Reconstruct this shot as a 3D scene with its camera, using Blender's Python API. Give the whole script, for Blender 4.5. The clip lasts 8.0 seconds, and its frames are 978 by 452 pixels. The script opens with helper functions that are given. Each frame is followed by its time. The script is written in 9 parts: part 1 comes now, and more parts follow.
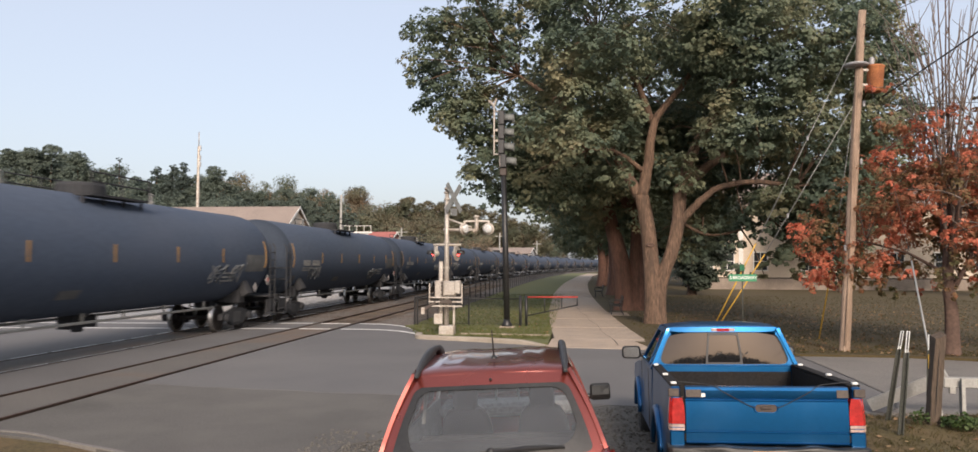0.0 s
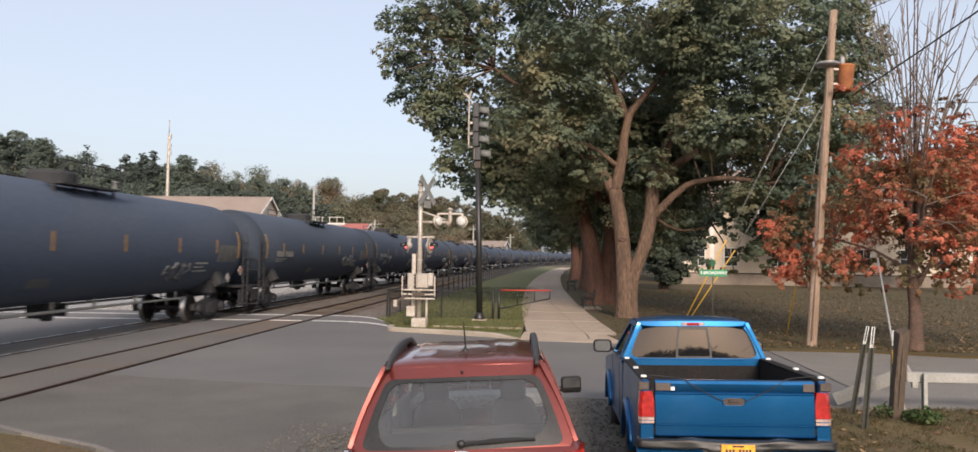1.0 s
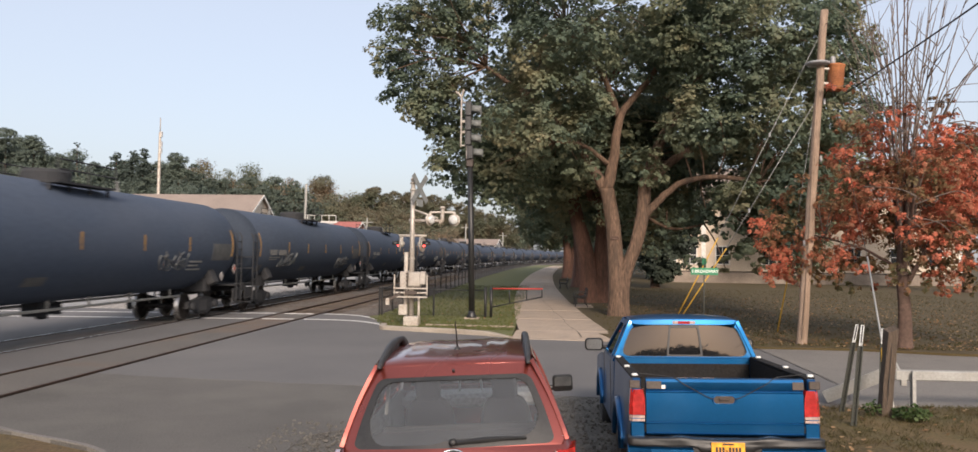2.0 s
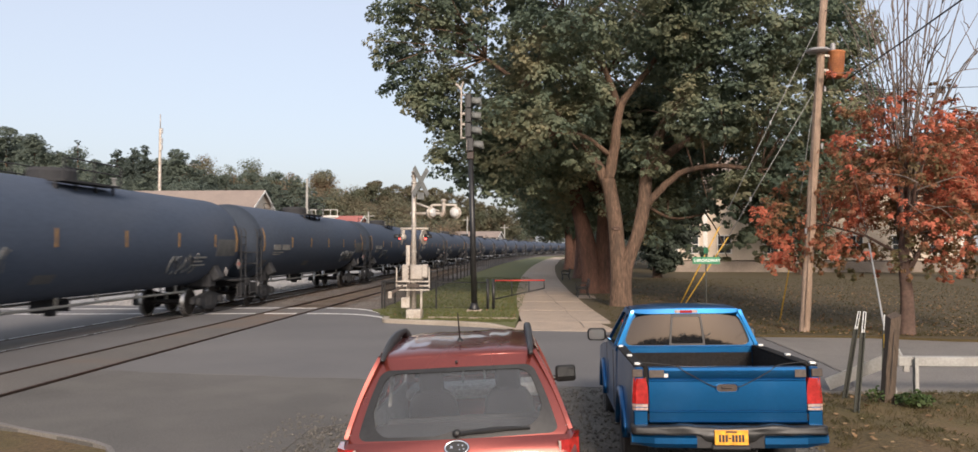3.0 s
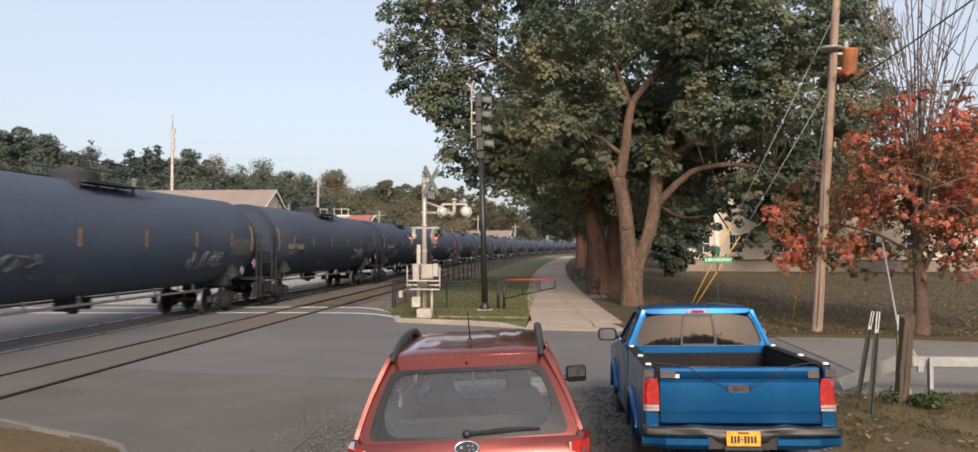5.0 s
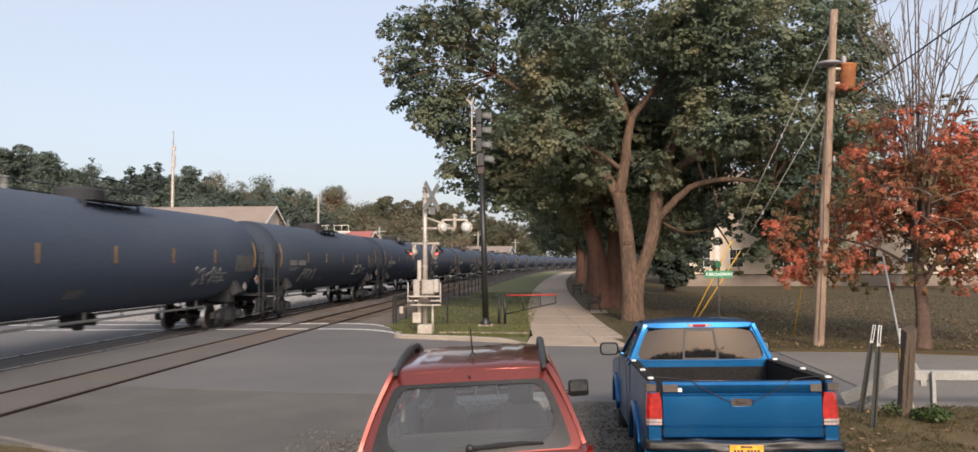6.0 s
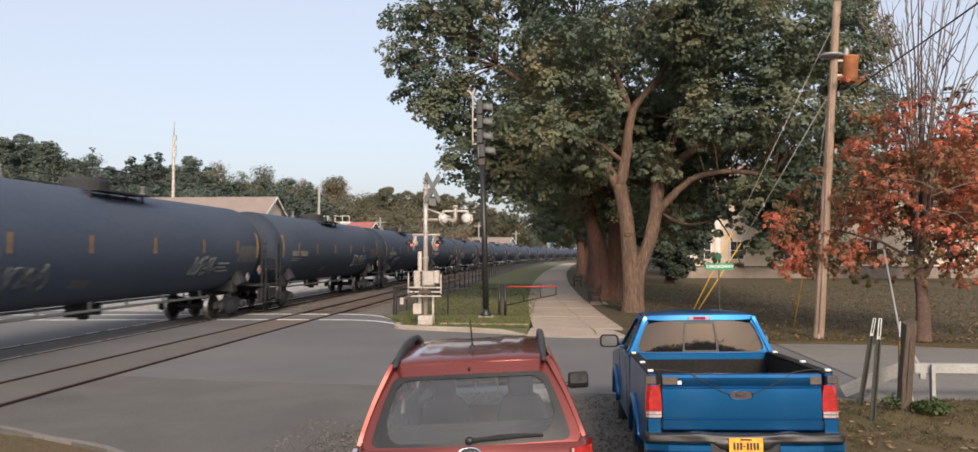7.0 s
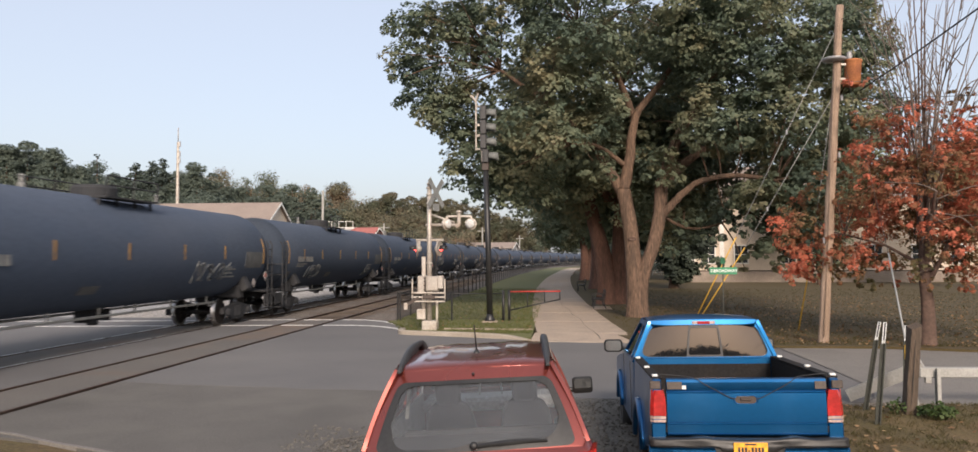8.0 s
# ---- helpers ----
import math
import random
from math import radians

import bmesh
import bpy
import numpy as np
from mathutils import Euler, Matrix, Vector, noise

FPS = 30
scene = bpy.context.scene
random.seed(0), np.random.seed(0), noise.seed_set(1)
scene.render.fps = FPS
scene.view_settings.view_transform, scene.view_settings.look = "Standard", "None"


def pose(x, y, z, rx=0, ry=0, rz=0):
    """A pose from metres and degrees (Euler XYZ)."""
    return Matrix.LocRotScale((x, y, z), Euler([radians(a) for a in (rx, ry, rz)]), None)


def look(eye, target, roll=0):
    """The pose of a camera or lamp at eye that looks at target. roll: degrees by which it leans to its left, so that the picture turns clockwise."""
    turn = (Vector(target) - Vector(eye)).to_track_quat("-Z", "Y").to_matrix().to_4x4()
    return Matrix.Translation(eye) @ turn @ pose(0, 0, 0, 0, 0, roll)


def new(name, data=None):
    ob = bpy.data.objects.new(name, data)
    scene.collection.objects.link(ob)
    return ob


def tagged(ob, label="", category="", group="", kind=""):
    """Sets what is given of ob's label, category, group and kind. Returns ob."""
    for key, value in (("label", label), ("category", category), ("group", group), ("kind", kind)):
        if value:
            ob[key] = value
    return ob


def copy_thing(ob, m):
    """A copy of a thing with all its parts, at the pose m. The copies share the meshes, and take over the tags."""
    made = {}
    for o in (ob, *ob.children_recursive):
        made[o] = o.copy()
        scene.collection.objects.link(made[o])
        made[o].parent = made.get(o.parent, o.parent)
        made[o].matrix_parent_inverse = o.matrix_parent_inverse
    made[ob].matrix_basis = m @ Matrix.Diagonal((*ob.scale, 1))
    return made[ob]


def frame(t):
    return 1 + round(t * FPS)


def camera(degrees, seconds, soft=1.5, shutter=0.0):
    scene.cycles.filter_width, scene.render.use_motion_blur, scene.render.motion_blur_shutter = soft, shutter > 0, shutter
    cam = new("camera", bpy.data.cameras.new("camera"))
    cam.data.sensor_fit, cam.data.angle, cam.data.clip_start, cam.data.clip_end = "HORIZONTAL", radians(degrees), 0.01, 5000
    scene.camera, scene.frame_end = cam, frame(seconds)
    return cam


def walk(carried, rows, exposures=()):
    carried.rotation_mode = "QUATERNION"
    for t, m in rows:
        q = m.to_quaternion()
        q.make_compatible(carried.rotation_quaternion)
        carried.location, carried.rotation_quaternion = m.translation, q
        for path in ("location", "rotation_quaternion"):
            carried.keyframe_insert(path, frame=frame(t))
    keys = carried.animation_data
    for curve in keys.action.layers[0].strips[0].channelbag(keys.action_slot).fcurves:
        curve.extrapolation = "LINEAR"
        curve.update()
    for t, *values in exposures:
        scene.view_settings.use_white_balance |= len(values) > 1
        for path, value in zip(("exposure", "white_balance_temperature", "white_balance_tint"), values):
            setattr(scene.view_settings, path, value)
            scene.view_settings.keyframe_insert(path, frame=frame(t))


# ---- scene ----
# ---------------------------------------------------------------- camera
cam = camera(65.0, 8.0, soft=1.5, shutter=0.3)
# seconds, x, y, z, yaw, pitch, roll; y runs along the railway
PATH = [
    (0.0, -0.008, 0.007, 2.421, 6.473, 2.804, -0.210),
    (0.5, 0.004, 0.002, 2.432, 5.769, 2.978, -0.685),
    (1.0, -0.004, 0.022, 2.416, 4.490, 2.305, -0.792),
    (1.5, -0.001, 0.011, 2.426, 3.906, 2.380, -1.097),
    (3.0, 0.009, -0.006, 2.417, 4.066, 1.601, -0.029),
    (3.5, 0.009, 0.007, 2.415, 3.971, 1.719, -0.404),
    (4.0, 0.011, 0.013, 2.415, 4.254, 1.825, -0.077),
    (5.3, 0.012, 0.015, 2.424, 4.908, 1.490, -0.067),
    (5.5, 0.003, -0.003, 2.413, 4.115, 2.643, -0.036),
    (6.0, -0.003, -0.013, 2.411, 4.872, 2.711, 0.192),
    (6.5, -0.006, -0.021, 2.418, 4.709, 2.094, -0.240),
    (7.0, 0.000, 0.000, 2.420, 4.920, 2.050, 0.000),
    (7.5, 0.006, 0.003, 2.421, 4.796, 2.045, -0.009),
    (8.0, 0.001, -0.013, 2.423, 5.197, 2.420, 0.200),
]
walk(cam, [(t, pose(x, y, z, 90 + p, r, w)) for t, x, y, z, w, p, r in PATH],
     exposures=[(0.0, 1.52, 6700, 12), (8.0, 1.52, 6700, 12)])

# ---------------------------------------------------------------- light: clear dusk sky, the sun just setting behind the camera
world = bpy.data.worlds.new("dusk_sky")
scene.world = world
world.use_nodes = True
wn, wl = world.node_tree.nodes, world.node_tree.links
sky = wn.new("ShaderNodeTexSky")
sky.sky_type = "NISHITA"
sky.sun_disc = False
SUN_UP, SUN_TURN = 26.0, 168.0          # degrees; the sun stands behind the camera
sky.sun_elevation, sky.sun_rotation = radians(SUN_UP), radians(SUN_TURN)
sky.air_density, sky.dust_density, sky.ozone_density = 1.0, 4.0, 3.0
wn["Background"].inputs["Strength"].default_value = 0.104
veil = wn.new("ShaderNodeMix")            # thin high cloud over the whole sky
veil.data_type = "RGBA"
veil.inputs["Factor"].default_value = 0.65
veil.inputs["B"].default_value = (2.47, 2.53, 2.65, 1)
wl.new(sky.outputs["Color"], veil.inputs["A"])
wl.new(veil.outputs["Result"], wn["Background"].inputs["Color"])

sun = new("sun", bpy.data.lights.new("sun", "SUN"))
sun.data.energy, sun.data.angle, sun.data.color = 1.4, radians(14), (1.0, 0.86, 0.74)
sun.matrix_world = look((0, 0, 0), (-math.sin(radians(SUN_TURN)) * math.cos(radians(SUN_UP)), -math.cos(radians(SUN_TURN)) * math.cos(radians(SUN_UP)), -math.sin(radians(SUN_UP))))
# ---------------------------------------------------------------- materials
def surf(name, col, col2=None, scale=1.5, rough=0.7, metal=0.0, bump=0.15, fine=30.0, spec=0.5, dirt=None, dirt_scale=0.6, dirt_amount=0.0, stretch=(1, 1, 1), coat=0.0, per_object=0.0, grain=0.35):
    """A surface with variation at two scales, patches of dirt and fine relief."""
    m = bpy.data.materials.new(name)
    m.use_nodes = True
    n, l = m.node_tree.nodes, m.node_tree.links
    b = n["Principled BSDF"]
    tc = n.new("ShaderNodeTexCoord")
    mp = n.new("ShaderNodeMapping")
    mp.inputs["Scale"].default_value = stretch
    l.new(tc.outputs["Object"], mp.inputs["Vector"])

    def tex(s, detail=4.0):
        t = n.new("ShaderNodeTexNoise")
        t.inputs["Scale"].default_value, t.inputs["Detail"].default_value = s, detail
        l.new(mp.outputs["Vector"], t.inputs["Vector"])
        return t
    col2 = col2 or tuple(c * 0.8 for c in col)
    big, small = tex(scale), tex(fine, 6.0)
    ramp = n.new("ShaderNodeMapRange")
    ramp.inputs["From Min"].default_value, ramp.inputs["From Max"].default_value = 0.3, 0.7
    l.new(big.outputs["Fac"], ramp.inputs["Value"])
    mix = n.new("ShaderNodeMix")
    mix.data_type = "RGBA"
    mix.inputs["A"].default_value, mix.inputs["B"].default_value = (*col, 1), (*col2, 1)
    l.new(ramp.outputs["Result"], mix.inputs["Factor"])
    out = mix.outputs["Result"]
    g = n.new("ShaderNodeMapRange")
    g.inputs["From Min"].default_value, g.inputs["From Max"].default_value = 0.25, 0.75
    g.inputs["To Min"].default_value, g.inputs["To Max"].default_value = 1 - grain, 1 + grain
    l.new(small.outputs["Fac"], g.inputs["Value"])
    mul = n.new("ShaderNodeMix")
    mul.data_type, mul.blend_type = "RGBA", "MULTIPLY"
    mul.inputs["Factor"].default_value = 1.0
    l.new(out, mul.inputs["A"])
    l.new(g.outputs["Result"], mul.inputs["B"])
    out = mul.outputs["Result"]
    if dirt:
        d = tex(dirt_scale, 8.0)
        dr = n.new("ShaderNodeMapRange")
        dr.inputs["From Min"].default_value, dr.inputs["From Max"].default_value = 0.48, 0.68
        dr.inputs["To Max"].default_value = dirt_amount
        l.new(d.outputs["Fac"], dr.inputs["Value"])
        dm = n.new("ShaderNodeMix")
        dm.data_type = "RGBA"
        l.new(dr.outputs["Result"], dm.inputs["Factor"])
        l.new(out, dm.inputs["A"])
        dm.inputs["B"].default_value = (*dirt, 1)
        out = dm.outputs["Result"]
    if per_object:
        oi = n.new("ShaderNodeObjectInfo")
        pr = n.new("ShaderNodeMapRange")
        pr.inputs["To Min"].default_value, pr.inputs["To Max"].default_value = 1 - per_object, 1 + per_object
        l.new(oi.outputs["Random"], pr.inputs["Value"])
        pm = n.new("ShaderNodeMix")
        pm.data_type, pm.blend_type = "RGBA", "MULTIPLY"
        pm.inputs["Factor"].default_value = 1.0
        l.new(out, pm.inputs["A"])
        l.new(pr.outputs["Result"], pm.inputs["B"])
        out = pm.outputs["Result"]
    l.new(out, b.inputs["Base Color"])
    rr = n.new("ShaderNodeMapRange")
    rr.inputs["To Min"].default_value, rr.inputs["To Max"].default_value = max(0.02, rough - 0.12), min(1, rough + 0.12)
    l.new(big.outputs["Fac"], rr.inputs["Value"])
    l.new(rr.outputs["Result"], b.inputs["Roughness"])
    b.inputs["Metallic"].default_value = metal
    b.inputs["Specular IOR Level"].default_value = spec
    b.inputs["Coat Weight"].default_value = coat
    b.inputs["Coat Roughness"].default_value = 0.06
    if bump:
        bp = n.new("ShaderNodeBump")
        bp.inputs["Strength"].default_value, bp.inputs["Distance"].default_value = bump, 0.02
        l.new(small.outputs["Fac"], bp.inputs["Height"])
        l.new(bp.outputs["Normal"], b.inputs["Normal"])
    return m


def glass(name, tint=(0.9, 0.95, 0.95), rough=0.02):
    """Thin clear glass: light passes straight on, with a glossy sheen."""
    m = bpy.data.materials.new(name)
    m.use_nodes = True
    n, l = m.node_tree.nodes, m.node_tree.links
    n.remove(n["Principled BSDF"])
    t = n.new("ShaderNodeBsdfTransparent")
    t.inputs["Color"].default_value = (*tint, 1)
    g = n.new("ShaderNodeBsdfGlossy")
    g.inputs["Roughness"].default_value = rough
    f = n.new("ShaderNodeFresnel")
    f.inputs["IOR"].default_value = 1.35
    x = n.new("ShaderNodeMixShader")
    x.name = "pane"
    l.new(f.outputs["Fac"], x.inputs["Fac"])
    l.new(t.outputs["BSDF"], x.inputs[1])
    l.new(g.outputs["BSDF"], x.inputs[2])
    l.new(x.outputs["Shader"], n["Material Output"].inputs["Surface"])
    return m


def dark_glass(name):
    """Near-black tinted glass with a strong clear reflection, warmed for the sunset."""
    m = bpy.data.materials.new(name)
    m.use_nodes = True
    b = m.node_tree.nodes["Principled BSDF"]
    b.inputs["Base Color"].default_value = (0.012, 0.012, 0.013, 1)
    b.inputs["Roughness"].default_value = 0.02
    b.inputs["IOR"].default_value = 1.7
    # sunset glow of the reflection, put into the specular colour
    b.inputs["Specular Tint"].default_value = (1.0, 0.8, 0.68, 1)
    return m


def dusty(name):
    """Clear glass under a thin uneven film of grey dust."""
    m = glass(name, (0.88, 0.9, 0.9))
    n, l = m.node_tree.nodes, m.node_tree.links
    d = n.new("ShaderNodeBsdfDiffuse")
    d.inputs["Color"].default_value = (0.37, 0.39, 0.43, 1)
    t = n.new("ShaderNodeTexNoise")
    t.inputs["Scale"].default_value = 5.0
    r = n.new("ShaderNodeMapRange")
    r.inputs["From Min"].default_value, r.inputs["From Max"].default_value = 0.3, 0.7
    r.inputs["To Min"].default_value, r.inputs["To Max"].default_value = 0.062, 0.08
    l.new(t.outputs["Fac"], r.inputs["Value"])
    x = n.new("ShaderNodeMixShader")
    l.new(r.outputs["Result"], x.inputs["Fac"])
    l.new(n["pane"].outputs["Shader"], x.inputs[1])
    l.new(d.outputs["BSDF"], x.inputs[2])
    l.new(x.outputs["Shader"], n["Material Output"].inputs["Surface"])
    return m


def glow(name, col, strength, base=None):
    m = bpy.data.materials.new(name)
    m.use_nodes = True
    b = m.node_tree.nodes["Principled BSDF"]
    b.inputs["Base Color"].default_value = (*(base or col), 1)
    b.inputs["Roughness"].default_value = 0.3
    b.inputs["Emission Color"].default_value = (*col, 1)
    b.inputs["Emission Strength"].default_value = strength
    return m


def leafy(name, cols, rough=0.6, through_light=0.25, patch=0.25):
    """Leaves: colour by leaf, and in patches over the crown; some light comes through."""
    m = bpy.data.materials.new(name)
    m.use_nodes = True
    n, l = m.node_tree.nodes, m.node_tree.links
    b = n["Principled BSDF"]
    geo = n.new("ShaderNodeNewGeometry")
    tc = n.new("ShaderNodeTexCoord")
    t = n.new("ShaderNodeTexNoise")
    t.inputs["Scale"].default_value = patch
    l.new(tc.outputs["Object"], t.inputs["Vector"])
    pr = n.new("ShaderNodeMapRange")
    pr.inputs["From Min"].default_value, pr.inputs["From Max"].default_value = 0.3, 0.7
    l.new(t.outputs["Fac"], pr.inputs["Value"])
    add = n.new("ShaderNodeMix")
    add.inputs["Factor"].default_value = 0.2
    l.new(pr.outputs["Result"], add.inputs["A"])
    l.new(geo.outputs["Random Per Island"], add.inputs["B"])
    r = n.new("ShaderNodeValToRGB")
    while len(r.color_ramp.elements) < len(cols):
        r.color_ramp.elements.new(0.5)
    for i, c in enumerate(cols):
        r.color_ramp.elements[i].position = 0.12 + 0.76 * i / (len(cols) - 1)
        r.color_ramp.elements[i].color = (*c, 1)
    l.new(add.outputs["Result"], r.inputs["Fac"])
    l.new(r.outputs["Color"], b.inputs["Base Color"])
    b.inputs["Roughness"].default_value = rough
    b.inputs["Specular IOR Level"].default_value = 0.22
    tr = n.new("ShaderNodeBsdfTranslucent")
    l.new(r.outputs["Color"], tr.inputs["Color"])
    mx = n.new("ShaderNodeMixShader")
    mx.inputs["Fac"].default_value = through_light
    l.new(b.outputs["BSDF"], mx.inputs[1])
    l.new(tr.outputs["BSDF"], mx.inputs[2])
    l.new(mx.outputs["Shader"], n["Material Output"].inputs["Surface"])
    return m


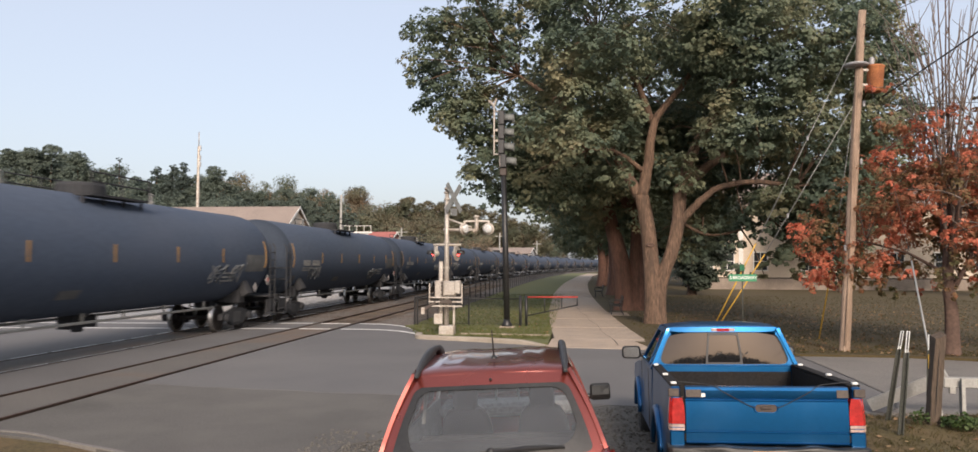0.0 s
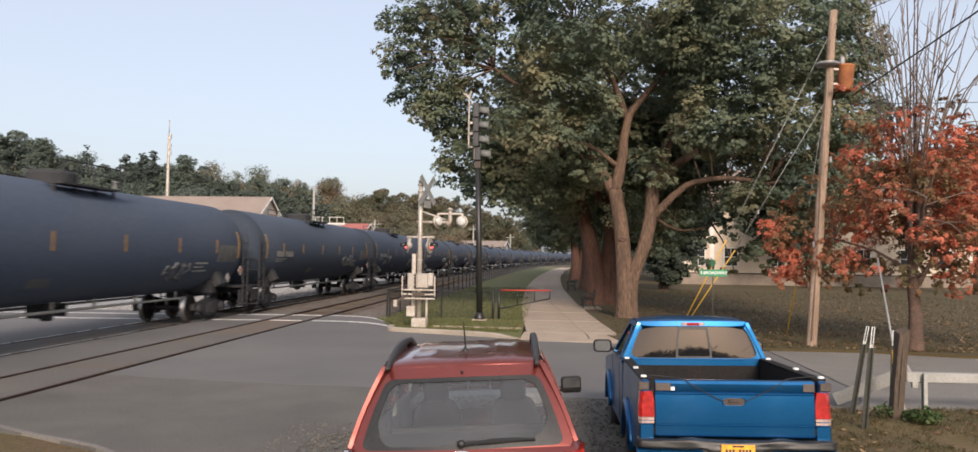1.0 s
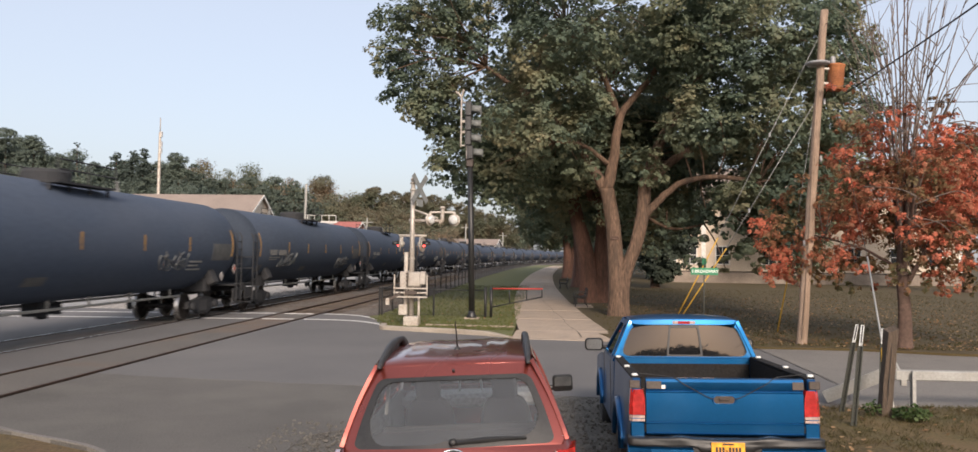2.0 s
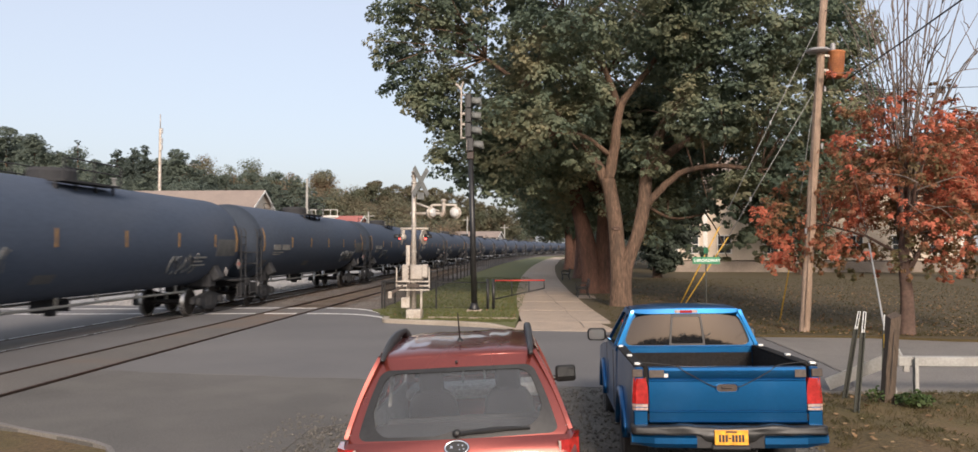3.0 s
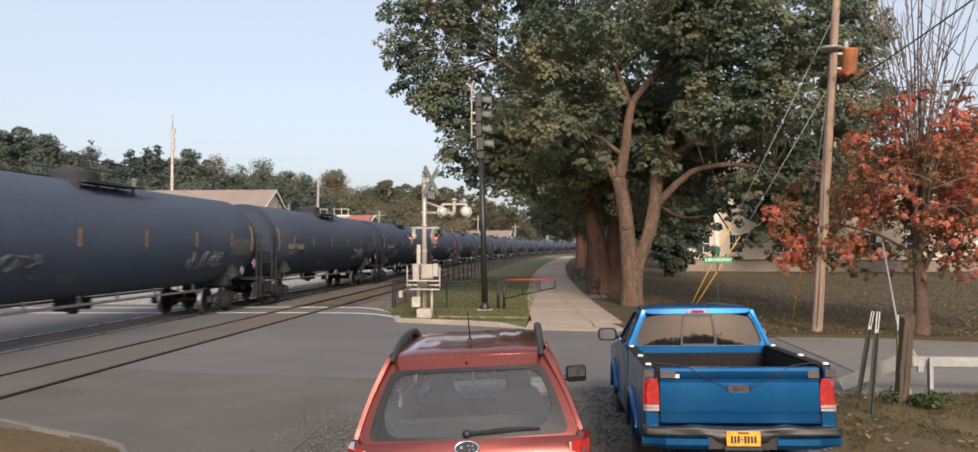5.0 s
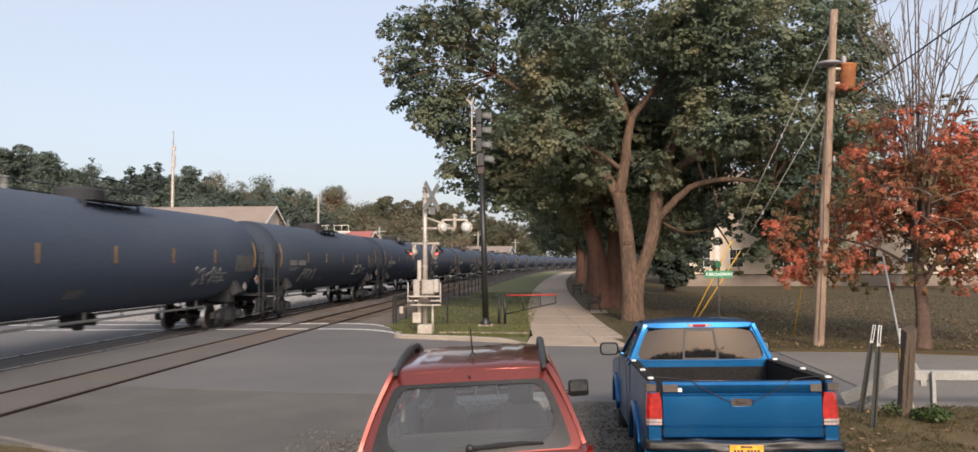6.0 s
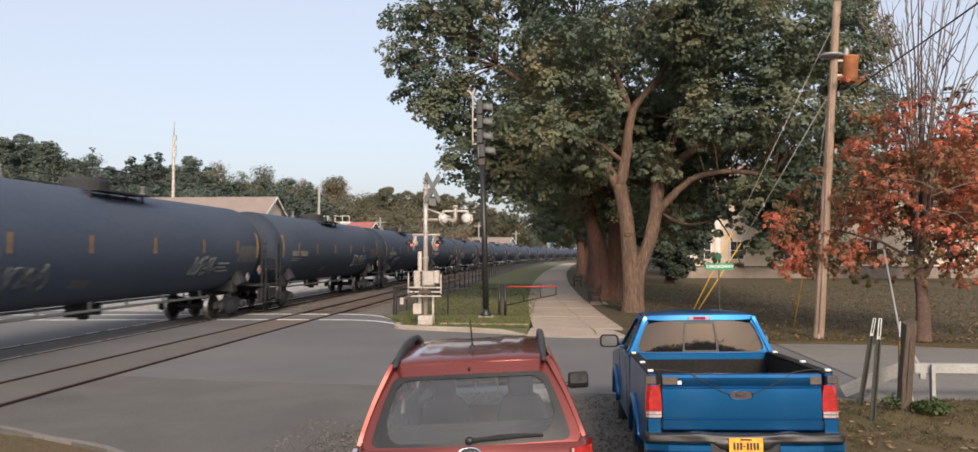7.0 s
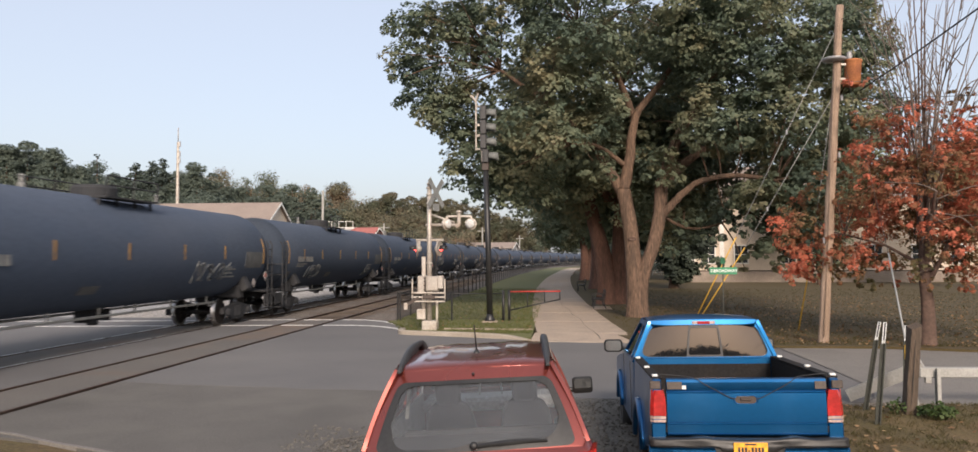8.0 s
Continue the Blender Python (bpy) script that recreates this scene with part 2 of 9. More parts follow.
M = dict(
    grass=surf("grass", (0.058, 0.043, 0.013), (0.068, 0.047, 0.016), 0.35, 0.95, bump=0.3, fine=18, grain=0.2, dirt=(0.09, 0.056, 0.024), dirt_scale=0.8, dirt_amount=0.5),
    grass_green=surf("grass_green", (0.105, 0.113, 0.036), (0.126, 0.124, 0.044), 0.6, 0.95, bump=0.4, fine=20, grain=0.22, dirt=(0.12, 0.105, 0.05), dirt_scale=1.3, dirt_amount=0.35),
    blade_green=leafy("green_grass_blade", [(0.085, 0.1, 0.032), (0.11, 0.122, 0.04), (0.138, 0.136, 0.05)], patch=0.8),
    blade=leafy("grass_blade", [(0.055, 0.053, 0.018), (0.075, 0.064, 0.024), (0.1, 0.071, 0.033)], patch=0.8),
    asphalt=surf("asphalt", (0.111, 0.107, 0.106), (0.136, 0.131, 0.129), 0.35, 0.9, bump=0.35, fine=45, dirt=(0.158, 0.151, 0.145), dirt_scale=0.2, dirt_amount=0.7, grain=0.25),
    asphalt_old=surf("weathered_asphalt", (0.086, 0.080, 0.072), (0.124, 0.116, 0.106), 0.45, 0.92, bump=0.5, fine=45, dirt=(0.136, 0.127, 0.113), dirt_scale=0.5, dirt_amount=0.85),
    road_pale=surf("pale_road", (0.165, 0.152, 0.137), (0.195, 0.18, 0.162), 0.5, 0.9, bump=0.3, fine=50, dirt=(0.125, 0.117, 0.108), dirt_scale=0.9, dirt_amount=0.5),
    panel=surf("crossing_panel", (0.109, 0.101, 0.0924), (0.134, 0.122, 0.109), 0.8, 0.9, bump=0.4, fine=50, dirt=(0.16, 0.0991, 0.063), dirt_scale=0.25, dirt_amount=0.85),
    gravel=surf("gravel", (0.086, 0.0791, 0.0705), (0.125, 0.117, 0.103), 3.0, 0.95, bump=1.0, fine=40, grain=0.6),
    ballast=surf("ballast", (0.086, 0.0774, 0.0731), (0.129, 0.116, 0.107), 2.0, 0.95, bump=1.0, fine=25, grain=0.6, dirt=(0.086, 0.0516, 0.0344), dirt_scale=0.5, dirt_amount=0.5),
    ballast_pale=surf("pale_ballast", (0.24, 0.232, 0.224), (0.304, 0.296, 0.288), 2.0, 0.95, bump=1.0, fine=18, grain=0.6),
    dirt=surf("bare_soil", (0.105, 0.066, 0.028), (0.074, 0.062, 0.02), 0.9, 0.95, bump=1.0, fine=22, dirt=(0.135, 0.088, 0.038), dirt_scale=1.2, dirt_amount=0.7, grain=0.5),
    concrete=surf("concrete", (0.35, 0.276, 0.212), (0.40, 0.318, 0.25), 0.7, 0.85, bump=0.25, fine=40, dirt=(0.25, 0.212, 0.175), dirt_scale=1.1, dirt_amount=0.55),
    kerb=surf("kerb_concrete", (0.29, 0.251, 0.207), (0.352, 0.308, 0.255), 1.5, 0.85, bump=0.4, fine=40, dirt=(0.246, 0.211, 0.167), dirt_scale=1.8, dirt_amount=0.6),
    paint_white=surf("road_paint", (0.75, 0.74, 0.72), (0.62, 0.61, 0.6), 2.0, 0.8, bump=0.2, fine=60, dirt=(0.25, 0.24, 0.23), dirt_scale=4.0, dirt_amount=0.6),
    tar=surf("crack_tar", (0.06, 0.057, 0.054), None, 3.0, 0.6, bump=0.2),
    rail=surf("rusty_rail", (0.10, 0.06, 0.045), (0.07, 0.05, 0.04), 2.0, 0.6, 0.6, bump=0.2),
    rail_top=surf("worn_rail_head", (0.5, 0.49, 0.48), (0.4, 0.38, 0.36), 1.0, 0.28, 1.0, bump=0.05),
    tie=surf("creosoted_tie", (0.06, 0.045, 0.035), (0.10, 0.075, 0.055), 3.0, 0.9, bump=0.6, stretch=(1, 6, 6), per_object=0.25),
    tank=surf("sooty_black_tank_paint", (0.067, 0.087, 0.125), (0.077, 0.095, 0.129), 0.8, 0.78, grain=0.1, bump=0.02, fine=10, spec=0.1, dirt=(0.093, 0.109, 0.144), dirt_scale=0.5, dirt_amount=0.45, stretch=(1, 0.35, 1)),
    # tank colour darkened for the shade in the gaps between cars
    tank_end_shade=surf("shaded_tank_end", (0.036, 0.048, 0.068), (0.042, 0.053, 0.072), 0.8, 0.85, bump=0.02, fine=10, spec=0.2, grain=0.1, dirt=(0.04, 0.046, 0.055), dirt_scale=0.7, dirt_amount=0.3),
    under=surf("grimy_underframe", (0.024, 0.026, 0.03), (0.034, 0.034, 0.036), 2.0, 0.85, 0.0, bump=0.2),
    wheel=surf("wheel_steel", (0.035, 0.032, 0.031), (0.05, 0.043, 0.04), 3.0, 0.5, 0.7, bump=0.1),
    tread=surf("bright_wheel_tread", (0.55, 0.54, 0.52), (0.42, 0.4, 0.38), 3.0, 0.3, 1.0, bump=0.0),
    reflector=surf("yellow_reflector", (0.42, 0.23, 0.06), (0.3, 0.17, 0.06), 6.0, 0.5, bump=0.0, dirt=(0.12, 0.09, 0.05), dirt_scale=4, dirt_amount=0.5),
    stencil=surf("stencil_white", (0.22, 0.22, 0.21), (0.13, 0.13, 0.13), 5.0, 0.7, bump=0.0),
    placard=surf("placard_white", (0.4, 0.37, 0.36), (0.3, 0.28, 0.27), 5.0, 0.6, bump=0.0),
    placard_red=surf("placard_red", (0.5, 0.12, 0.08), None, 5.0, 0.6, bump=0.0),
    patch=surf("faded_patch_paint", (0.13, 0.13, 0.125), (0.08, 0.085, 0.09), 2.5, 0.8, bump=0.0, dirt=(0.05, 0.055, 0.065), dirt_scale=1.5, dirt_amount=0.6),
    graffiti=surf("faded_spray_paint", (0.085, 0.095, 0.105), (0.15, 0.152, 0.15), 5.0, 0.7, bump=0.0),
    black=surf("black_paint", (0.012, 0.012, 0.013), (0.02, 0.02, 0.02), 4.0, 0.45, bump=0.05),
    rubber=surf("rubber", (0.02, 0.02, 0.02), (0.03, 0.03, 0.03), 4.0, 0.8, bump=0.2),
    plastic=surf("dark_plastic", (0.025, 0.025, 0.027), (0.035, 0.035, 0.036), 5.0, 0.55, bump=0.1, fine=80),
    silver=surf("galvanised_steel", (0.45, 0.414, 0.369), (0.36, 0.324, 0.288), 3.0, 0.5, 0.35, bump=0.08, dirt=(0.252, 0.18, 0.117), dirt_scale=2.5, dirt_amount=0.45),
    cream=surf("aged_white_enamel", (0.468, 0.423, 0.369), (0.387, 0.347, 0.302), 3.0, 0.5, bump=0.06, dirt=(0.27, 0.198, 0.135), dirt_scale=3.0, dirt_amount=0.4),
    zinc=surf("weathered_zinc", (0.36, 0.355, 0.335), (0.30, 0.295, 0.275), 3.0, 0.6, 0.2, bump=0.12, grain=0.15, dirt=(0.3, 0.27, 0.22), dirt_scale=2.0, dirt_amount=0.4),
    sign_back=surf("bare_aluminium", (0.42, 0.43, 0.42), (0.33, 0.34, 0.33), 4.0, 0.45, 0.6, bump=0.05),
    pole_wood=surf("pole_wood", (0.34, 0.246, 0.183), (0.281, 0.2, 0.145), 1.5, 0.9, bump=0.7, fine=14, stretch=(6, 6, 0.5), dirt=(0.136, 0.0935, 0.0638), dirt_scale=1.0, dirt_amount=0.6),
    post_wood=surf("grey_post_wood", (0.075, 0.054, 0.038), (0.12, 0.086, 0.062), 2.5, 0.95, bump=1.0, fine=14, stretch=(5, 5, 0.6), dirt=(0.055, 0.043, 0.032), dirt_scale=1.6, dirt_amount=0.6),
    rust=surf("orange_rust", (0.42, 0.16, 0.06), (0.33, 0.12, 0.05), 3.0, 0.85, bump=0.3, dirt=(0.22, 0.09, 0.05), dirt_scale=2.5, dirt_amount=0.5),
    ceramic=surf("grey_ceramic", (0.3, 0.3, 0.31), None, 3.0, 0.3, bump=0.0),
    visor=surf("weathered_green_grey_visor", (0.11, 0.118, 0.112), (0.14, 0.145, 0.14), 3.0, 0.6, bump=0.05),
    yellow=surf("yellow_plastic", (0.62, 0.38, 0.05), (0.52, 0.31, 0.05), 2.0, 0.55, bump=0.05),
    cable=surf("dark_cable", (0.03, 0.03, 0.03), None, 2.0, 0.6, bump=0.0),
    wire=surf("guy_wire", (0.3, 0.3, 0.29), None, 2.0, 0.5, 0.5, bump=0.0),
    sign_green=surf("sign_green", (0.02, 0.22, 0.10), (0.025, 0.19, 0.09), 3.0, 0.45, bump=0.0),
    sign_white=surf("sign_white", (0.75, 0.76, 0.74), None, 3.0, 0.45, bump=0.0),
    post_green=surf("dark_channel_steel", (0.035, 0.04, 0.032), (0.055, 0.055, 0.045), 3.0, 0.7, 0.2, bump=0.2),
    red_paint=surf("red_paint", (0.45, 0.04, 0.03), (0.35, 0.04, 0.03), 3.0, 0.5, bump=0.05),
    bark=surf("maple_bark", (0.102, 0.064, 0.0426), (0.143, 0.0902, 0.0615), 1.2, 0.95, bump=1.0, fine=9, stretch=(2.2, 2.2, 0.4), dirt=(0.0615, 0.041, 0.0295), dirt_scale=2.0, dirt_amount=0.8, grain=0.7),
    bark_red=surf("reddish_bark", (0.122, 0.0612, 0.0432), (0.166, 0.0864, 0.0612), 1.0, 0.95, bump=1.0, fine=7, stretch=(2, 2, 0.45), dirt=(0.0612, 0.036, 0.0288), dirt_scale=2.0, dirt_amount=0.6),
    bark_grey=surf("grey_twig_bark", (0.115, 0.09, 0.075), (0.16, 0.125, 0.105), 2.0, 0.9, bump=0.6, fine=12),
    bark_dark=surf("dark_young_bark", (0.075, 0.045, 0.033), (0.105, 0.066, 0.05), 2.0, 0.9, bump=0.6, fine=12),
    # patch tones mix leaf colour with painted-in lit and shaded boughs
    leaf=leafy("maple_leaf", [(0.10, 0.135, 0.105), (0.14, 0.18, 0.125), (0.205, 0.222, 0.14), (0.31, 0.28, 0.17)], rough=0.6, patch=0.4, through_light=0.48),
    leaf_red=leafy("autumn_leaf", [(0.15, 0.15, 0.075), (0.23, 0.165, 0.085), (0.33, 0.175, 0.10), (0.52, 0.195, 0.12), (0.70, 0.23, 0.145), (0.76, 0.30, 0.19)], patch=0.6, through_light=0.5),
    # darkened leaf colour that holds the shade under the big canopy
    leaf_in_shade=leafy("shaded_tree_leaf", [(0.038, 0.05, 0.04), (0.05, 0.064, 0.048), (0.065, 0.08, 0.055)], patch=0.5, through_light=0.2),
    # the three far foliages are paled in base colour to stand for haze
    leaf_far=leafy("hazed_far_foliage", [(0.125, 0.165, 0.14), (0.145, 0.18, 0.15), (0.165, 0.195, 0.15), (0.19, 0.195, 0.145)], patch=0.03, through_light=0.5),
    leaf_autumn=leafy("hazed_autumn_foliage", [(0.135, 0.165, 0.12), (0.175, 0.18, 0.12), (0.22, 0.18, 0.12), (0.26, 0.175, 0.115)], patch=0.05, through_light=0.5),
    leaf_dark=leafy("hazed_spruce_needles", [(0.095, 0.125, 0.115), (0.115, 0.145, 0.125), (0.135, 0.16, 0.13)], patch=0.05, through_light=0.5),
    litter=leafy("fallen_leaf", [(0.14, 0.075, 0.035), (0.28, 0.16, 0.08), (0.42, 0.3, 0.17)], patch=0.5),
    weed=leafy("weed_leaf", [(0.035, 0.06, 0.02), (0.06, 0.095, 0.03), (0.09, 0.12, 0.045)], patch=1.5),
    wall_cream=surf("cream_clapboard", (0.544, 0.456, 0.36), (0.584, 0.496, 0.4), 0.8, 0.8, bump=0.1),
    stone=surf("foundation_stone", (0.264, 0.216, 0.176), (0.208, 0.168, 0.136), 1.2, 0.9, bump=0.6, per_object=0.2),
    shingle=surf("brown_shingle", (0.22, 0.175, 0.15), (0.26, 0.21, 0.18), 0.6, 0.9, bump=0.4),
    wall_grey=surf("grey_siding", (0.42, 0.42, 0.42), (0.36, 0.36, 0.36), 0.6, 0.8, bump=0.1),
    trim=surf("white_trim", (0.7, 0.68, 0.64), None, 2.0, 0.7, bump=0.0),
    roof_red=surf("red_metal_roof", (0.34, 0.12, 0.10), (0.3, 0.1, 0.085), 1.0, 0.6, bump=0.1),
    brick=surf("far_brick", (0.25, 0.13, 0.10), (0.3, 0.17, 0.13), 0.8, 0.9, bump=0.3),
    pane=surf("dark_window_glass", (0.03, 0.035, 0.04), None, 2.0, 0.08, bump=0.0),
    red_car=surf("burnt_orange_car_paint", (0.225, 0.047, 0.036), (0.20, 0.042, 0.033), 1.0, 0.3, 0.72, bump=0.0, coat=0.8, grain=0.04, dirt=(0.26, 0.07, 0.05), dirt_scale=1.5, dirt_amount=0.3),
    blue_car=surf("bright_blue_truck_paint", (0.003, 0.09, 0.245), (0.003, 0.083, 0.225), 1.0, 0.38, 0.86, bump=0.0, coat=0.4, grain=0.04, dirt=(0.04, 0.15, 0.32), dirt_scale=1.6, dirt_amount=0.3),
    car_glass=glass("clear_car_glass", (0.86, 0.9, 0.9)),
    dusty_glass=dusty("dusty_car_glass"),
    tint=dark_glass("dark_tinted_glass"),
    chrome=surf("chrome", (0.8, 0.8, 0.8), None, 2.0, 0.12, 1.0, bump=0.0),
    lining=surf("grey_car_lining", (0.30, 0.30, 0.305), (0.33, 0.33, 0.33), 4.0, 0.9, bump=0.2),
    fabric=surf("grey_seat_fabric", (0.02, 0.02, 0.021), (0.028, 0.028, 0.028), 6.0, 0.9, bump=0.04),
    trim_grey=surf("grey_interior_trim", (0.35, 0.34, 0.33), (0.3, 0.3, 0.29), 4.0, 0.7, bump=0.05),
    lamp_red=surf("red_lamp_lens", (0.42, 0.022, 0.02), (0.30, 0.016, 0.014), 12.0, 0.15, bump=0.0, coat=1.0),
    lamp_clear=surf("clear_lamp_lens", (0.46, 0.34, 0.3), (0.38, 0.28, 0.25), 10.0, 0.15, bump=0.0, coat=1.0),
    mirror=surf("mirror_glass", (0.75, 0.77, 0.78), None, 2.0, 0.04, 1.0, bump=0.0, grain=0.0),
    plate=surf("orange_plate", (0.85, 0.38, 0.03), (0.8, 0.35, 0.03), 6.0, 0.5, bump=0.0),
    plate_dark=surf("plate_ink", (0.03, 0.025, 0.03), None, 4.0, 0.6, bump=0.0),
    tape=surf("brown_tape", (0.05, 0.038, 0.03), (0.075, 0.055, 0.045), 6.0, 0.6, bump=0.1),
    liner=surf("black_bed_liner", (0.012, 0.012, 0.013), (0.02, 0.018, 0.017), 3.0, 0.85, spec=0.2, bump=0.4, fine=30, dirt=(0.035, 0.027, 0.02), dirt_scale=2, dirt_amount=0.15),
    brown_block=surf("brown_hood", (0.05, 0.035, 0.028), None, 3.0, 0.6, bump=0.1),
    red_light=glow("lit_red_lamp", (1.0, 0.06, 0.05), 3.0),
    lens=surf("unlit_lamp_lens", (0.55, 0.55, 0.53), (0.45, 0.45, 0.44), 4.0, 0.25, bump=0.0),
)
# ---------------------------------------------------------------- building kit
def mesh_of(name, bm, material, smooth=False):
    me = bpy.data.meshes.new(name)
    bmesh.ops.recalc_face_normals(bm, faces=bm.faces)
    bm.to_mesh(me)
    bm.free()
    for p in me.polygons:
        p.use_smooth = smooth
    for m in (material if isinstance(material, (list, tuple)) else [material]):
        me.materials.append(m)
    return me


def part(name, bm, material, parent=None, label="", smooth=False, at=None):
    """Links a bmesh as one mesh object, under a thing or a part."""
    ob = new(name, mesh_of(name, bm, material, smooth))
    ob.parent = parent
    if at is not None:
        ob.matrix_basis = at
    return tagged(ob, label)


def thing(name, m, label, category, group="", kind=""):
    ob = new(name)
    ob.empty_display_size = 0.2
    ob.matrix_basis = m
    return tagged(ob, label, category, group, kind)


def share(ob, m, parent=None):
    """One more object on the same mesh."""
    o = ob.copy()
    scene.collection.objects.link(o)
    o.parent = parent if parent is not None else ob.parent
    o.matrix_basis = m
    return o


def box(bm, c, s, m=None, bevel=0.0, segs=1):
    r = bmesh.ops.create_cube(bm, size=1.0)
    v = r["verts"]
    bmesh.ops.scale(bm, vec=s, verts=v)
    if bevel:
        e = list({e for x in v for e in x.link_edges})
        b = bmesh.ops.bevel(bm, geom=e, offset=bevel, segments=segs, affect="EDGES", profile=0.5)
        v = list({x for f in b["faces"] for x in f.verts} | {x for x in v if x.is_valid})
    if m is not None:
        bmesh.ops.transform(bm, matrix=m, verts=v)
    bmesh.ops.translate(bm, vec=c, verts=v)
    return v


def tube(bm, pts, radii, n=8, cap=True, squash=1.0):
    """A round tube along points."""
    pts = [Vector(p) for p in pts]
    if not isinstance(radii, (list, tuple)):
        radii = [radii] * len(pts)
    rings, side = [], None
    for i, p in enumerate(pts):
        d = (pts[min(i + 1, len(pts) - 1)] - pts[max(i - 1, 0)]).normalized()
        if side is None:
            side = d.orthogonal().normalized()
        side = (side - d * side.dot(d)).normalized()
        up = d.cross(side)
        rings.append([bm.verts.new(p + (side * math.cos(a) + up * math.sin(a) * squash) * radii[i]) for a in (2 * math.pi * k / n for k in range(n))])
    for a, b in zip(rings, rings[1:]):
        for k in range(n):
            bm.faces.new((a[k], a[(k + 1) % n], b[(k + 1) % n], b[k]))
    if cap:
        bm.faces.new(rings[0][::-1])
        bm.faces.new(rings[-1])
    return rings


def lathe(bm, profile, n=24, axis="Z", m=None):
    """A turned body: (radius, height) pairs."""
    rings = []
    for r, h in profile:
        ring = []
        for k in range(n):
            a = 2 * math.pi * k / n
            p = Vector((r * math.cos(a), r * math.sin(a), h))
            if axis == "X":
                p = Vector((p.z, p.x, p.y))
            if axis == "Y":
                p = Vector((p.x, p.z, p.y))
            ring.append(bm.verts.new(m @ p if m is not None else p))
        rings.append(ring)
    for a, b in zip(rings, rings[1:]):
        for k in range(n):
            bm.faces.new((a[k], a[(k + 1) % n], b[(k + 1) % n], b[k]))
    bm.faces.new(rings[0][::-1])
    bm.faces.new(rings[-1])


def loft(bm, rings, closed=True, caps=True):
    """A skin over rings of points with equal counts."""
    vr = [[bm.verts.new(p) for p in ring] for ring in rings]
    n = len(vr[0])
    for a, b in zip(vr, vr[1:]):
        for k in range(n if closed else n - 1):
            bm.faces.new((a[k], a[(k + 1) % n], b[(k + 1) % n], b[k]))
    if caps and closed:
        bm.faces.new(vr[0][::-1])
        bm.faces.new(vr[-1])
    return vr


def slab(bm, outline, z0, z1):
    """A plate with the given outline (x, y) from z0 up to z1."""
    a = [bm.verts.new((x, y, z0)) for x, y in outline]
    b = [bm.verts.new((x, y, z1)) for x, y in outline]
    n = len(a)
    bm.faces.new(a[::-1])
    bm.faces.new(b)
    for k in range(n):
        bm.faces.new((a[k], a[(k + 1) % n], b[(k + 1) % n], b[k]))


def solid(bm, faces_pts, t):
    """Thickens sheets given as faces of points, along their normals, by t."""
    for pts in faces_pts:
        pts = [Vector(p) for p in pts]
        nrm = (pts[1] - pts[0]).cross(pts[2] - pts[0]).normalized() * t
        a = [bm.verts.new(p) for p in pts]
        b = [bm.verts.new(p + nrm) for p in pts]
        n = len(a)
        bm.faces.new(a[::-1])
        bm.faces.new(b)
        for k in range(n):
            bm.faces.new((a[k], a[(k + 1) % n], b[(k + 1) % n], b[k]))


def ribbon(bm, pts, w, z0, z1):
    """A flat strip of width w along (x, y) points."""
    pts = [Vector((*p, 0)) for p in pts]
    left, right = [], []
    for i, p in enumerate(pts):
        d = (pts[min(i + 1, len(pts) - 1)] - pts[max(i - 1, 0)]).normalized()
        s = Vector((-d.y, d.x, 0)) * w / 2
        left.append(p + s)
        right.append(p - s)
    rings = [[(l.x, l.y, z0), (r.x, r.y, z0), (r.x, r.y, z1), (l.x, l.y, z1)] for l, r in zip(left, right)]
    loft(bm, rings)


def smooth_line(pts, steps=6):
    """A rounded line through points."""
    pts = [Vector(p) for p in pts]
    out = []
    for i in range(len(pts) - 1):
        a, b, c, d = pts[max(i - 1, 0)], pts[i], pts[i + 1], pts[min(i + 2, len(pts) - 1)]
        for k in range(steps):
            t = k / steps
            out.append(0.5 * ((2 * b) + (c - a) * t + (2 * a - 5 * b + 4 * c - d) * t * t + (3 * b - a - 3 * c + d) * t ** 3))
    out.append(pts[-1])
    return out


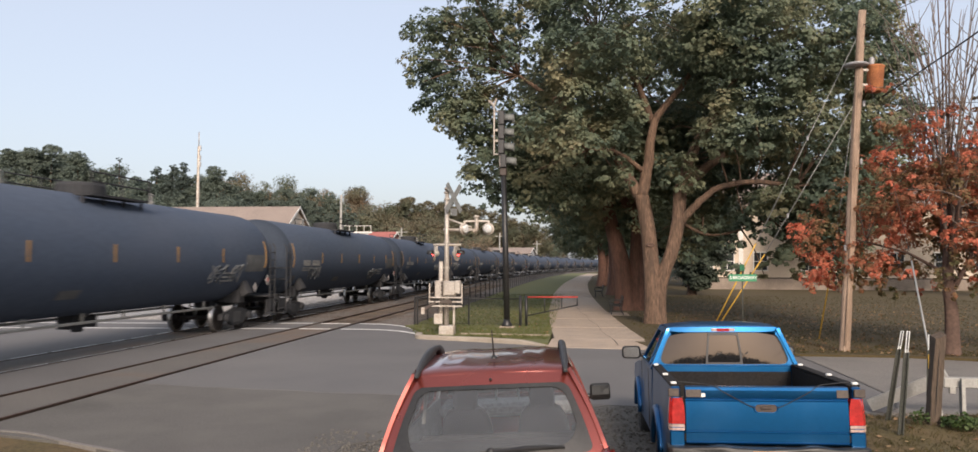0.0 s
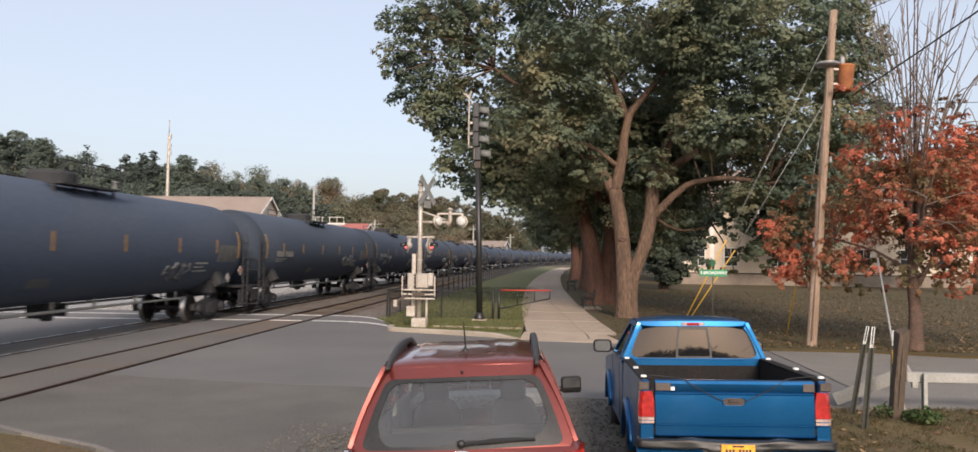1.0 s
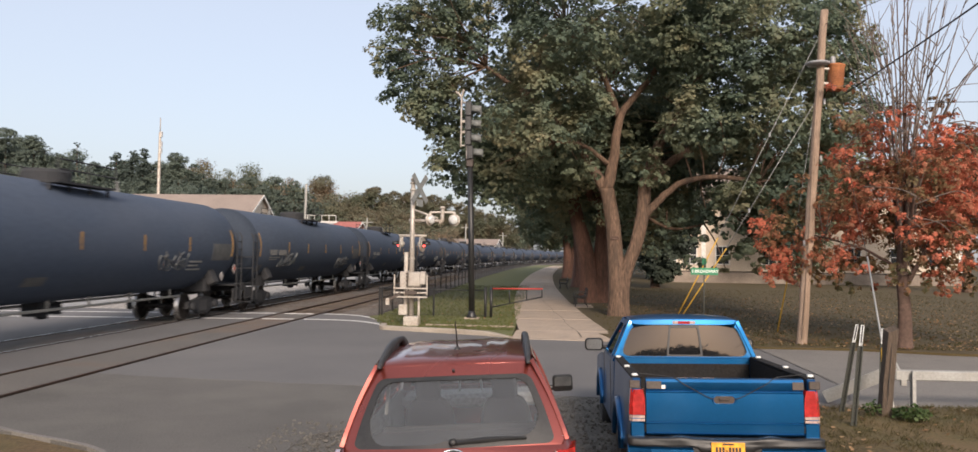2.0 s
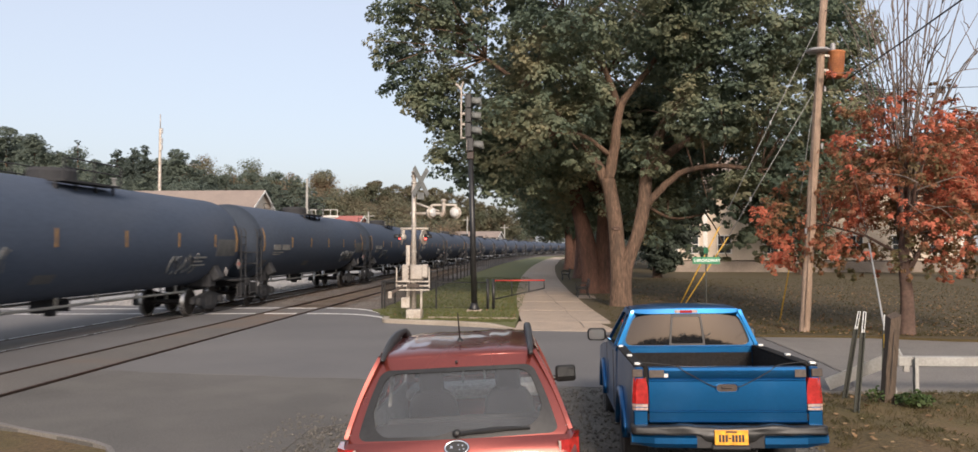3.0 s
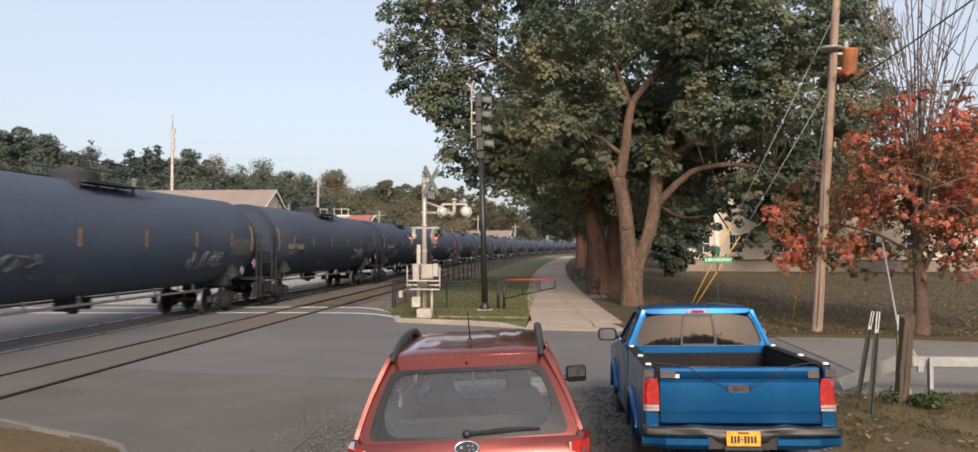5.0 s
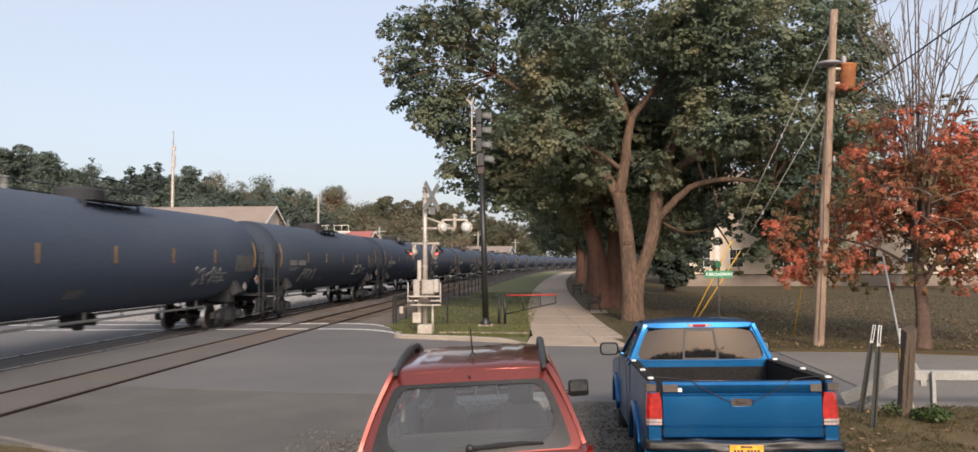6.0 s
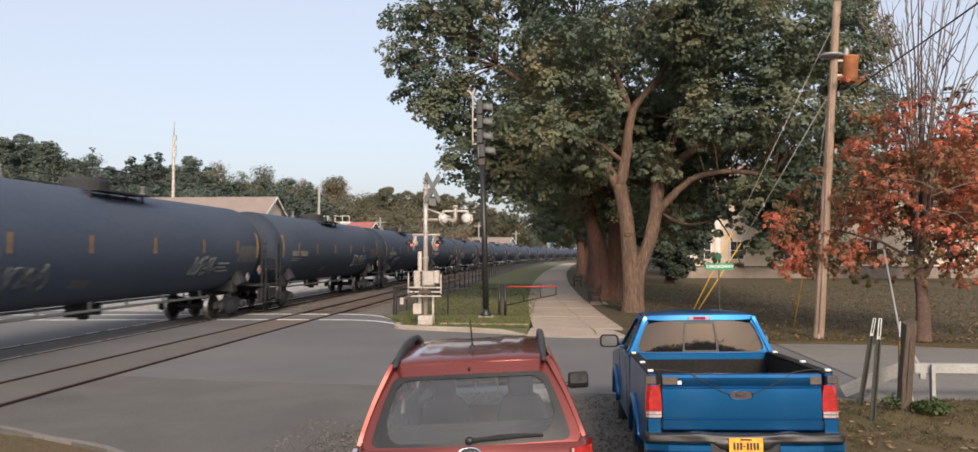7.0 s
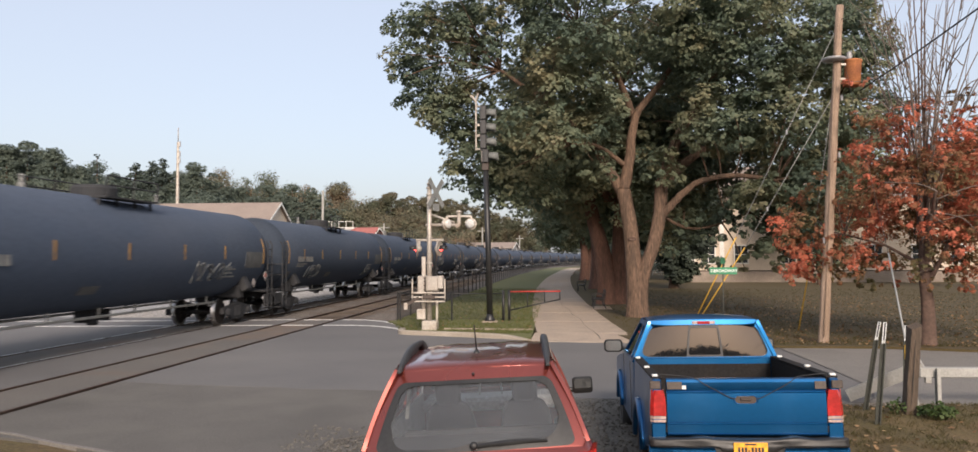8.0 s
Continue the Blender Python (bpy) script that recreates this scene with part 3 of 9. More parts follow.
def leaf_mesh(name, centres, size, rng, material, flat=0.0, shape=5, facing=None):
    """Many small leaves as one mesh: at each centre a lobed blade turned at random."""
    n = len(centres)
    nrm = rng.normal(size=(n, 3))
    nrm[:, 2] = np.abs(nrm[:, 2]) + flat
    if facing is not None:
        nrm = nrm * 0.32 + facing
    nrm /= np.linalg.norm(nrm, axis=1)[:, None]
    u = np.cross(nrm, rng.normal(size=(n, 3)))
    u /= np.linalg.norm(u, axis=1)[:, None]
    w = np.cross(nrm, u)
    s = (size * rng.uniform(0.65, 1.3, n))[:, None]
    outline = {7: [(-0.42, -0.16, 0), (-0.02, -0.5, 0.06), (0.1, -0.2, -0.02), (0.5, 0, -0.06), (0.1, 0.2, -0.02), (-0.02, 0.5, 0.06), (-0.42, 0.16, 0)],
               4: [(-0.5, 0, 0), (0, -0.36, 0.06), (0.5, 0, 0), (0, 0.36, 0.06)],
               5: [(-0.5, 0, 0), (-0.1, -0.45, 0.07), (0.5, -0.12, -0.04), (0.42, 0.22, -0.04), (-0.15, 0.43, 0.07)]}[shape]
    v = np.stack([centres + s * (a * u + b * w + c * nrm) for a, b, c in outline], axis=1).reshape(-1, 3)
    me = bpy.data.meshes.new(name)
    k = len(outline)
    me.vertices.add(n * k)
    me.vertices.foreach_set("co", v.astype(np.float32).ravel())
    me.loops.add(n * k)
    me.loops.foreach_set("vertex_index", np.arange(n * k, dtype=np.int32))
    me.polygons.add(n)
    me.polygons.foreach_set("loop_start", np.arange(0, n * k, k, dtype=np.int32))
    me.update(calc_edges=True)
    me.materials.append(material)
    return me


def boughs(rng, lobes, per_m2, bough_r, leaves):
    """Leaf places and facings in two steps: boughs over the skin of lobes, each a flattened dome of leaves with dark gaps between."""
    pts, out = [], []
    for c, r, *thin in lobes:
        c, r = np.array(c, float), np.array(r, float)
        area = 4 * math.pi * ((r[0] * r[1]) ** 1.6 / 3 + (r[0] * r[2]) ** 1.6 / 3 + (r[1] * r[2]) ** 1.6 / 3) ** (1 / 1.6)
        for _ in range(max(3, int(area * per_m2 * (thin[0] if thin else 1.0)))):
            d = rng.normal(size=3)
            d /= np.linalg.norm(d)
            q = c + d * r * rng.uniform(0.58, 0.92)
            b = bough_r * rng.uniform(0.5, 1.4) * min(1.0, 0.25 + 0.5 * r.min())
            m = int(leaves * (b / bough_r) ** 2 * rng.uniform(0.75, 1.15))
            e = rng.normal(size=(m, 3)) + 0.55 * d + np.array((0, 0, 0.45))
            e /= np.linalg.norm(e, axis=1)[:, None]
            shell = rng.uniform(0.5, 1.0, m) ** 0.6
            lump = 1 + 0.28 * np.sin(e @ rng.normal(size=3) * 4.5 + rng.uniform(0, 6)) + 0.18 * np.sin(e @ rng.normal(size=3) * 9.0)
            p = q + e * (b * shell * lump)[:, None] * np.array((1.15, 1.15, 0.72))
            p[:, 2] -= 0.10 * b * (e[:, 0] ** 2 + e[:, 1] ** 2)
            pts.append(p)
            out.append(e)
    return np.concatenate(pts), np.concatenate(out)


def sprays(rng, lobes, per_m2, bough_r, leaves, puff=1.0):
    """Leaf places and facings in three steps: boughs over the skin of lobes, tufts over each bough's dome, leaves over each tuft."""
    pts, out = [], []
    for c, r, *thin in lobes:
        c, r = np.array(c, float), np.array(r, float)
        area = 4 * math.pi * ((r[0] * r[1]) ** 1.6 / 3 + (r[0] * r[2]) ** 1.6 / 3 + (r[1] * r[2]) ** 1.6 / 3) ** (1 / 1.6)
        for _ in range(max(2, int(area * per_m2 * (thin[0] if thin else 1.0)))):
            d = rng.normal(size=3)
            d /= np.linalg.norm(d)
            b = bough_r * rng.uniform(0.6, 1.3) * min(1.0, 0.3 + 0.5 * r.min())
            q = c + d * np.maximum(r - 0.6 * b, 0.25 * r) * rng.uniform(0.7, 1.0)
            k = max(4, int(11 * (b / bough_r) ** 2))
            e = rng.normal(size=(k, 3)) + 0.5 * d + np.array((0, 0, 0.5))
            e /= np.linalg.norm(e, axis=1)[:, None]
            tuft = q + e * (b * rng.uniform(0.7, 1.0, k))[:, None] * np.array((1.1, 1.1, 0.66 * puff))
            m = max(6, int(leaves * rng.uniform(0.75, 1.2)))
            f = rng.normal(size=(k, m, 3)) + 0.7 * e[:, None] + np.array((0, 0, 0.35))
            f /= np.linalg.norm(f, axis=2)[..., None]
            size = b * rng.uniform(0.22, 0.38, (k, 1, 1))
            pts.append((tuft[:, None] + f * size * rng.uniform(0.55, 1.0, (k, m, 1)) * np.array((1.2, 1.2, 0.75 * puff))).reshape(-1, 3))
            out.append((f * 0.55 + e[:, None] * 0.5 + np.array((0, 0, 0.25))).reshape(-1, 3))
    return np.concatenate(pts), np.concatenate(out)
# ---------------------------------------------------------------- the setting
def ease(a, b, x):
    t = min(1.0, max(0.0, (x - a) / (b - a)))
    return t * t * (3 - 2 * t)


BEND_Y, BEND_R = 80.0, 1300.0           # the railway bends to the east beyond here


def shift(y):
    """How far east the bend has carried the line at y."""
    return BEND_R - math.sqrt(BEND_R ** 2 - min(max(0.0, y - BEND_Y), 900.0) ** 2)


def on_line(s, x):
    """Pose at s metres along the railway, on a line x metres off the axis."""
    if s <= BEND_Y:
        return pose(x, s, 0)
    a = (s - BEND_Y) / BEND_R
    return pose(BEND_R * (1 - math.cos(a)), BEND_Y + BEND_R * math.sin(a), 0, 0, 0, -math.degrees(a)) @ pose(x, 0, 0)


def line_strip(bm, x0, x1, stations, z0, z1):
    """A flat strip along the railway from x0 to x1 off the axis."""
    loft(bm, [[tuple(on_line(q, x) @ Vector((0, 0, z))) for x, z in ((x0, z0), (x1, z0), (x1, z1), (x0, z1))] for q in stations])


def land(x, y):
    """Height of the land: flat round the crossing, a wooded hill beyond the railway, low hills behind."""
    z = 15.0 * ease(-45, -150, x) * ease(60, 190, y)
    z += 12.0 * ease(200, 330, y) * ease(40, -60, x)
    z += 1.4 * ease(60, 110, y) * ease(8, 30, x)
    if abs(x) > 60 or abs(y) > 140:
        z += 1.2 * noise.noise(Vector((x * 0.02, y * 0.02, 0.3)))
    return -0.16 + z * ease(22, 60, abs(x + 11.4 - shift(y))) + 29.0 * ease(-174, -228, y)


def build_ground():
    steps = [-3000, -1500, -700, -400, -300, -240, -200, -170, -140, -115, -95, -80, -66, -54, -44, -36, -28, -20, -10, 0, 8, 16, 24, 32, 42, 55, 70, 90, 120, 160, 220, 320, 500, 900, 1600, 3000]
    ys = [-3000, -1500, -700, -400, -280, -250, -230, -218, -206, -194, -184, -174, -150, -120, -95, -75, -60, -40, -20, 0, 20, 40, 52, 64, 76, 90, 105, 120, 140, 160, 180, 200, 220, 240, 265, 290, 320, 360, 440, 600, 900, 1600, 3000]
    bm = bmesh.new()
    g = [[bm.verts.new((x, y, land(x, y))) for x in steps] for y in ys]
    for j in range(len(ys) - 1):
        for i in range(len(steps) - 1):
            bm.faces.new((g[j][i], g[j][i + 1], g[j + 1][i + 1], g[j + 1][i]))
    return tagged(part("ground", bm, M["grass"], smooth=True), "dull green grassy land reaching to wooded hills", "ground", kind="structure")


build_ground()


def sheet(name, outline, z0, z1, mat, label, category):
    bm = bmesh.new()
    slab(bm, outline, z0, z1)
    return tagged(part(name, bm, mat), label, category, kind="structure")


RAILS_NEAR, RAILS_FAR = (-8.83, -10.33), (-12.45, -13.95)
SEAM = [(-8.72 + 0.487 * k, 14.6 - 0.057 * k + 0.16 * noise.noise(Vector((k * 0.55, 0, 3.1))) + 0.07 * noise.noise(Vector((k * 1.7, 5, 0)))) for k in range(20)]
# the street over the railway, in strips that leave a groove at every rail
sheet("road_west", [(-70, 8), (-14.0, 8), (-14.0, 30.8), (-70, 30.8)], -0.14, 0.0, M["asphalt"], "grey worn asphalt street west of the rails", "road")
sheet("road_between_tracks", [(-12.4, -40), (-10.38, -40), (-10.38, 30.6), (-12.4, 30.6)], -0.14, 0.0, M["asphalt"], "grey asphalt filling between the two tracks", "road")
sheet("crossing_panel_far", [(-13.88, -40), (-12.52, -40), (-12.52, 30.4), (-13.88, 30.4)], -0.14, -0.004, M["panel"], "grey-brown level crossing panel between rails", "crossing panel")
sheet("crossing_panel_near", [(-10.26, -40), (-8.94, -40), (-8.94, 30.2), (-10.26, 30.2)], -0.14, -0.004, M["panel"], "rust-stained level crossing panel between rails", "crossing panel")
sheet("road", SEAM + [(0.75, 13.47), (5.0, 13.35), (5.45, 13.95), (5.80, 15.25), (5.88, 17.3), (5.88, 21.15), (5.6, 21.2), (2.2, 22.25), (-0.85, 22.6), (-1.6, 23.1), (-3.4, 23.75), (-5.1, 24.35), (-5.25, 25.6), (-5.7, 27.3), (-6.6, 29.0), (-7.6, 30.2), (-8.72, 30.5)],
      -0.14, 0.0, M["asphalt"], "smooth grey asphalt street at the crossing", "road")
sheet("parking_lot", [(-8.72, 10.25), (-6.8, 9.75), (-5.2, 9.0), (-4.4, 7.5), (-4.0, -30), (-2.5, -30), (-3.1, 10.1), (0.55, 13.5)] + SEAM[::-1], -0.14, -0.003, M["asphalt_old"], "weathered brownish asphalt parking lot", "parking lot")
sheet("dirt_patch", [(-8.72, -30), (-4.05, -30), (-4.45, 7.45), (-5.25, 8.95), (-6.85, 9.7), (-8.72, 10.2)], -0.14, -0.02, M["dirt"], "bare brown soil beside the parking lot", "soil")
sheet("gravel_lot", [(-3.3, 10.1), (-2.7, -30), (40, -30), (40, 5), (3.4, 8.2), (3.2, 10.8), (4.0, 13.5), (0.5, 13.6)], -0.14, -0.012, M["gravel"], "coarse grey gravel parking strip", "gravel")
sheet("road_east", [(5.82, 21.2), (5.82, 17.3), (5.74, 15.25), (5.38, 13.95), (5.04, 13.37), (7.5, 13.4), (20, 13.9), (90, 15), (90, 23), (20, 19.6), (10.5, 20.55), (8.5, 21.2)], -0.14, 0.006, M["road_pale"], "pale grey concrete-like side street", "road")
sheet("lawn_east", [(2.15, 22.45), (5.6, 21.4), (6.3, 21.25), (8.5, 21.4), (10.5, 20.75), (20, 19.8), (90, 23.2), (90, 108), (0.3, 108), (-0.2, 90), (-0.4, 65), (-0.1, 42), (0.9, 28)], -0.14, 0.05, M["grass"], "dull autumn lawn strewn with fallen leaves", "lawn")
sheet("lawn_west", [(-0.85, 23.1), (-1.7, 23.35), (-3.4, 23.95), (-5.0, 24.5), (-5.15, 25.6), (-5.6, 27.2), (-6.5, 28.9), (-6.3, 29.4), (-6.3, 80), (-5.95, 110), (-4.9, 140), (-3.2, 170), (-0.8, 200), (5.5, 200), (2.6, 157), (0.3, 110), (-0.3, 90), (-0.85, 70)], -0.14, 0.05, M["grass_green"], "green mown verge between fence and path", "lawn")

def build_ballast():
    near, far = [30.9, 45, 60, 80], [80 + 20 * k for k in range(1, 27)]
    for name, x0, x1, z, mat, label in (("ballast_bed", -16.0, -6.45, -0.07, M["ballast"], "dark stained railway ballast"), ("ballast_bank", -30, -16.0, -0.03, M["ballast_pale"], "pale grey crushed stone beyond the tracks")):
        bm = bmesh.new()
        line_strip(bm, x0, x1, near + (far if name == "ballast_bed" else far[:16]), -0.14, z)
        tagged(part(name, bm, mat), label, "ballast", kind="structure")
    sheet("ballast_edge", [(-8.7, 30.6), (-7.6, 30.4), (-6.45, 29.5), (-6.45, 30.88), (-8.7, 30.88)], -0.14, -0.074, M["ballast"], "stained stones at the end of the ballast", "ballast")


build_ballast()


def build_kerb():
    bm = bmesh.new()
    line = smooth_line([(-5.3, 25.3, 0), (-5.12, 24.42, 0), (-4.3, 24.05, 0), (-3.0, 23.75, 0), (-1.7, 23.2, 0), (-0.95, 22.75, 0)], 5)
    rings = []
    for i, p in enumerate(line):
        d = (line[min(i + 1, len(line) - 1)] - line[max(i - 1, 0)]).normalized()
        s = Vector((-d.y, d.x, 0))
        h = 0.13 * (1 - 0.8 * ease(len(line) - 7, len(line) - 1, i))
        rings.append([p + s * a + Vector((0, 0, b)) for a, b in ((0.0, -0.13), (0.0, h - 0.02), (0.02, h), (0.19, h), (0.21, h - 0.02), (0.21, -0.13))])
    loft(bm, [[tuple(v) for v in r] for r in rings])
    tagged(part("kerb", bm, M["kerb"]), "pale worn concrete kerb round the verge", "kerb", kind="structure")
    bm = bmesh.new()
    ribbon(bm, [(-3.9, 25.75), (-2.6, 25.7), (-0.9, 25.6)], 0.32, -0.1, 0.075)
    tagged(part("edging", bm, M["concrete"]), "thin concrete edging strip in the grass", "edging", kind="structure")
    bm = bmesh.new()
    ribbon(bm, [(v.x, v.y) for v in smooth_line([(-8.7, 10.32, 0), (-7.76, 10.2, 0), (-6.8, 9.75, 0), (-5.25, 9.0, 0), (-4.5, 7.6, 0)], 4)], 0.07, -0.13, 0.012)
    tagged(part("kerb_old", bm, M["road_pale"]), "half-buried broken concrete edge of the lot", "kerb", kind="structure")


build_kerb()


def build_path():
    """The concrete walk, slab by slab."""
    walk_way = thing("footpath", pose(0, 0, 0), "pale concrete footpath of square slabs under the trees", "footpath", kind="structure")
    bm = bmesh.new()
    rows = [[(x, y, z) for x, z in ((-1.42, -0.1), (-1.42, 0.055), (-1.4, 0.062), (1.4, 0.062), (1.42, 0.055), (1.42, -0.1))] for y in (-0.742, 0.742)]
    loft(bm, rows)
    way = smooth_line([(0.68, 25.3, 0), (0.42, 30, 0), (0.18, 36, 0), (-0.08, 45, 0), (-0.33, 65, 0), (0.0, 96, 0), (0.9, 125, 0), (2.1, 157, 0), (4.2, 190, 0)], 60)
    first, gone, i = None, 1.5, 0
    for p, q in zip(way, way[1:]):
        gone += (q - p).length
        if gone < 1.5:
            continue
        gone -= 1.5
        at = pose(p.x, p.y, 0.004 * math.sin(i * 2.3), 0.15 * math.sin(i * 1.7), 0, math.degrees(math.atan2(p.x - q.x, q.y - p.y)))
        i += 1
        if first is None:
            first = part("slab", bm, M["concrete"], walk_way, at=at)
        else:
            share(first, at, walk_way)
    bm = bmesh.new()
    loft(bm, [[(-0.85, 22.45, -0.1), (-0.85, 22.45, 0.012), (2.2, 22.2, 0.012), (2.2, 22.2, -0.1)], [(-0.78, 24.54, -0.1), (-0.78, 24.54, 0.06), (2.08, 24.54, 0.06), (2.08, 24.54, -0.1)]])
    part("ramp", bm, M["concrete"], walk_way, "concrete ramp down to the street")
    bm = bmesh.new()
    ribbon(bm, [(1.2 + 0.05 * math.sin(k * 0.9) + 0.02 * math.sin(k * 2.9) - 0.05 * k, 22.9 + 0.8 * k) for k in range(26)], 0.012, 0.05, 0.068)
    part("crack", bm, M["asphalt_old"], walk_way, "dark crack along the slabs")


build_path()


def build_markings():
    def line(pts, w=0.17):
        bm = bmesh.new()
        ribbon(bm, [(v.x, v.y) for v in smooth_line([(*p, 0) for p in pts], 5)], w, -0.02, 0.006)
        tagged(part("marking", bm, M["paint_white"]), "worn white painted line beside the crossing", "road marking", "crossing lines", "structure")
    line([(-8.6, 27.55), (-7.5, 27.55), (-6.5, 27.2), (-5.6, 26.3), (-4.95, 25.3)])
    line([(-8.6, 30.1), (-7.6, 29.95), (-6.7, 29.2), (-5.9, 27.95)])
    line([(-12.3, 27.2), (-10.5, 27.45)])
    line([(-12.3, 29.7), (-10.5, 30.0)])
    line([(-10.15, 27.5), (-9.0, 27.55)])
    line([(-10.15, 30.0), (-9.0, 30.05)])
    line([(-30, 25.6), (-22, 26.2), (-14.2, 27.05)])
    line([(-30, 28.0), (-22, 28.6), (-14.2, 29.4)])
    bm = bmesh.new()
    line = smooth_line([(5.80, 22.0, 0), (5.83, 21.1, 0), (5.85, 19.2, 0), (5.83, 17.3, 0), (5.76, 15.25, 0), (5.4, 13.9, 0), (5.02, 13.36, 0)], 9)
    ribbon(bm, [(v.x + 0.045 * noise.noise(Vector((0, v.y * 3.1, 2))) + 0.03 * noise.noise(Vector((4, v.y * 8.0, 2))), v.y) for v in line], 0.032, -0.02, 0.010)
    tagged(part("road_crack", bm, M["tar"]), "dark crack where two road surfaces meet", "road crack", kind="structure")


build_markings()


def build_track(name, xs, label, head):
    track = thing(name, pose(0, 0, 0), label, "railway track", kind="structure")
    stations = [-120, 0, 60, 80] + [80 + 16 * k for k in range(1, 33)]
    for x in xs:
        bm = bmesh.new()
        ring = [(-0.07, -0.13), (-0.07, -0.115), (-0.012, -0.1), (-0.012, -0.03), (-0.036, -0.022), (-0.036, 0.004), (0.036, 0.004), (0.036, -0.022), (0.012, -0.03), (0.012, -0.1), (0.07, -0.115), (0.07, -0.13)]
        loft(bm, [[tuple(on_line(y, x) @ Vector((a, 0, b + 0.012))) for a, b in ring] for y in stations])
        r = part("rail", bm, M["rail"], track)
        bm = bmesh.new()
        line_strip(bm, x - 0.026, x + 0.026, stations, 0.014, 0.019)
        part("rail_head", bm, head, r, "worn rail head")
    mid = sum(xs) / 2
    bm = bmesh.new()
    box(bm, (0, 0, 0), (2.6, 0.23, 0.16), bevel=0.012)
    first = part("tie", bm, M["tie"], track, at=pose(mid, 31.2, -0.13))
    for i in range(1, 110):
        share(first, pose(mid + 0.04 * math.sin(i * 3.1), 31.2 + 0.53 * i, -0.13 + 0.008 * math.sin(i * 1.3), 0, 0, 0.8 * math.sin(i * 2.1)), track)


build_track("railway_track_near", RAILS_NEAR, "rusty empty railway track sunk in the street", M["rail"])
build_track("railway_track_far", RAILS_FAR, "railway track with polished rails under the train", M["rail_top"])
# ---------------------------------------------------------------- the train of tank cars
PITCH, TANK_R, TANK_Z = 20.2, 1.60, 2.60
TRAIN_X, TRAIN_SPEED = -13.2, 20.0


def wheel_mesh(bm):
    lathe(bm, [(0.10, -0.09), (0.12, -0.06), (0.32, -0.035), (0.40, -0.06), (0.455, -0.065), (0.47, -0.06), (0.475, 0.03), (0.505, 0.045), (0.505, 0.075), (0.42, 0.07), (0.32, 0.03), (0.12, 0.07), (0.1, 0.1)], 24, "X")


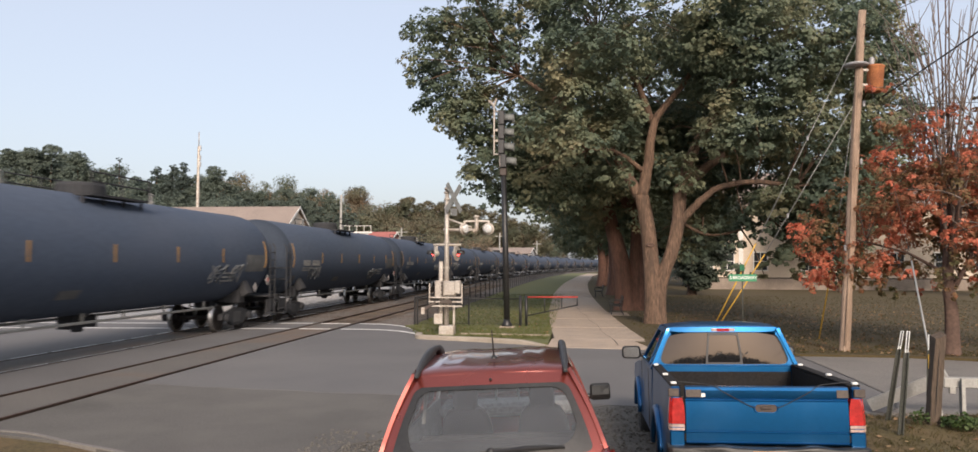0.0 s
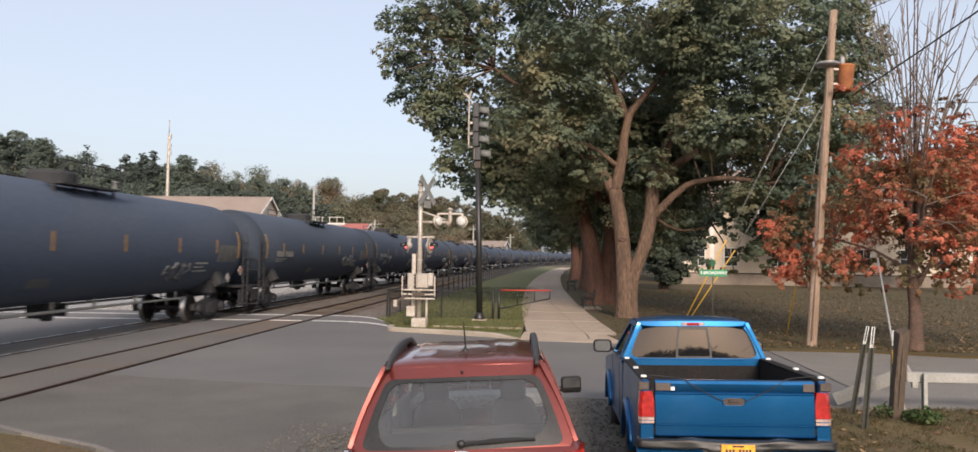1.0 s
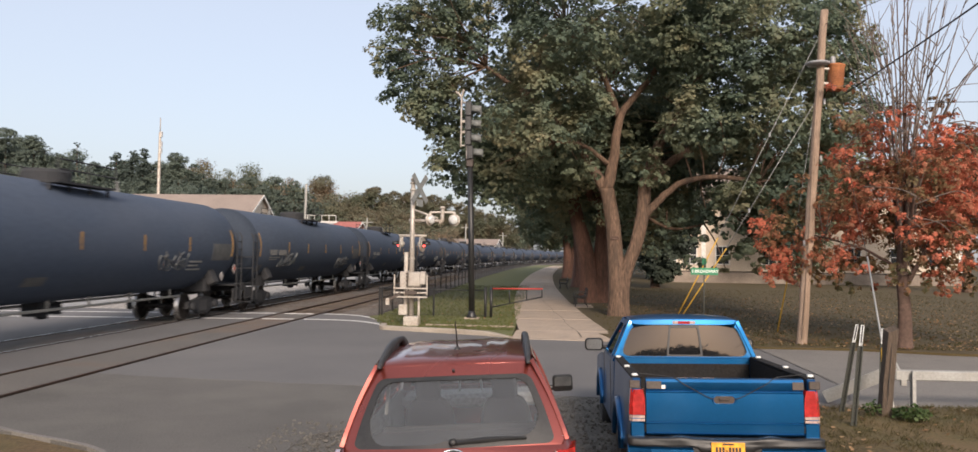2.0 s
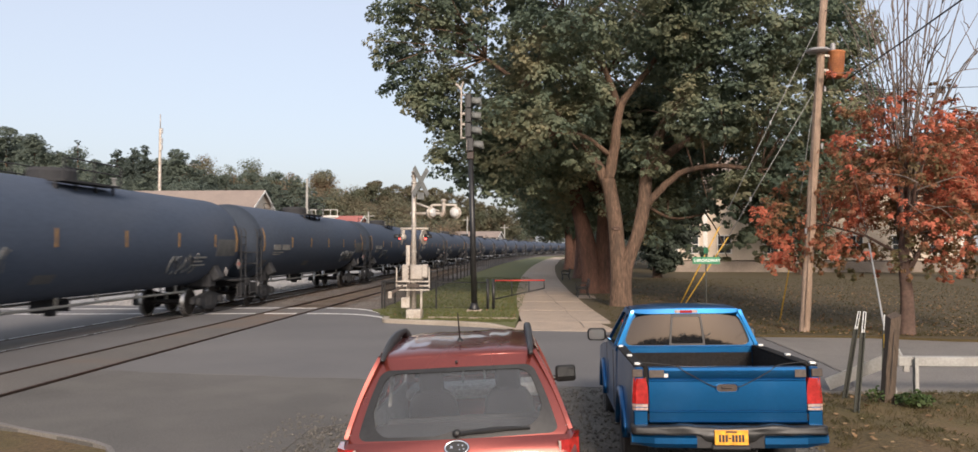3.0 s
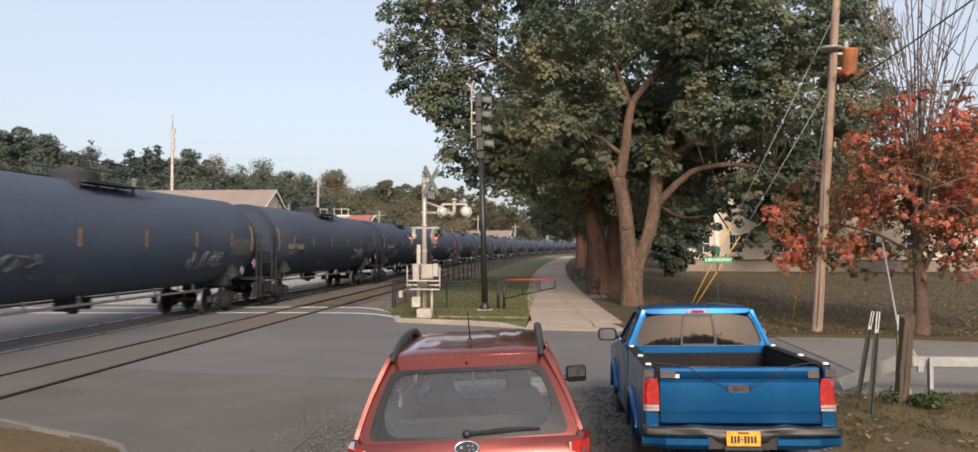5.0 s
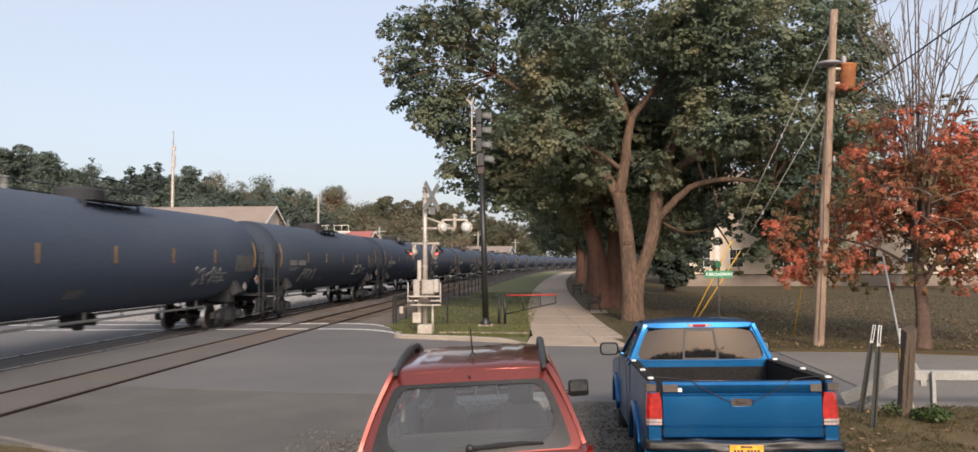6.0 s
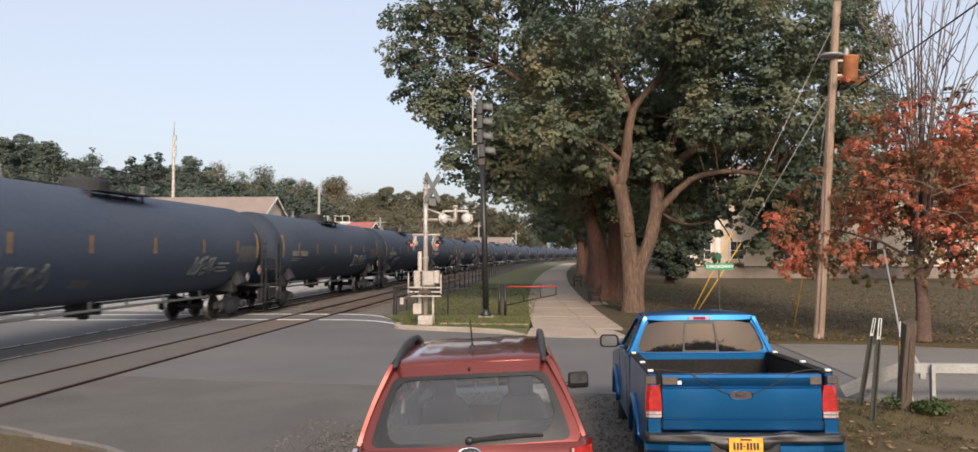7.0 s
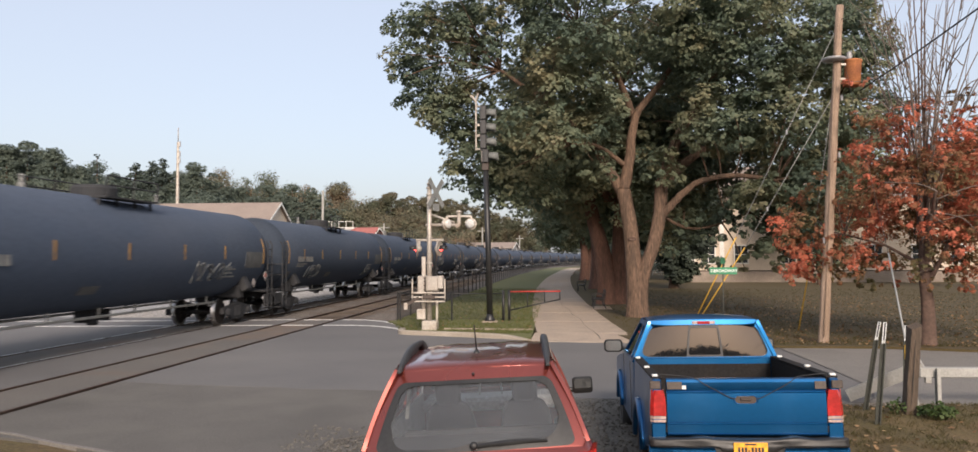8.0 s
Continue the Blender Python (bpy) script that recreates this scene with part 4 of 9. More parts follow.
def build_tank_car(m):
    car = thing("tank_car", m, "sooty black rail tank car with yellow reflector strips", "tank car", "tank cars of the train")
    # tank with domed ends
    bm = bmesh.new()
    half = 9.55
    prof = [(0.05, -half), (0.6, -half + 0.03), (1.05, -half + 0.10), (1.35, -half + 0.22), (1.52, -half + 0.40), (TANK_R, -half + 0.68)]
    prof = prof + [(TANK_R, y) for y in (-6, -3, 0, 3, 6)] + [(r, -y) for r, y in prof[::-1]]
    lathe(bm, prof, 40, "Y", Matrix.Translation((0, 0, TANK_Z)))
    # the domed ends are painted darker, as if shaded
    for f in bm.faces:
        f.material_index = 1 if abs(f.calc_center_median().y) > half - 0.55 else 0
    tank = part("tank", bm, [M["tank"], M["tank_end_shade"]], car, smooth=True)
    # reflector strips on both flanks
    bm = bmesh.new()
    box(bm, (0, 0, 0), (0.012, 0.07, 0.46), bevel=0.003)
    strip = None
    for side in (1, -1):
        for y in (-5.1, -2.2, 0.9, 4.0, 6.7):
            p = pose(side * (TANK_R + 0.012), y, TANK_Z + 0.03)
            if strip is None:
                strip = part("reflector", bm, M["reflector"], tank, "yellow reflector strip", at=p)
            else:
                share(strip, p, tank)
    # lettering and warning plates on both flanks, as plain bars
    for side in (1, -1):
        bm = bmesh.new()
        for y0, w, z, h in ((-7.5, 0.24, 2.4, 0.24), (-7.2, 0.24, 2.4, 0.24), (-6.9, 0.24, 2.4, 0.24), (-6.4, 0.2, 2.4, 0.24), (-6.14, 0.2, 2.4, 0.24), (-5.88, 0.2, 2.4, 0.24), (-5.62, 0.2, 2.4, 0.24), (-7.5, 1.3, 2.18, 0.05), (-7.5, 0.9, 2.09, 0.05)):
            zz = z - TANK_Z
            x = math.sqrt(TANK_R ** 2 - zz ** 2) + 0.006
            box(bm, (side * x, side * (y0 + w / 2), z), (0.012, w, h))
        part("lettering", bm, M["stencil"], tank, "faded white lettering bars")
        bm = bmesh.new()
        for y0, w, z in ((5.3, 0.9, 2.05), (5.3, 0.7, 1.92), (5.3, 1.0, 1.79)):
            box(bm, (side * (math.sqrt(TANK_R ** 2 - (z - TANK_Z) ** 2) + 0.006), side * (y0 + w / 2), z), (0.012, w, 0.06))
        part("data_stencil", bm, M["stencil"], tank, "small faded data lines")
        bm = bmesh.new()
        box(bm, (0, 0, 0), (0.02, 0.27, 0.27), pose(0, 0, 0, 45), bevel=0.004)
        plate = part("placard", bm, M["placard"], car, "white and red diamond placard", at=pose(side * 1.62, side * 8.75, 1.75))
        bm = bmesh.new()
        box(bm, (0, 0, 0), (0.024, 0.15, 0.15), pose(0, 0, 0, 45))
        part("emblem", bm, M["placard_red"], plate, at=pose(side * 0.003, 0, 0.02))
        bm = bmesh.new()
        box(bm, (0, 0, 0), (0.02, 0.25, 0.25), pose(0, 0, 0, 45), bevel=0.004)
        part("placard", bm, M["placard"], car, "pale diamond placard", at=pose(side * 1.50, side * 7.9, 1.5))
        # faded patches of paint and a pale data panel near the end
        for y0, w, z, h in ((6.95, 1.6, 2.38, 0.6), (-8.55, 0.55, 1.72, 0.3), (-2.6, 0.8, 1.62, 0.22)):
            bm = bmesh.new()
            rows = [z - h / 2 + h * i / 4 for i in range(5)]
            out = [(math.sqrt(TANK_R ** 2 - (zz - TANK_Z) ** 2), zz) for zz in rows]
            loft(bm, [[(side * (x + 0.008), y, zz) for x, zz in out] + [(side * (x - 0.004), y, zz) for x, zz in out[::-1]] for y in (side * y0, side * (y0 + w))])
            part("paint_patch", bm, M["patch"], tank, "faded grey repainted patch")
    # manway housing, walkway and rails on top
    bm = bmesh.new()
    lathe(bm, [(0.62, 0), (0.62, 0.28), (0.58, 0.36), (0.3, 0.39), (0.05, 0.40)], 20, "Z", Matrix.Translation((0, 0, TANK_Z + TANK_R - 0.05)))
    house = part("manway_housing", bm, M["under"], car, smooth=False)
    z = TANK_Z + TANK_R + 0.02
    for sx in (1, -1):
        bm = bmesh.new()
        box(bm, (sx * 0.95, 0, z - 0.12), (0.5, 2.6, 0.05))
        for y in (-1.3, -0.45, 0.45, 1.3):
            box(bm, (sx * 0.95, y, z - 0.25), (0.06, 0.06, 0.3))
        part("walkway", bm, M["under"], car)
        bm = bmesh.new()
        for y in (-1.3, 0, 1.3):
            tube(bm, [(sx * 1.18, y, z - 0.12), (sx * 1.18, y, z + 0.45)], 0.022, 6)
        for h in (0.2, 0.45):
            tube(bm, [(sx * 1.18, -1.3, z + h), (sx * 1.18, 1.3, z + h)], 0.02, 6)
        part("railing", bm, M["under"], house)
    for y in (-3.4, 3.0):
        bm = bmesh.new()
        lathe(bm, [(0.09, 0), (0.09, 0.12), (0.05, 0.14), (0.05, 0.3), (0.09, 0.31), (0.03, 0.36)], 10, "Z", Matrix.Translation((0.0, y, TANK_Z + TANK_R - 0.02)))
        part("relief_valve", bm, M["stencil"], car, "small pale relief valve")
    # sills, bolsters and ends
    for s in (1, -1):
        bm = bmesh.new()
        box(bm, (0, s * 8.3, 1.0), (0.62, 2.9, 0.4), bevel=0.03)
        box(bm, (0, s * 7.35, 1.2), (2.5, 0.5, 0.5), bevel=0.05)
        for sx in (1, -1):
            box(bm, (sx * 1.3, s * 7.35, 1.55), (0.3, 0.42, 0.7), pose(0, 0, 0, 0, -sx * 28, 0), bevel=0.03)
        part("bolster", bm, M["under"], car)
        bm = bmesh.new()
        box(bm, (0, s * 9.55, 1.13), (2.9, 0.75, 0.06))
        box(bm, (0, s * 9.85, 1.02), (2.9, 0.1, 0.28))
        for sx in (1, -1):
            box(bm, (sx * 1.42, s * 9.5, 0.75), (0.05, 0.7, 0.5))
            box(bm, (sx * 1.42, s * 9.5, 0.42), (0.3, 0.6, 0.04))
            for zz in (0.6,):
                box(bm, (sx * 1.42, s * 9.5, zz), (0.25, 0.55, 0.03))
        part("end_platform", bm, M["under"], car)
        bm = bmesh.new()
        for sx in (1, -1):
            for y in (9.05, 9.5):
                tube(bm, [(sx * 1.6, s * y, 0.5), (sx * 1.6, s * y, 3.0), (sx * 1.5, s * y, 3.15)], 0.028, 6)
            for k in range(8):
                tube(bm, [(sx * 1.6, s * 9.05, 0.7 + 0.3 * k), (sx * 1.6, s * 9.5, 0.7 + 0.3 * k)], 0.018, 6)
        for zz in (1.75, 2.2):
            tube(bm, [(-1.6, s * 9.5, zz), (1.6, s * 9.5, zz)], 0.022, 6)
        part("ladder", bm, M["under"], car)
        for sx in (1, -1):
            bm = bmesh.new()
            rows = [2.22 + 0.14 * k for k in range(8)]
            out = [(math.sqrt(TANK_R ** 2 - (zz - TANK_Z) ** 2), zz) for zz in rows]
            loft(bm, [[(sx * (x + 0.012), y, zz) for x, zz in out] + [(sx * (x - 0.004), y, zz) for x, zz in out[::-1]] for y in (s * 8.60, s * 8.69)])
            part("grab_strip", bm, M["reflector"], car, "tall yellow strip near the tank end")
        bm = bmesh.new()
        box(bm, (0, s * 9.75, 0.86), (0.16, 0.72, 0.16), bevel=0.03)
        box(bm, (0.02, s * 10.03, 0.86), (0.28, 0.16, 0.3), bevel=0.05)
        part("coupler", bm, M["under"], car)
        bogie = new("truck")
        bogie.parent, bogie.matrix_basis = car, pose(0, s * 7.35, 0)
        bogie.empty_display_size = 0.2
        for sx in (1, -1):
            bm = bmesh.new()
            loft(bm, [[(x, y, zz) for y, zz in ((-1.2, 0.42), (-1.2, 0.62), (-0.55, 0.72), (0, 0.82), (0.55, 0.72), (1.2, 0.62), (1.2, 0.42), (0.75, 0.42), (0.42, 0.2), (-0.42, 0.2), (-0.75, 0.42))] for x in (sx * 0.96, sx * 1.1)])
            for y in (-0.89, 0.89):
                lathe(bm, [(0.14, sx * 1.08), (0.14, sx * 1.2), (0.1, sx * 1.22)], 12, "X", Matrix.Translation((0, y, 0.48)))
            for y in (-0.18, 0, 0.18):
                tube(bm, [(sx * 1.06, y, 0.3), (sx * 1.06, y, 0.66)], 0.08, 8)
            part("side_frame", bm, M["under"], bogie)
        for y in (-0.89, 0.89):
            for sx in (1, -1):
                bm = bmesh.new()
                wheel_mesh(bm)
                for f in bm.faces:
                    c = f.calc_center_median()
                    f.material_index = 1 if math.hypot(c.y, c.z) > 0.445 else 0
                part("wheel", bm, [M["wheel"], M["tread"]], bogie, at=pose(sx * 0.75, y, 0.485, 0, 0, 0 if sx < 0 else 180), smooth=True)
            bm = bmesh.new()
            tube(bm, [(-0.85, y, 0.485), (0.85, y, 0.485)], 0.085, 10)
            part("axle", bm, M["wheel"], bogie)
    bm = bmesh.new()
    for sx in (1, -1):
        tube(bm, [(sx * 0.75, -6.6, 0.86), (sx * 0.75, 6.6, 0.86)], 0.04, 6)
        for y in (-5.5, -3, -0.9, 0.9, 3, 5.5):
            box(bm, (sx * 0.75, y, 0.98), (0.05, 0.06, 0.25))
    part("side_rail", bm, M["zinc"], car, "pale pipe rail under the tank")
    bm = bmesh.new()
    lathe(bm, [(0.28, 0.95), (0.28, 1.1)], 14, "Z")
    lathe(bm, [(0.13, 0.55), (0.16, 0.6), (0.16, 0.98)], 12, "Z")
    for k in (-0.45, 0.45):
        box(bm, (0, k, 0.82), (0.5, 0.05, 0.35))
    part("outlet_valve", bm, M["under"], car)
    return car


def add_paint(car, seed, side=1, start=3.0):
    """Weathered spray paint low on the flank: loose strokes that follow the tank."""
    rng = random.Random(seed)
    bm = bmesh.new()
    y0, z0 = start + rng.uniform(0.0, 2.0), rng.uniform(1.7, 2.1)
    for k in range(rng.randint(5, 9)):
        y = y0 + 0.3 * k
        pts = []
        for j in range(7):
            a = rng.uniform(0, 6.3)
            yy, zz = y + 0.22 * math.cos(a), z0 + 0.3 * math.sin(a)
            pts.append((side * (math.sqrt(TANK_R ** 2 - (zz - TANK_Z) ** 2) + 0.006), side * yy, zz))
        tube(bm, smooth_line(pts, 3), 0.032, 5, squash=0.3)
    tank = [c for c in car.children if c.name.startswith("tank")][0]
    tagged(part("spray_paint", bm, M["graffiti"], tank, "faded pale spray-painted scrawl"), kind="stuff")


CARS = []
for k in range(-2, 27):
    y = 39.35 + k * PITCH
    turn = 180 if k in (-1, 1, 5, 7, 8, 11, 13, 14) else 0     # some cars run the other way round
    at = on_line(y, TRAIN_X) @ pose(0, 0, 0.02, 0, 0, turn)
    CARS.append((copy_thing(CARS[0][0], at) if CARS else build_tank_car(at), y, turn))
for (c, y, turn), seed in zip(CARS[:14], range(5, 40)):
    add_paint(c, seed, -1 if turn else 1)
    if seed % 2:
        add_paint(c, seed + 50, -1 if turn else 1, -6.5)
# ---------------------------------------------------------------- trees
def limb(bm, pts, r0, r1, n=10, wob=0.0, seed=0):
    line = smooth_line(pts, 5)
    k = len(line) - 1
    rng = random.Random(seed)
    line = [p + Vector((rng.uniform(-wob, wob), rng.uniform(-wob, wob), 0)) if 0 < i < k else p for i, p in enumerate(line)]
    tube(bm, line, [r0 + (r1 - r0) * (i / k) ** 0.8 for i in range(k + 1)], n)


def trunk_flare(bm, pts, r0, r1, n=14, flare=1.45, seed=0):
    """A trunk with a flared, slightly fluted foot."""
    line = smooth_line(pts, 6)
    k = len(line) - 1
    rng = random.Random(seed)
    ph = [rng.uniform(0, 6.3) for _ in range(3)]
    rings = []
    for i, p in enumerate(line):
        t = i / k
        r = (r0 + (r1 - r0) * t) * (1 + (flare - 1) * math.exp(-t * 7))
        rings.append([(p.x + r * (1 + 0.07 * math.sin(3 * a + ph[0]) + 0.05 * math.sin(5 * a + ph[1] + 4 * t)) * math.cos(a), p.y + r * (1 + 0.07 * math.sin(3 * a + ph[2])) * math.sin(a), p.z) for a in (2 * math.pi * j / n for j in range(n))])
    loft(bm, rings)


def twigs(bm, rng, anchors, targets, r0=0.09, r1=0.025):
    """Branches from the nearest anchor out to leaf clumps."""
    for q in targets:
        a = min(anchors, key=lambda v: (Vector(v) - Vector(q)).length)
        a, q = Vector(a), Vector(q)
        mid = (a + q) / 2 + Vector((rng.uniform(-0.3, 0.3), rng.uniform(-0.3, 0.3), rng.uniform(0.0, 0.5)))
        tube(bm, smooth_line([a, mid, q], 3), [r0, r0 * 0.8, r0 * 0.7, r0 * 0.6, r0 * 0.5, r0 * 0.4, r1], 5)


def build_tree(name, m, label, category, trunks, limbs, lobes, bark, leaf, leaf_size, per_m2, leaves, seed, bough, group="", branch_to=40, twig_r=0.09, shape=5, bare=(), twig=None, puff=1.0):
    rng = np.random.default_rng(seed)
    pr = random.Random(seed)
    tree = thing(name, m, label, category, group)
    bm = bmesh.new()
    for i, (pts, r0, r1) in enumerate(trunks):
        trunk_flare(bm, pts, r0, r1, seed=seed + i)
    part("trunk", bm, bark, tree, smooth=True)
    anchors = []
    thin = bmesh.new()
    for i, (pts, r0, r1) in enumerate(limbs):
        if r0 > 0.05:
            bm = bmesh.new()
            limb(bm, pts, r0, r1, seed=seed + i, wob=0.03)
            part("limb", bm, bark, tree, smooth=True)
        else:
            limb(thin, pts, r0, r1, 5, seed=seed + i, wob=0.02)
        anchors += [tuple(v) for v in smooth_line(pts, 3)[2:]]
    bm = thin
    for pts, r0, r1 in trunks:
        anchors.append(pts[-1])
    places, face = sprays(rng, lobes, per_m2, bough, leaves, puff)
    for a, b, r in bare:
        # leaves stand back from the big limbs
        a, b = np.array(a), np.array(b)
        t = np.clip(((places - a)[:, [0, 2]] @ (b - a)[[0, 2]]) / ((b - a)[[0, 2]] @ (b - a)[[0, 2]]), 0, 1)
        q = a + t[:, None] * (b - a)
        near = (np.hypot(places[:, 0] - q[:, 0], places[:, 2] - q[:, 2]) < r * (0.8 + 0.5 * rng.uniform(size=len(places)))) & (np.abs(places[:, 1] - q[:, 1]) < 4.0)
        places = places[~near]
        face = face[~near]
    if branch_to:
        idx = rng.choice(len(places), branch_to, replace=False)
        twigs(bm, pr, anchors, [places[i] for i in idx], twig_r)
    if bm.verts:
        tagged(part("twig_work", bm, twig or bark, tree, smooth=True), kind="stuff")
    else:
        bm.free()
    ob = new("crown", leaf_mesh("crown", places, leaf_size, rng, leaf, shape=shape, facing=face))
    ob.parent = tree
    return tree


# the great twin-stemmed maple beside the footpath
MAPLE = (3.05, 31.5, 0.03)
maple = build_tree(
    "maple_tree", pose(*MAPLE), "huge dark green maple with a twin leaning trunk", "tree",
    trunks=[([(0.05, 0, -0.1), (0.0, 0, 1.6), (-0.15, 0.1, 3.6), (-0.42, 0.2, 5.2)], 0.33, 0.29),
            ([(0.14, 0.05, -0.1), (0.2, 0.03, 1.2), (0.42, 0, 2.0), (0.76, -0.08, 2.95), (1.0, -0.1, 4.17), (1.1, 0, 5.5)], 0.3, 0.26)],
    limbs=[([(-0.42, 0.2, 5.15), (-0.1, 0.2, 6.6), (0.13, 0.2, 8.2), (1.2, 0.3, 9.6), (2.2, 0.5, 11.2)], 0.28, 0.07),
           ([(-0.42, 0.2, 5.0), (-1.4, 0.5, 6.8), (-3.0, 1.0, 8.6), (-5.5, 1.2, 10.5)], 0.26, 0.07),
           ([(1.02, -0.1, 4.0), (1.4, -0.25, 4.45), (1.9, -0.4, 4.95), (2.5, -0.6, 5.4), (3.8, -0.9, 5.6), (5.4, -0.9, 5.4)], 0.2, 0.08),
           ([(1.1, 0.6, 4.2), (2.2, 1.6, 3.7), (3.3, 2.0, 3.7), (5.0, 1.8, 4.3)], 0.08, 0.04),
           ([(1.1, 0, 5.3), (1.7, 0.4, 7.0), (3.2, 0.8, 9.5), (4.5, 1.0, 12)], 0.3, 0.08),
           ([(1.1, 0, 5.3), (3.2, 1.6, 7.0), (6.5, 2.6, 8.0), (8.5, 2.5, 8.3)], 0.24, 0.06),
           ([(0.05, 0.4, 8.2), (-0.8, -0.4, 10.0), (-2.2, -0.9, 11.5)], 0.18, 0.05),
           ([(-0.33, 0.2, 6.2), (-1.5, -0.6, 6.9), (-2.6, -1.0, 6.9)], 0.12, 0.04)],
    lobes=[((0.5, 0.5, 13.0), (6.0, 5.2, 3.6)), ((-4.6, 0.6, 10.8), (3.8, 3.6, 3.0), 0.4), ((-7.7, 1.0, 11.4), (2.6, 2.4, 2.4), 0.7), ((-8.5, 1.0, 9.5), (1.5, 1.6, 1.2), 1.1), ((-9.0, 1.0, 11.0), (1.1, 1.1, 1.3), 1.2), ((-6.8, 1.0, 8.6), (1.7, 1.6, 1.4), 1.0), ((-7.9, 0.8, 8.3), (1.3, 1.3, 1.0), 1.2), ((-6.6, 1.0, 6.0), (1.2, 1.2, 1.5), 1.2), ((-5.4, 1.0, 5.3), (1.2, 1.1, 1.0), 1.2), ((-4.2, 1.2, 6.0), (1.6, 1.4, 1.4)), ((-6.9, 1.0, 7.1), (1.0, 1.0, 0.9), 1.2), ((-7.0, 0.8, 7.9), (1.0, 1.0, 0.8), 1.3), ((-9.3, 0.8, 10.2), (0.9, 0.9, 0.9), 1.2), ((-9.0, 0.8, 12.2), (1.3, 1.2, 1.2), 1.0), ((-6.3, 1.0, 6.3), (1.4, 1.4, 1.3), 1.1), ((-4.6, 1.2, 5.2), (1.5, 1.4, 1.2), 1.1), ((-5.6, 0.4, 12.0), (1.8, 1.6, 1.4), 0.5),
           ((3.15, 0.1, 3.1), (0.35, 0.35, 0.5), 3), ((3.2, 0.1, 2.1), (0.4, 0.4, 0.5), 3), ((3.35, 0.1, 4.1), (0.7, 0.5, 0.35), 3), ((4.4, 0.2, 3.7), (0.5, 0.5, 0.5), 3), ((4.75, 0.2, 2.5), (0.35, 0.35, 0.8), 3), ((4.3, 0.2, 1.9), (0.4, 0.35, 0.35), 3),
           ((5.5, 0.3, 3.9), (0.8, 0.6, 0.6), 2.5), ((5.6, 0.3, 2.6), (0.5, 0.5, 0.7), 3), ((6.2, 0.3, 2.0), (0.5, 0.4, 0.4), 3), ((4.8, 0.2, 4.6), (1.0, 0.8, 0.5), 2), ((6.9, 0.2, 3.9), (1.1, 0.9, 0.8), 2), ((5.9, 0.6, 3.2), (0.7, 0.6, 0.6), 2.5), ((7.7, 0.4, 2.5), (0.8, 0.7, 0.8), 2.5), ((1.9, 2.6, 3.4), (1.2, 1.0, 1.4), 2), ((0.9, 3.4, 4.6), (1.6, 1.0, 1.2), 1.5), ((2.2, -1.0, 7.2), (1.0, 0.7, 0.9), 1.8), ((3.2, -0.8, 6.7), (1.0, 0.7, 0.7), 1.8), ((1.2, -0.8, 6.3), (0.6, 0.5, 0.5), 2.0), ((-1.4, -0.8, 8.0), (0.8, 0.6, 0.7), 1.8), ((-3.0, -1.6, 7.6), (2.8, 2.2, 2.0)),
           ((5.0, 0.5, 11.0), (4.4, 4.2, 3.2)), ((7.4, 1.0, 8.2), (3.2, 3.2, 2.8)), ((4.6, -1.8, 7.6), (2.8, 2.0, 1.8)), ((-2.4, -2.4, 10.2), (2.2, 1.6, 1.8)),
           ((2.6, -2.6, 10.8), (2.6, 1.8, 1.7)), ((-5.2, 2.6, 7.4), (2.6, 2.6, 2.2), 0.8), ((-1.5, -1.4, 5.9), (1.2, 1.0, 0.9)), ((0.7, -1.2, 5.7), (1.1, 0.9, 0.8)),
           ((5.2, -0.6, 4.7), (2.0, 1.5, 1.2)), ((7.0, 0.4, 5.6), (2.2, 2.0, 1.7)), ((4.0, 4.5, 6.4), (4.0, 3.0, 3.2)), ((-2.0, 4.5, 7.4), (4.0, 3.0, 3.4)),
           ((8.6, 2.0, 10.6), (2.2, 2.2, 2.2), 0.7), ((-5.6, 0.0, 13.4), (3.2, 2.8, 2.4), 0.55), ((7.3, 0.0, 3.2), (0.9, 0.8, 1.0), 2), ((6.8, 0.0, 2.1), (0.5, 0.5, 0.5), 3), ((8.6, 0.5, 4.2), (1.2, 1.0, 1.0)), ((5.2, 0.2, 3.2), (0.6, 0.5, 0.8), 3), ((6.6, 0.2, 3.0), (0.8, 0.6, 0.9), 2.5), ((6.0, 0.4, 4.4), (1.0, 0.8, 0.6), 2), ((7.2, 0.4, 2.2), (0.6, 0.5, 0.5), 3), ((5.8, -2.6, 9.8), (1.8, 1.2, 1.3)), ((9.4, 2.0, 11.2), (1.8, 1.8, 1.8)), ((9.7, 2.0, 8.4), (1.6, 1.6, 1.7)), ((9.2, 1.6, 6.2), (1.5, 1.5, 1.4)), ((8.8, 1.6, 13.0), (1.8, 1.6, 1.4), 0.8)],
    bark=M["bark"], leaf=M["leaf"], leaf_size=0.155, per_m2=0.45, leaves=23, seed=11, branch_to=170, twig_r=0.045, shape=7, bough=0.95,
    bare=[((-0.4, 0.3, 5.2), (0.0, 0.4, 8.2), 0.36), ((0.0, 0.4, 8.2), (0.9, 0.6, 9.8), 0.3), ((1.3, -0.1, 4.4), (2.9, -0.5, 5.45), 0.3), ((2.9, -0.5, 5.45), (4.6, -0.8, 5.6), 0.2)])

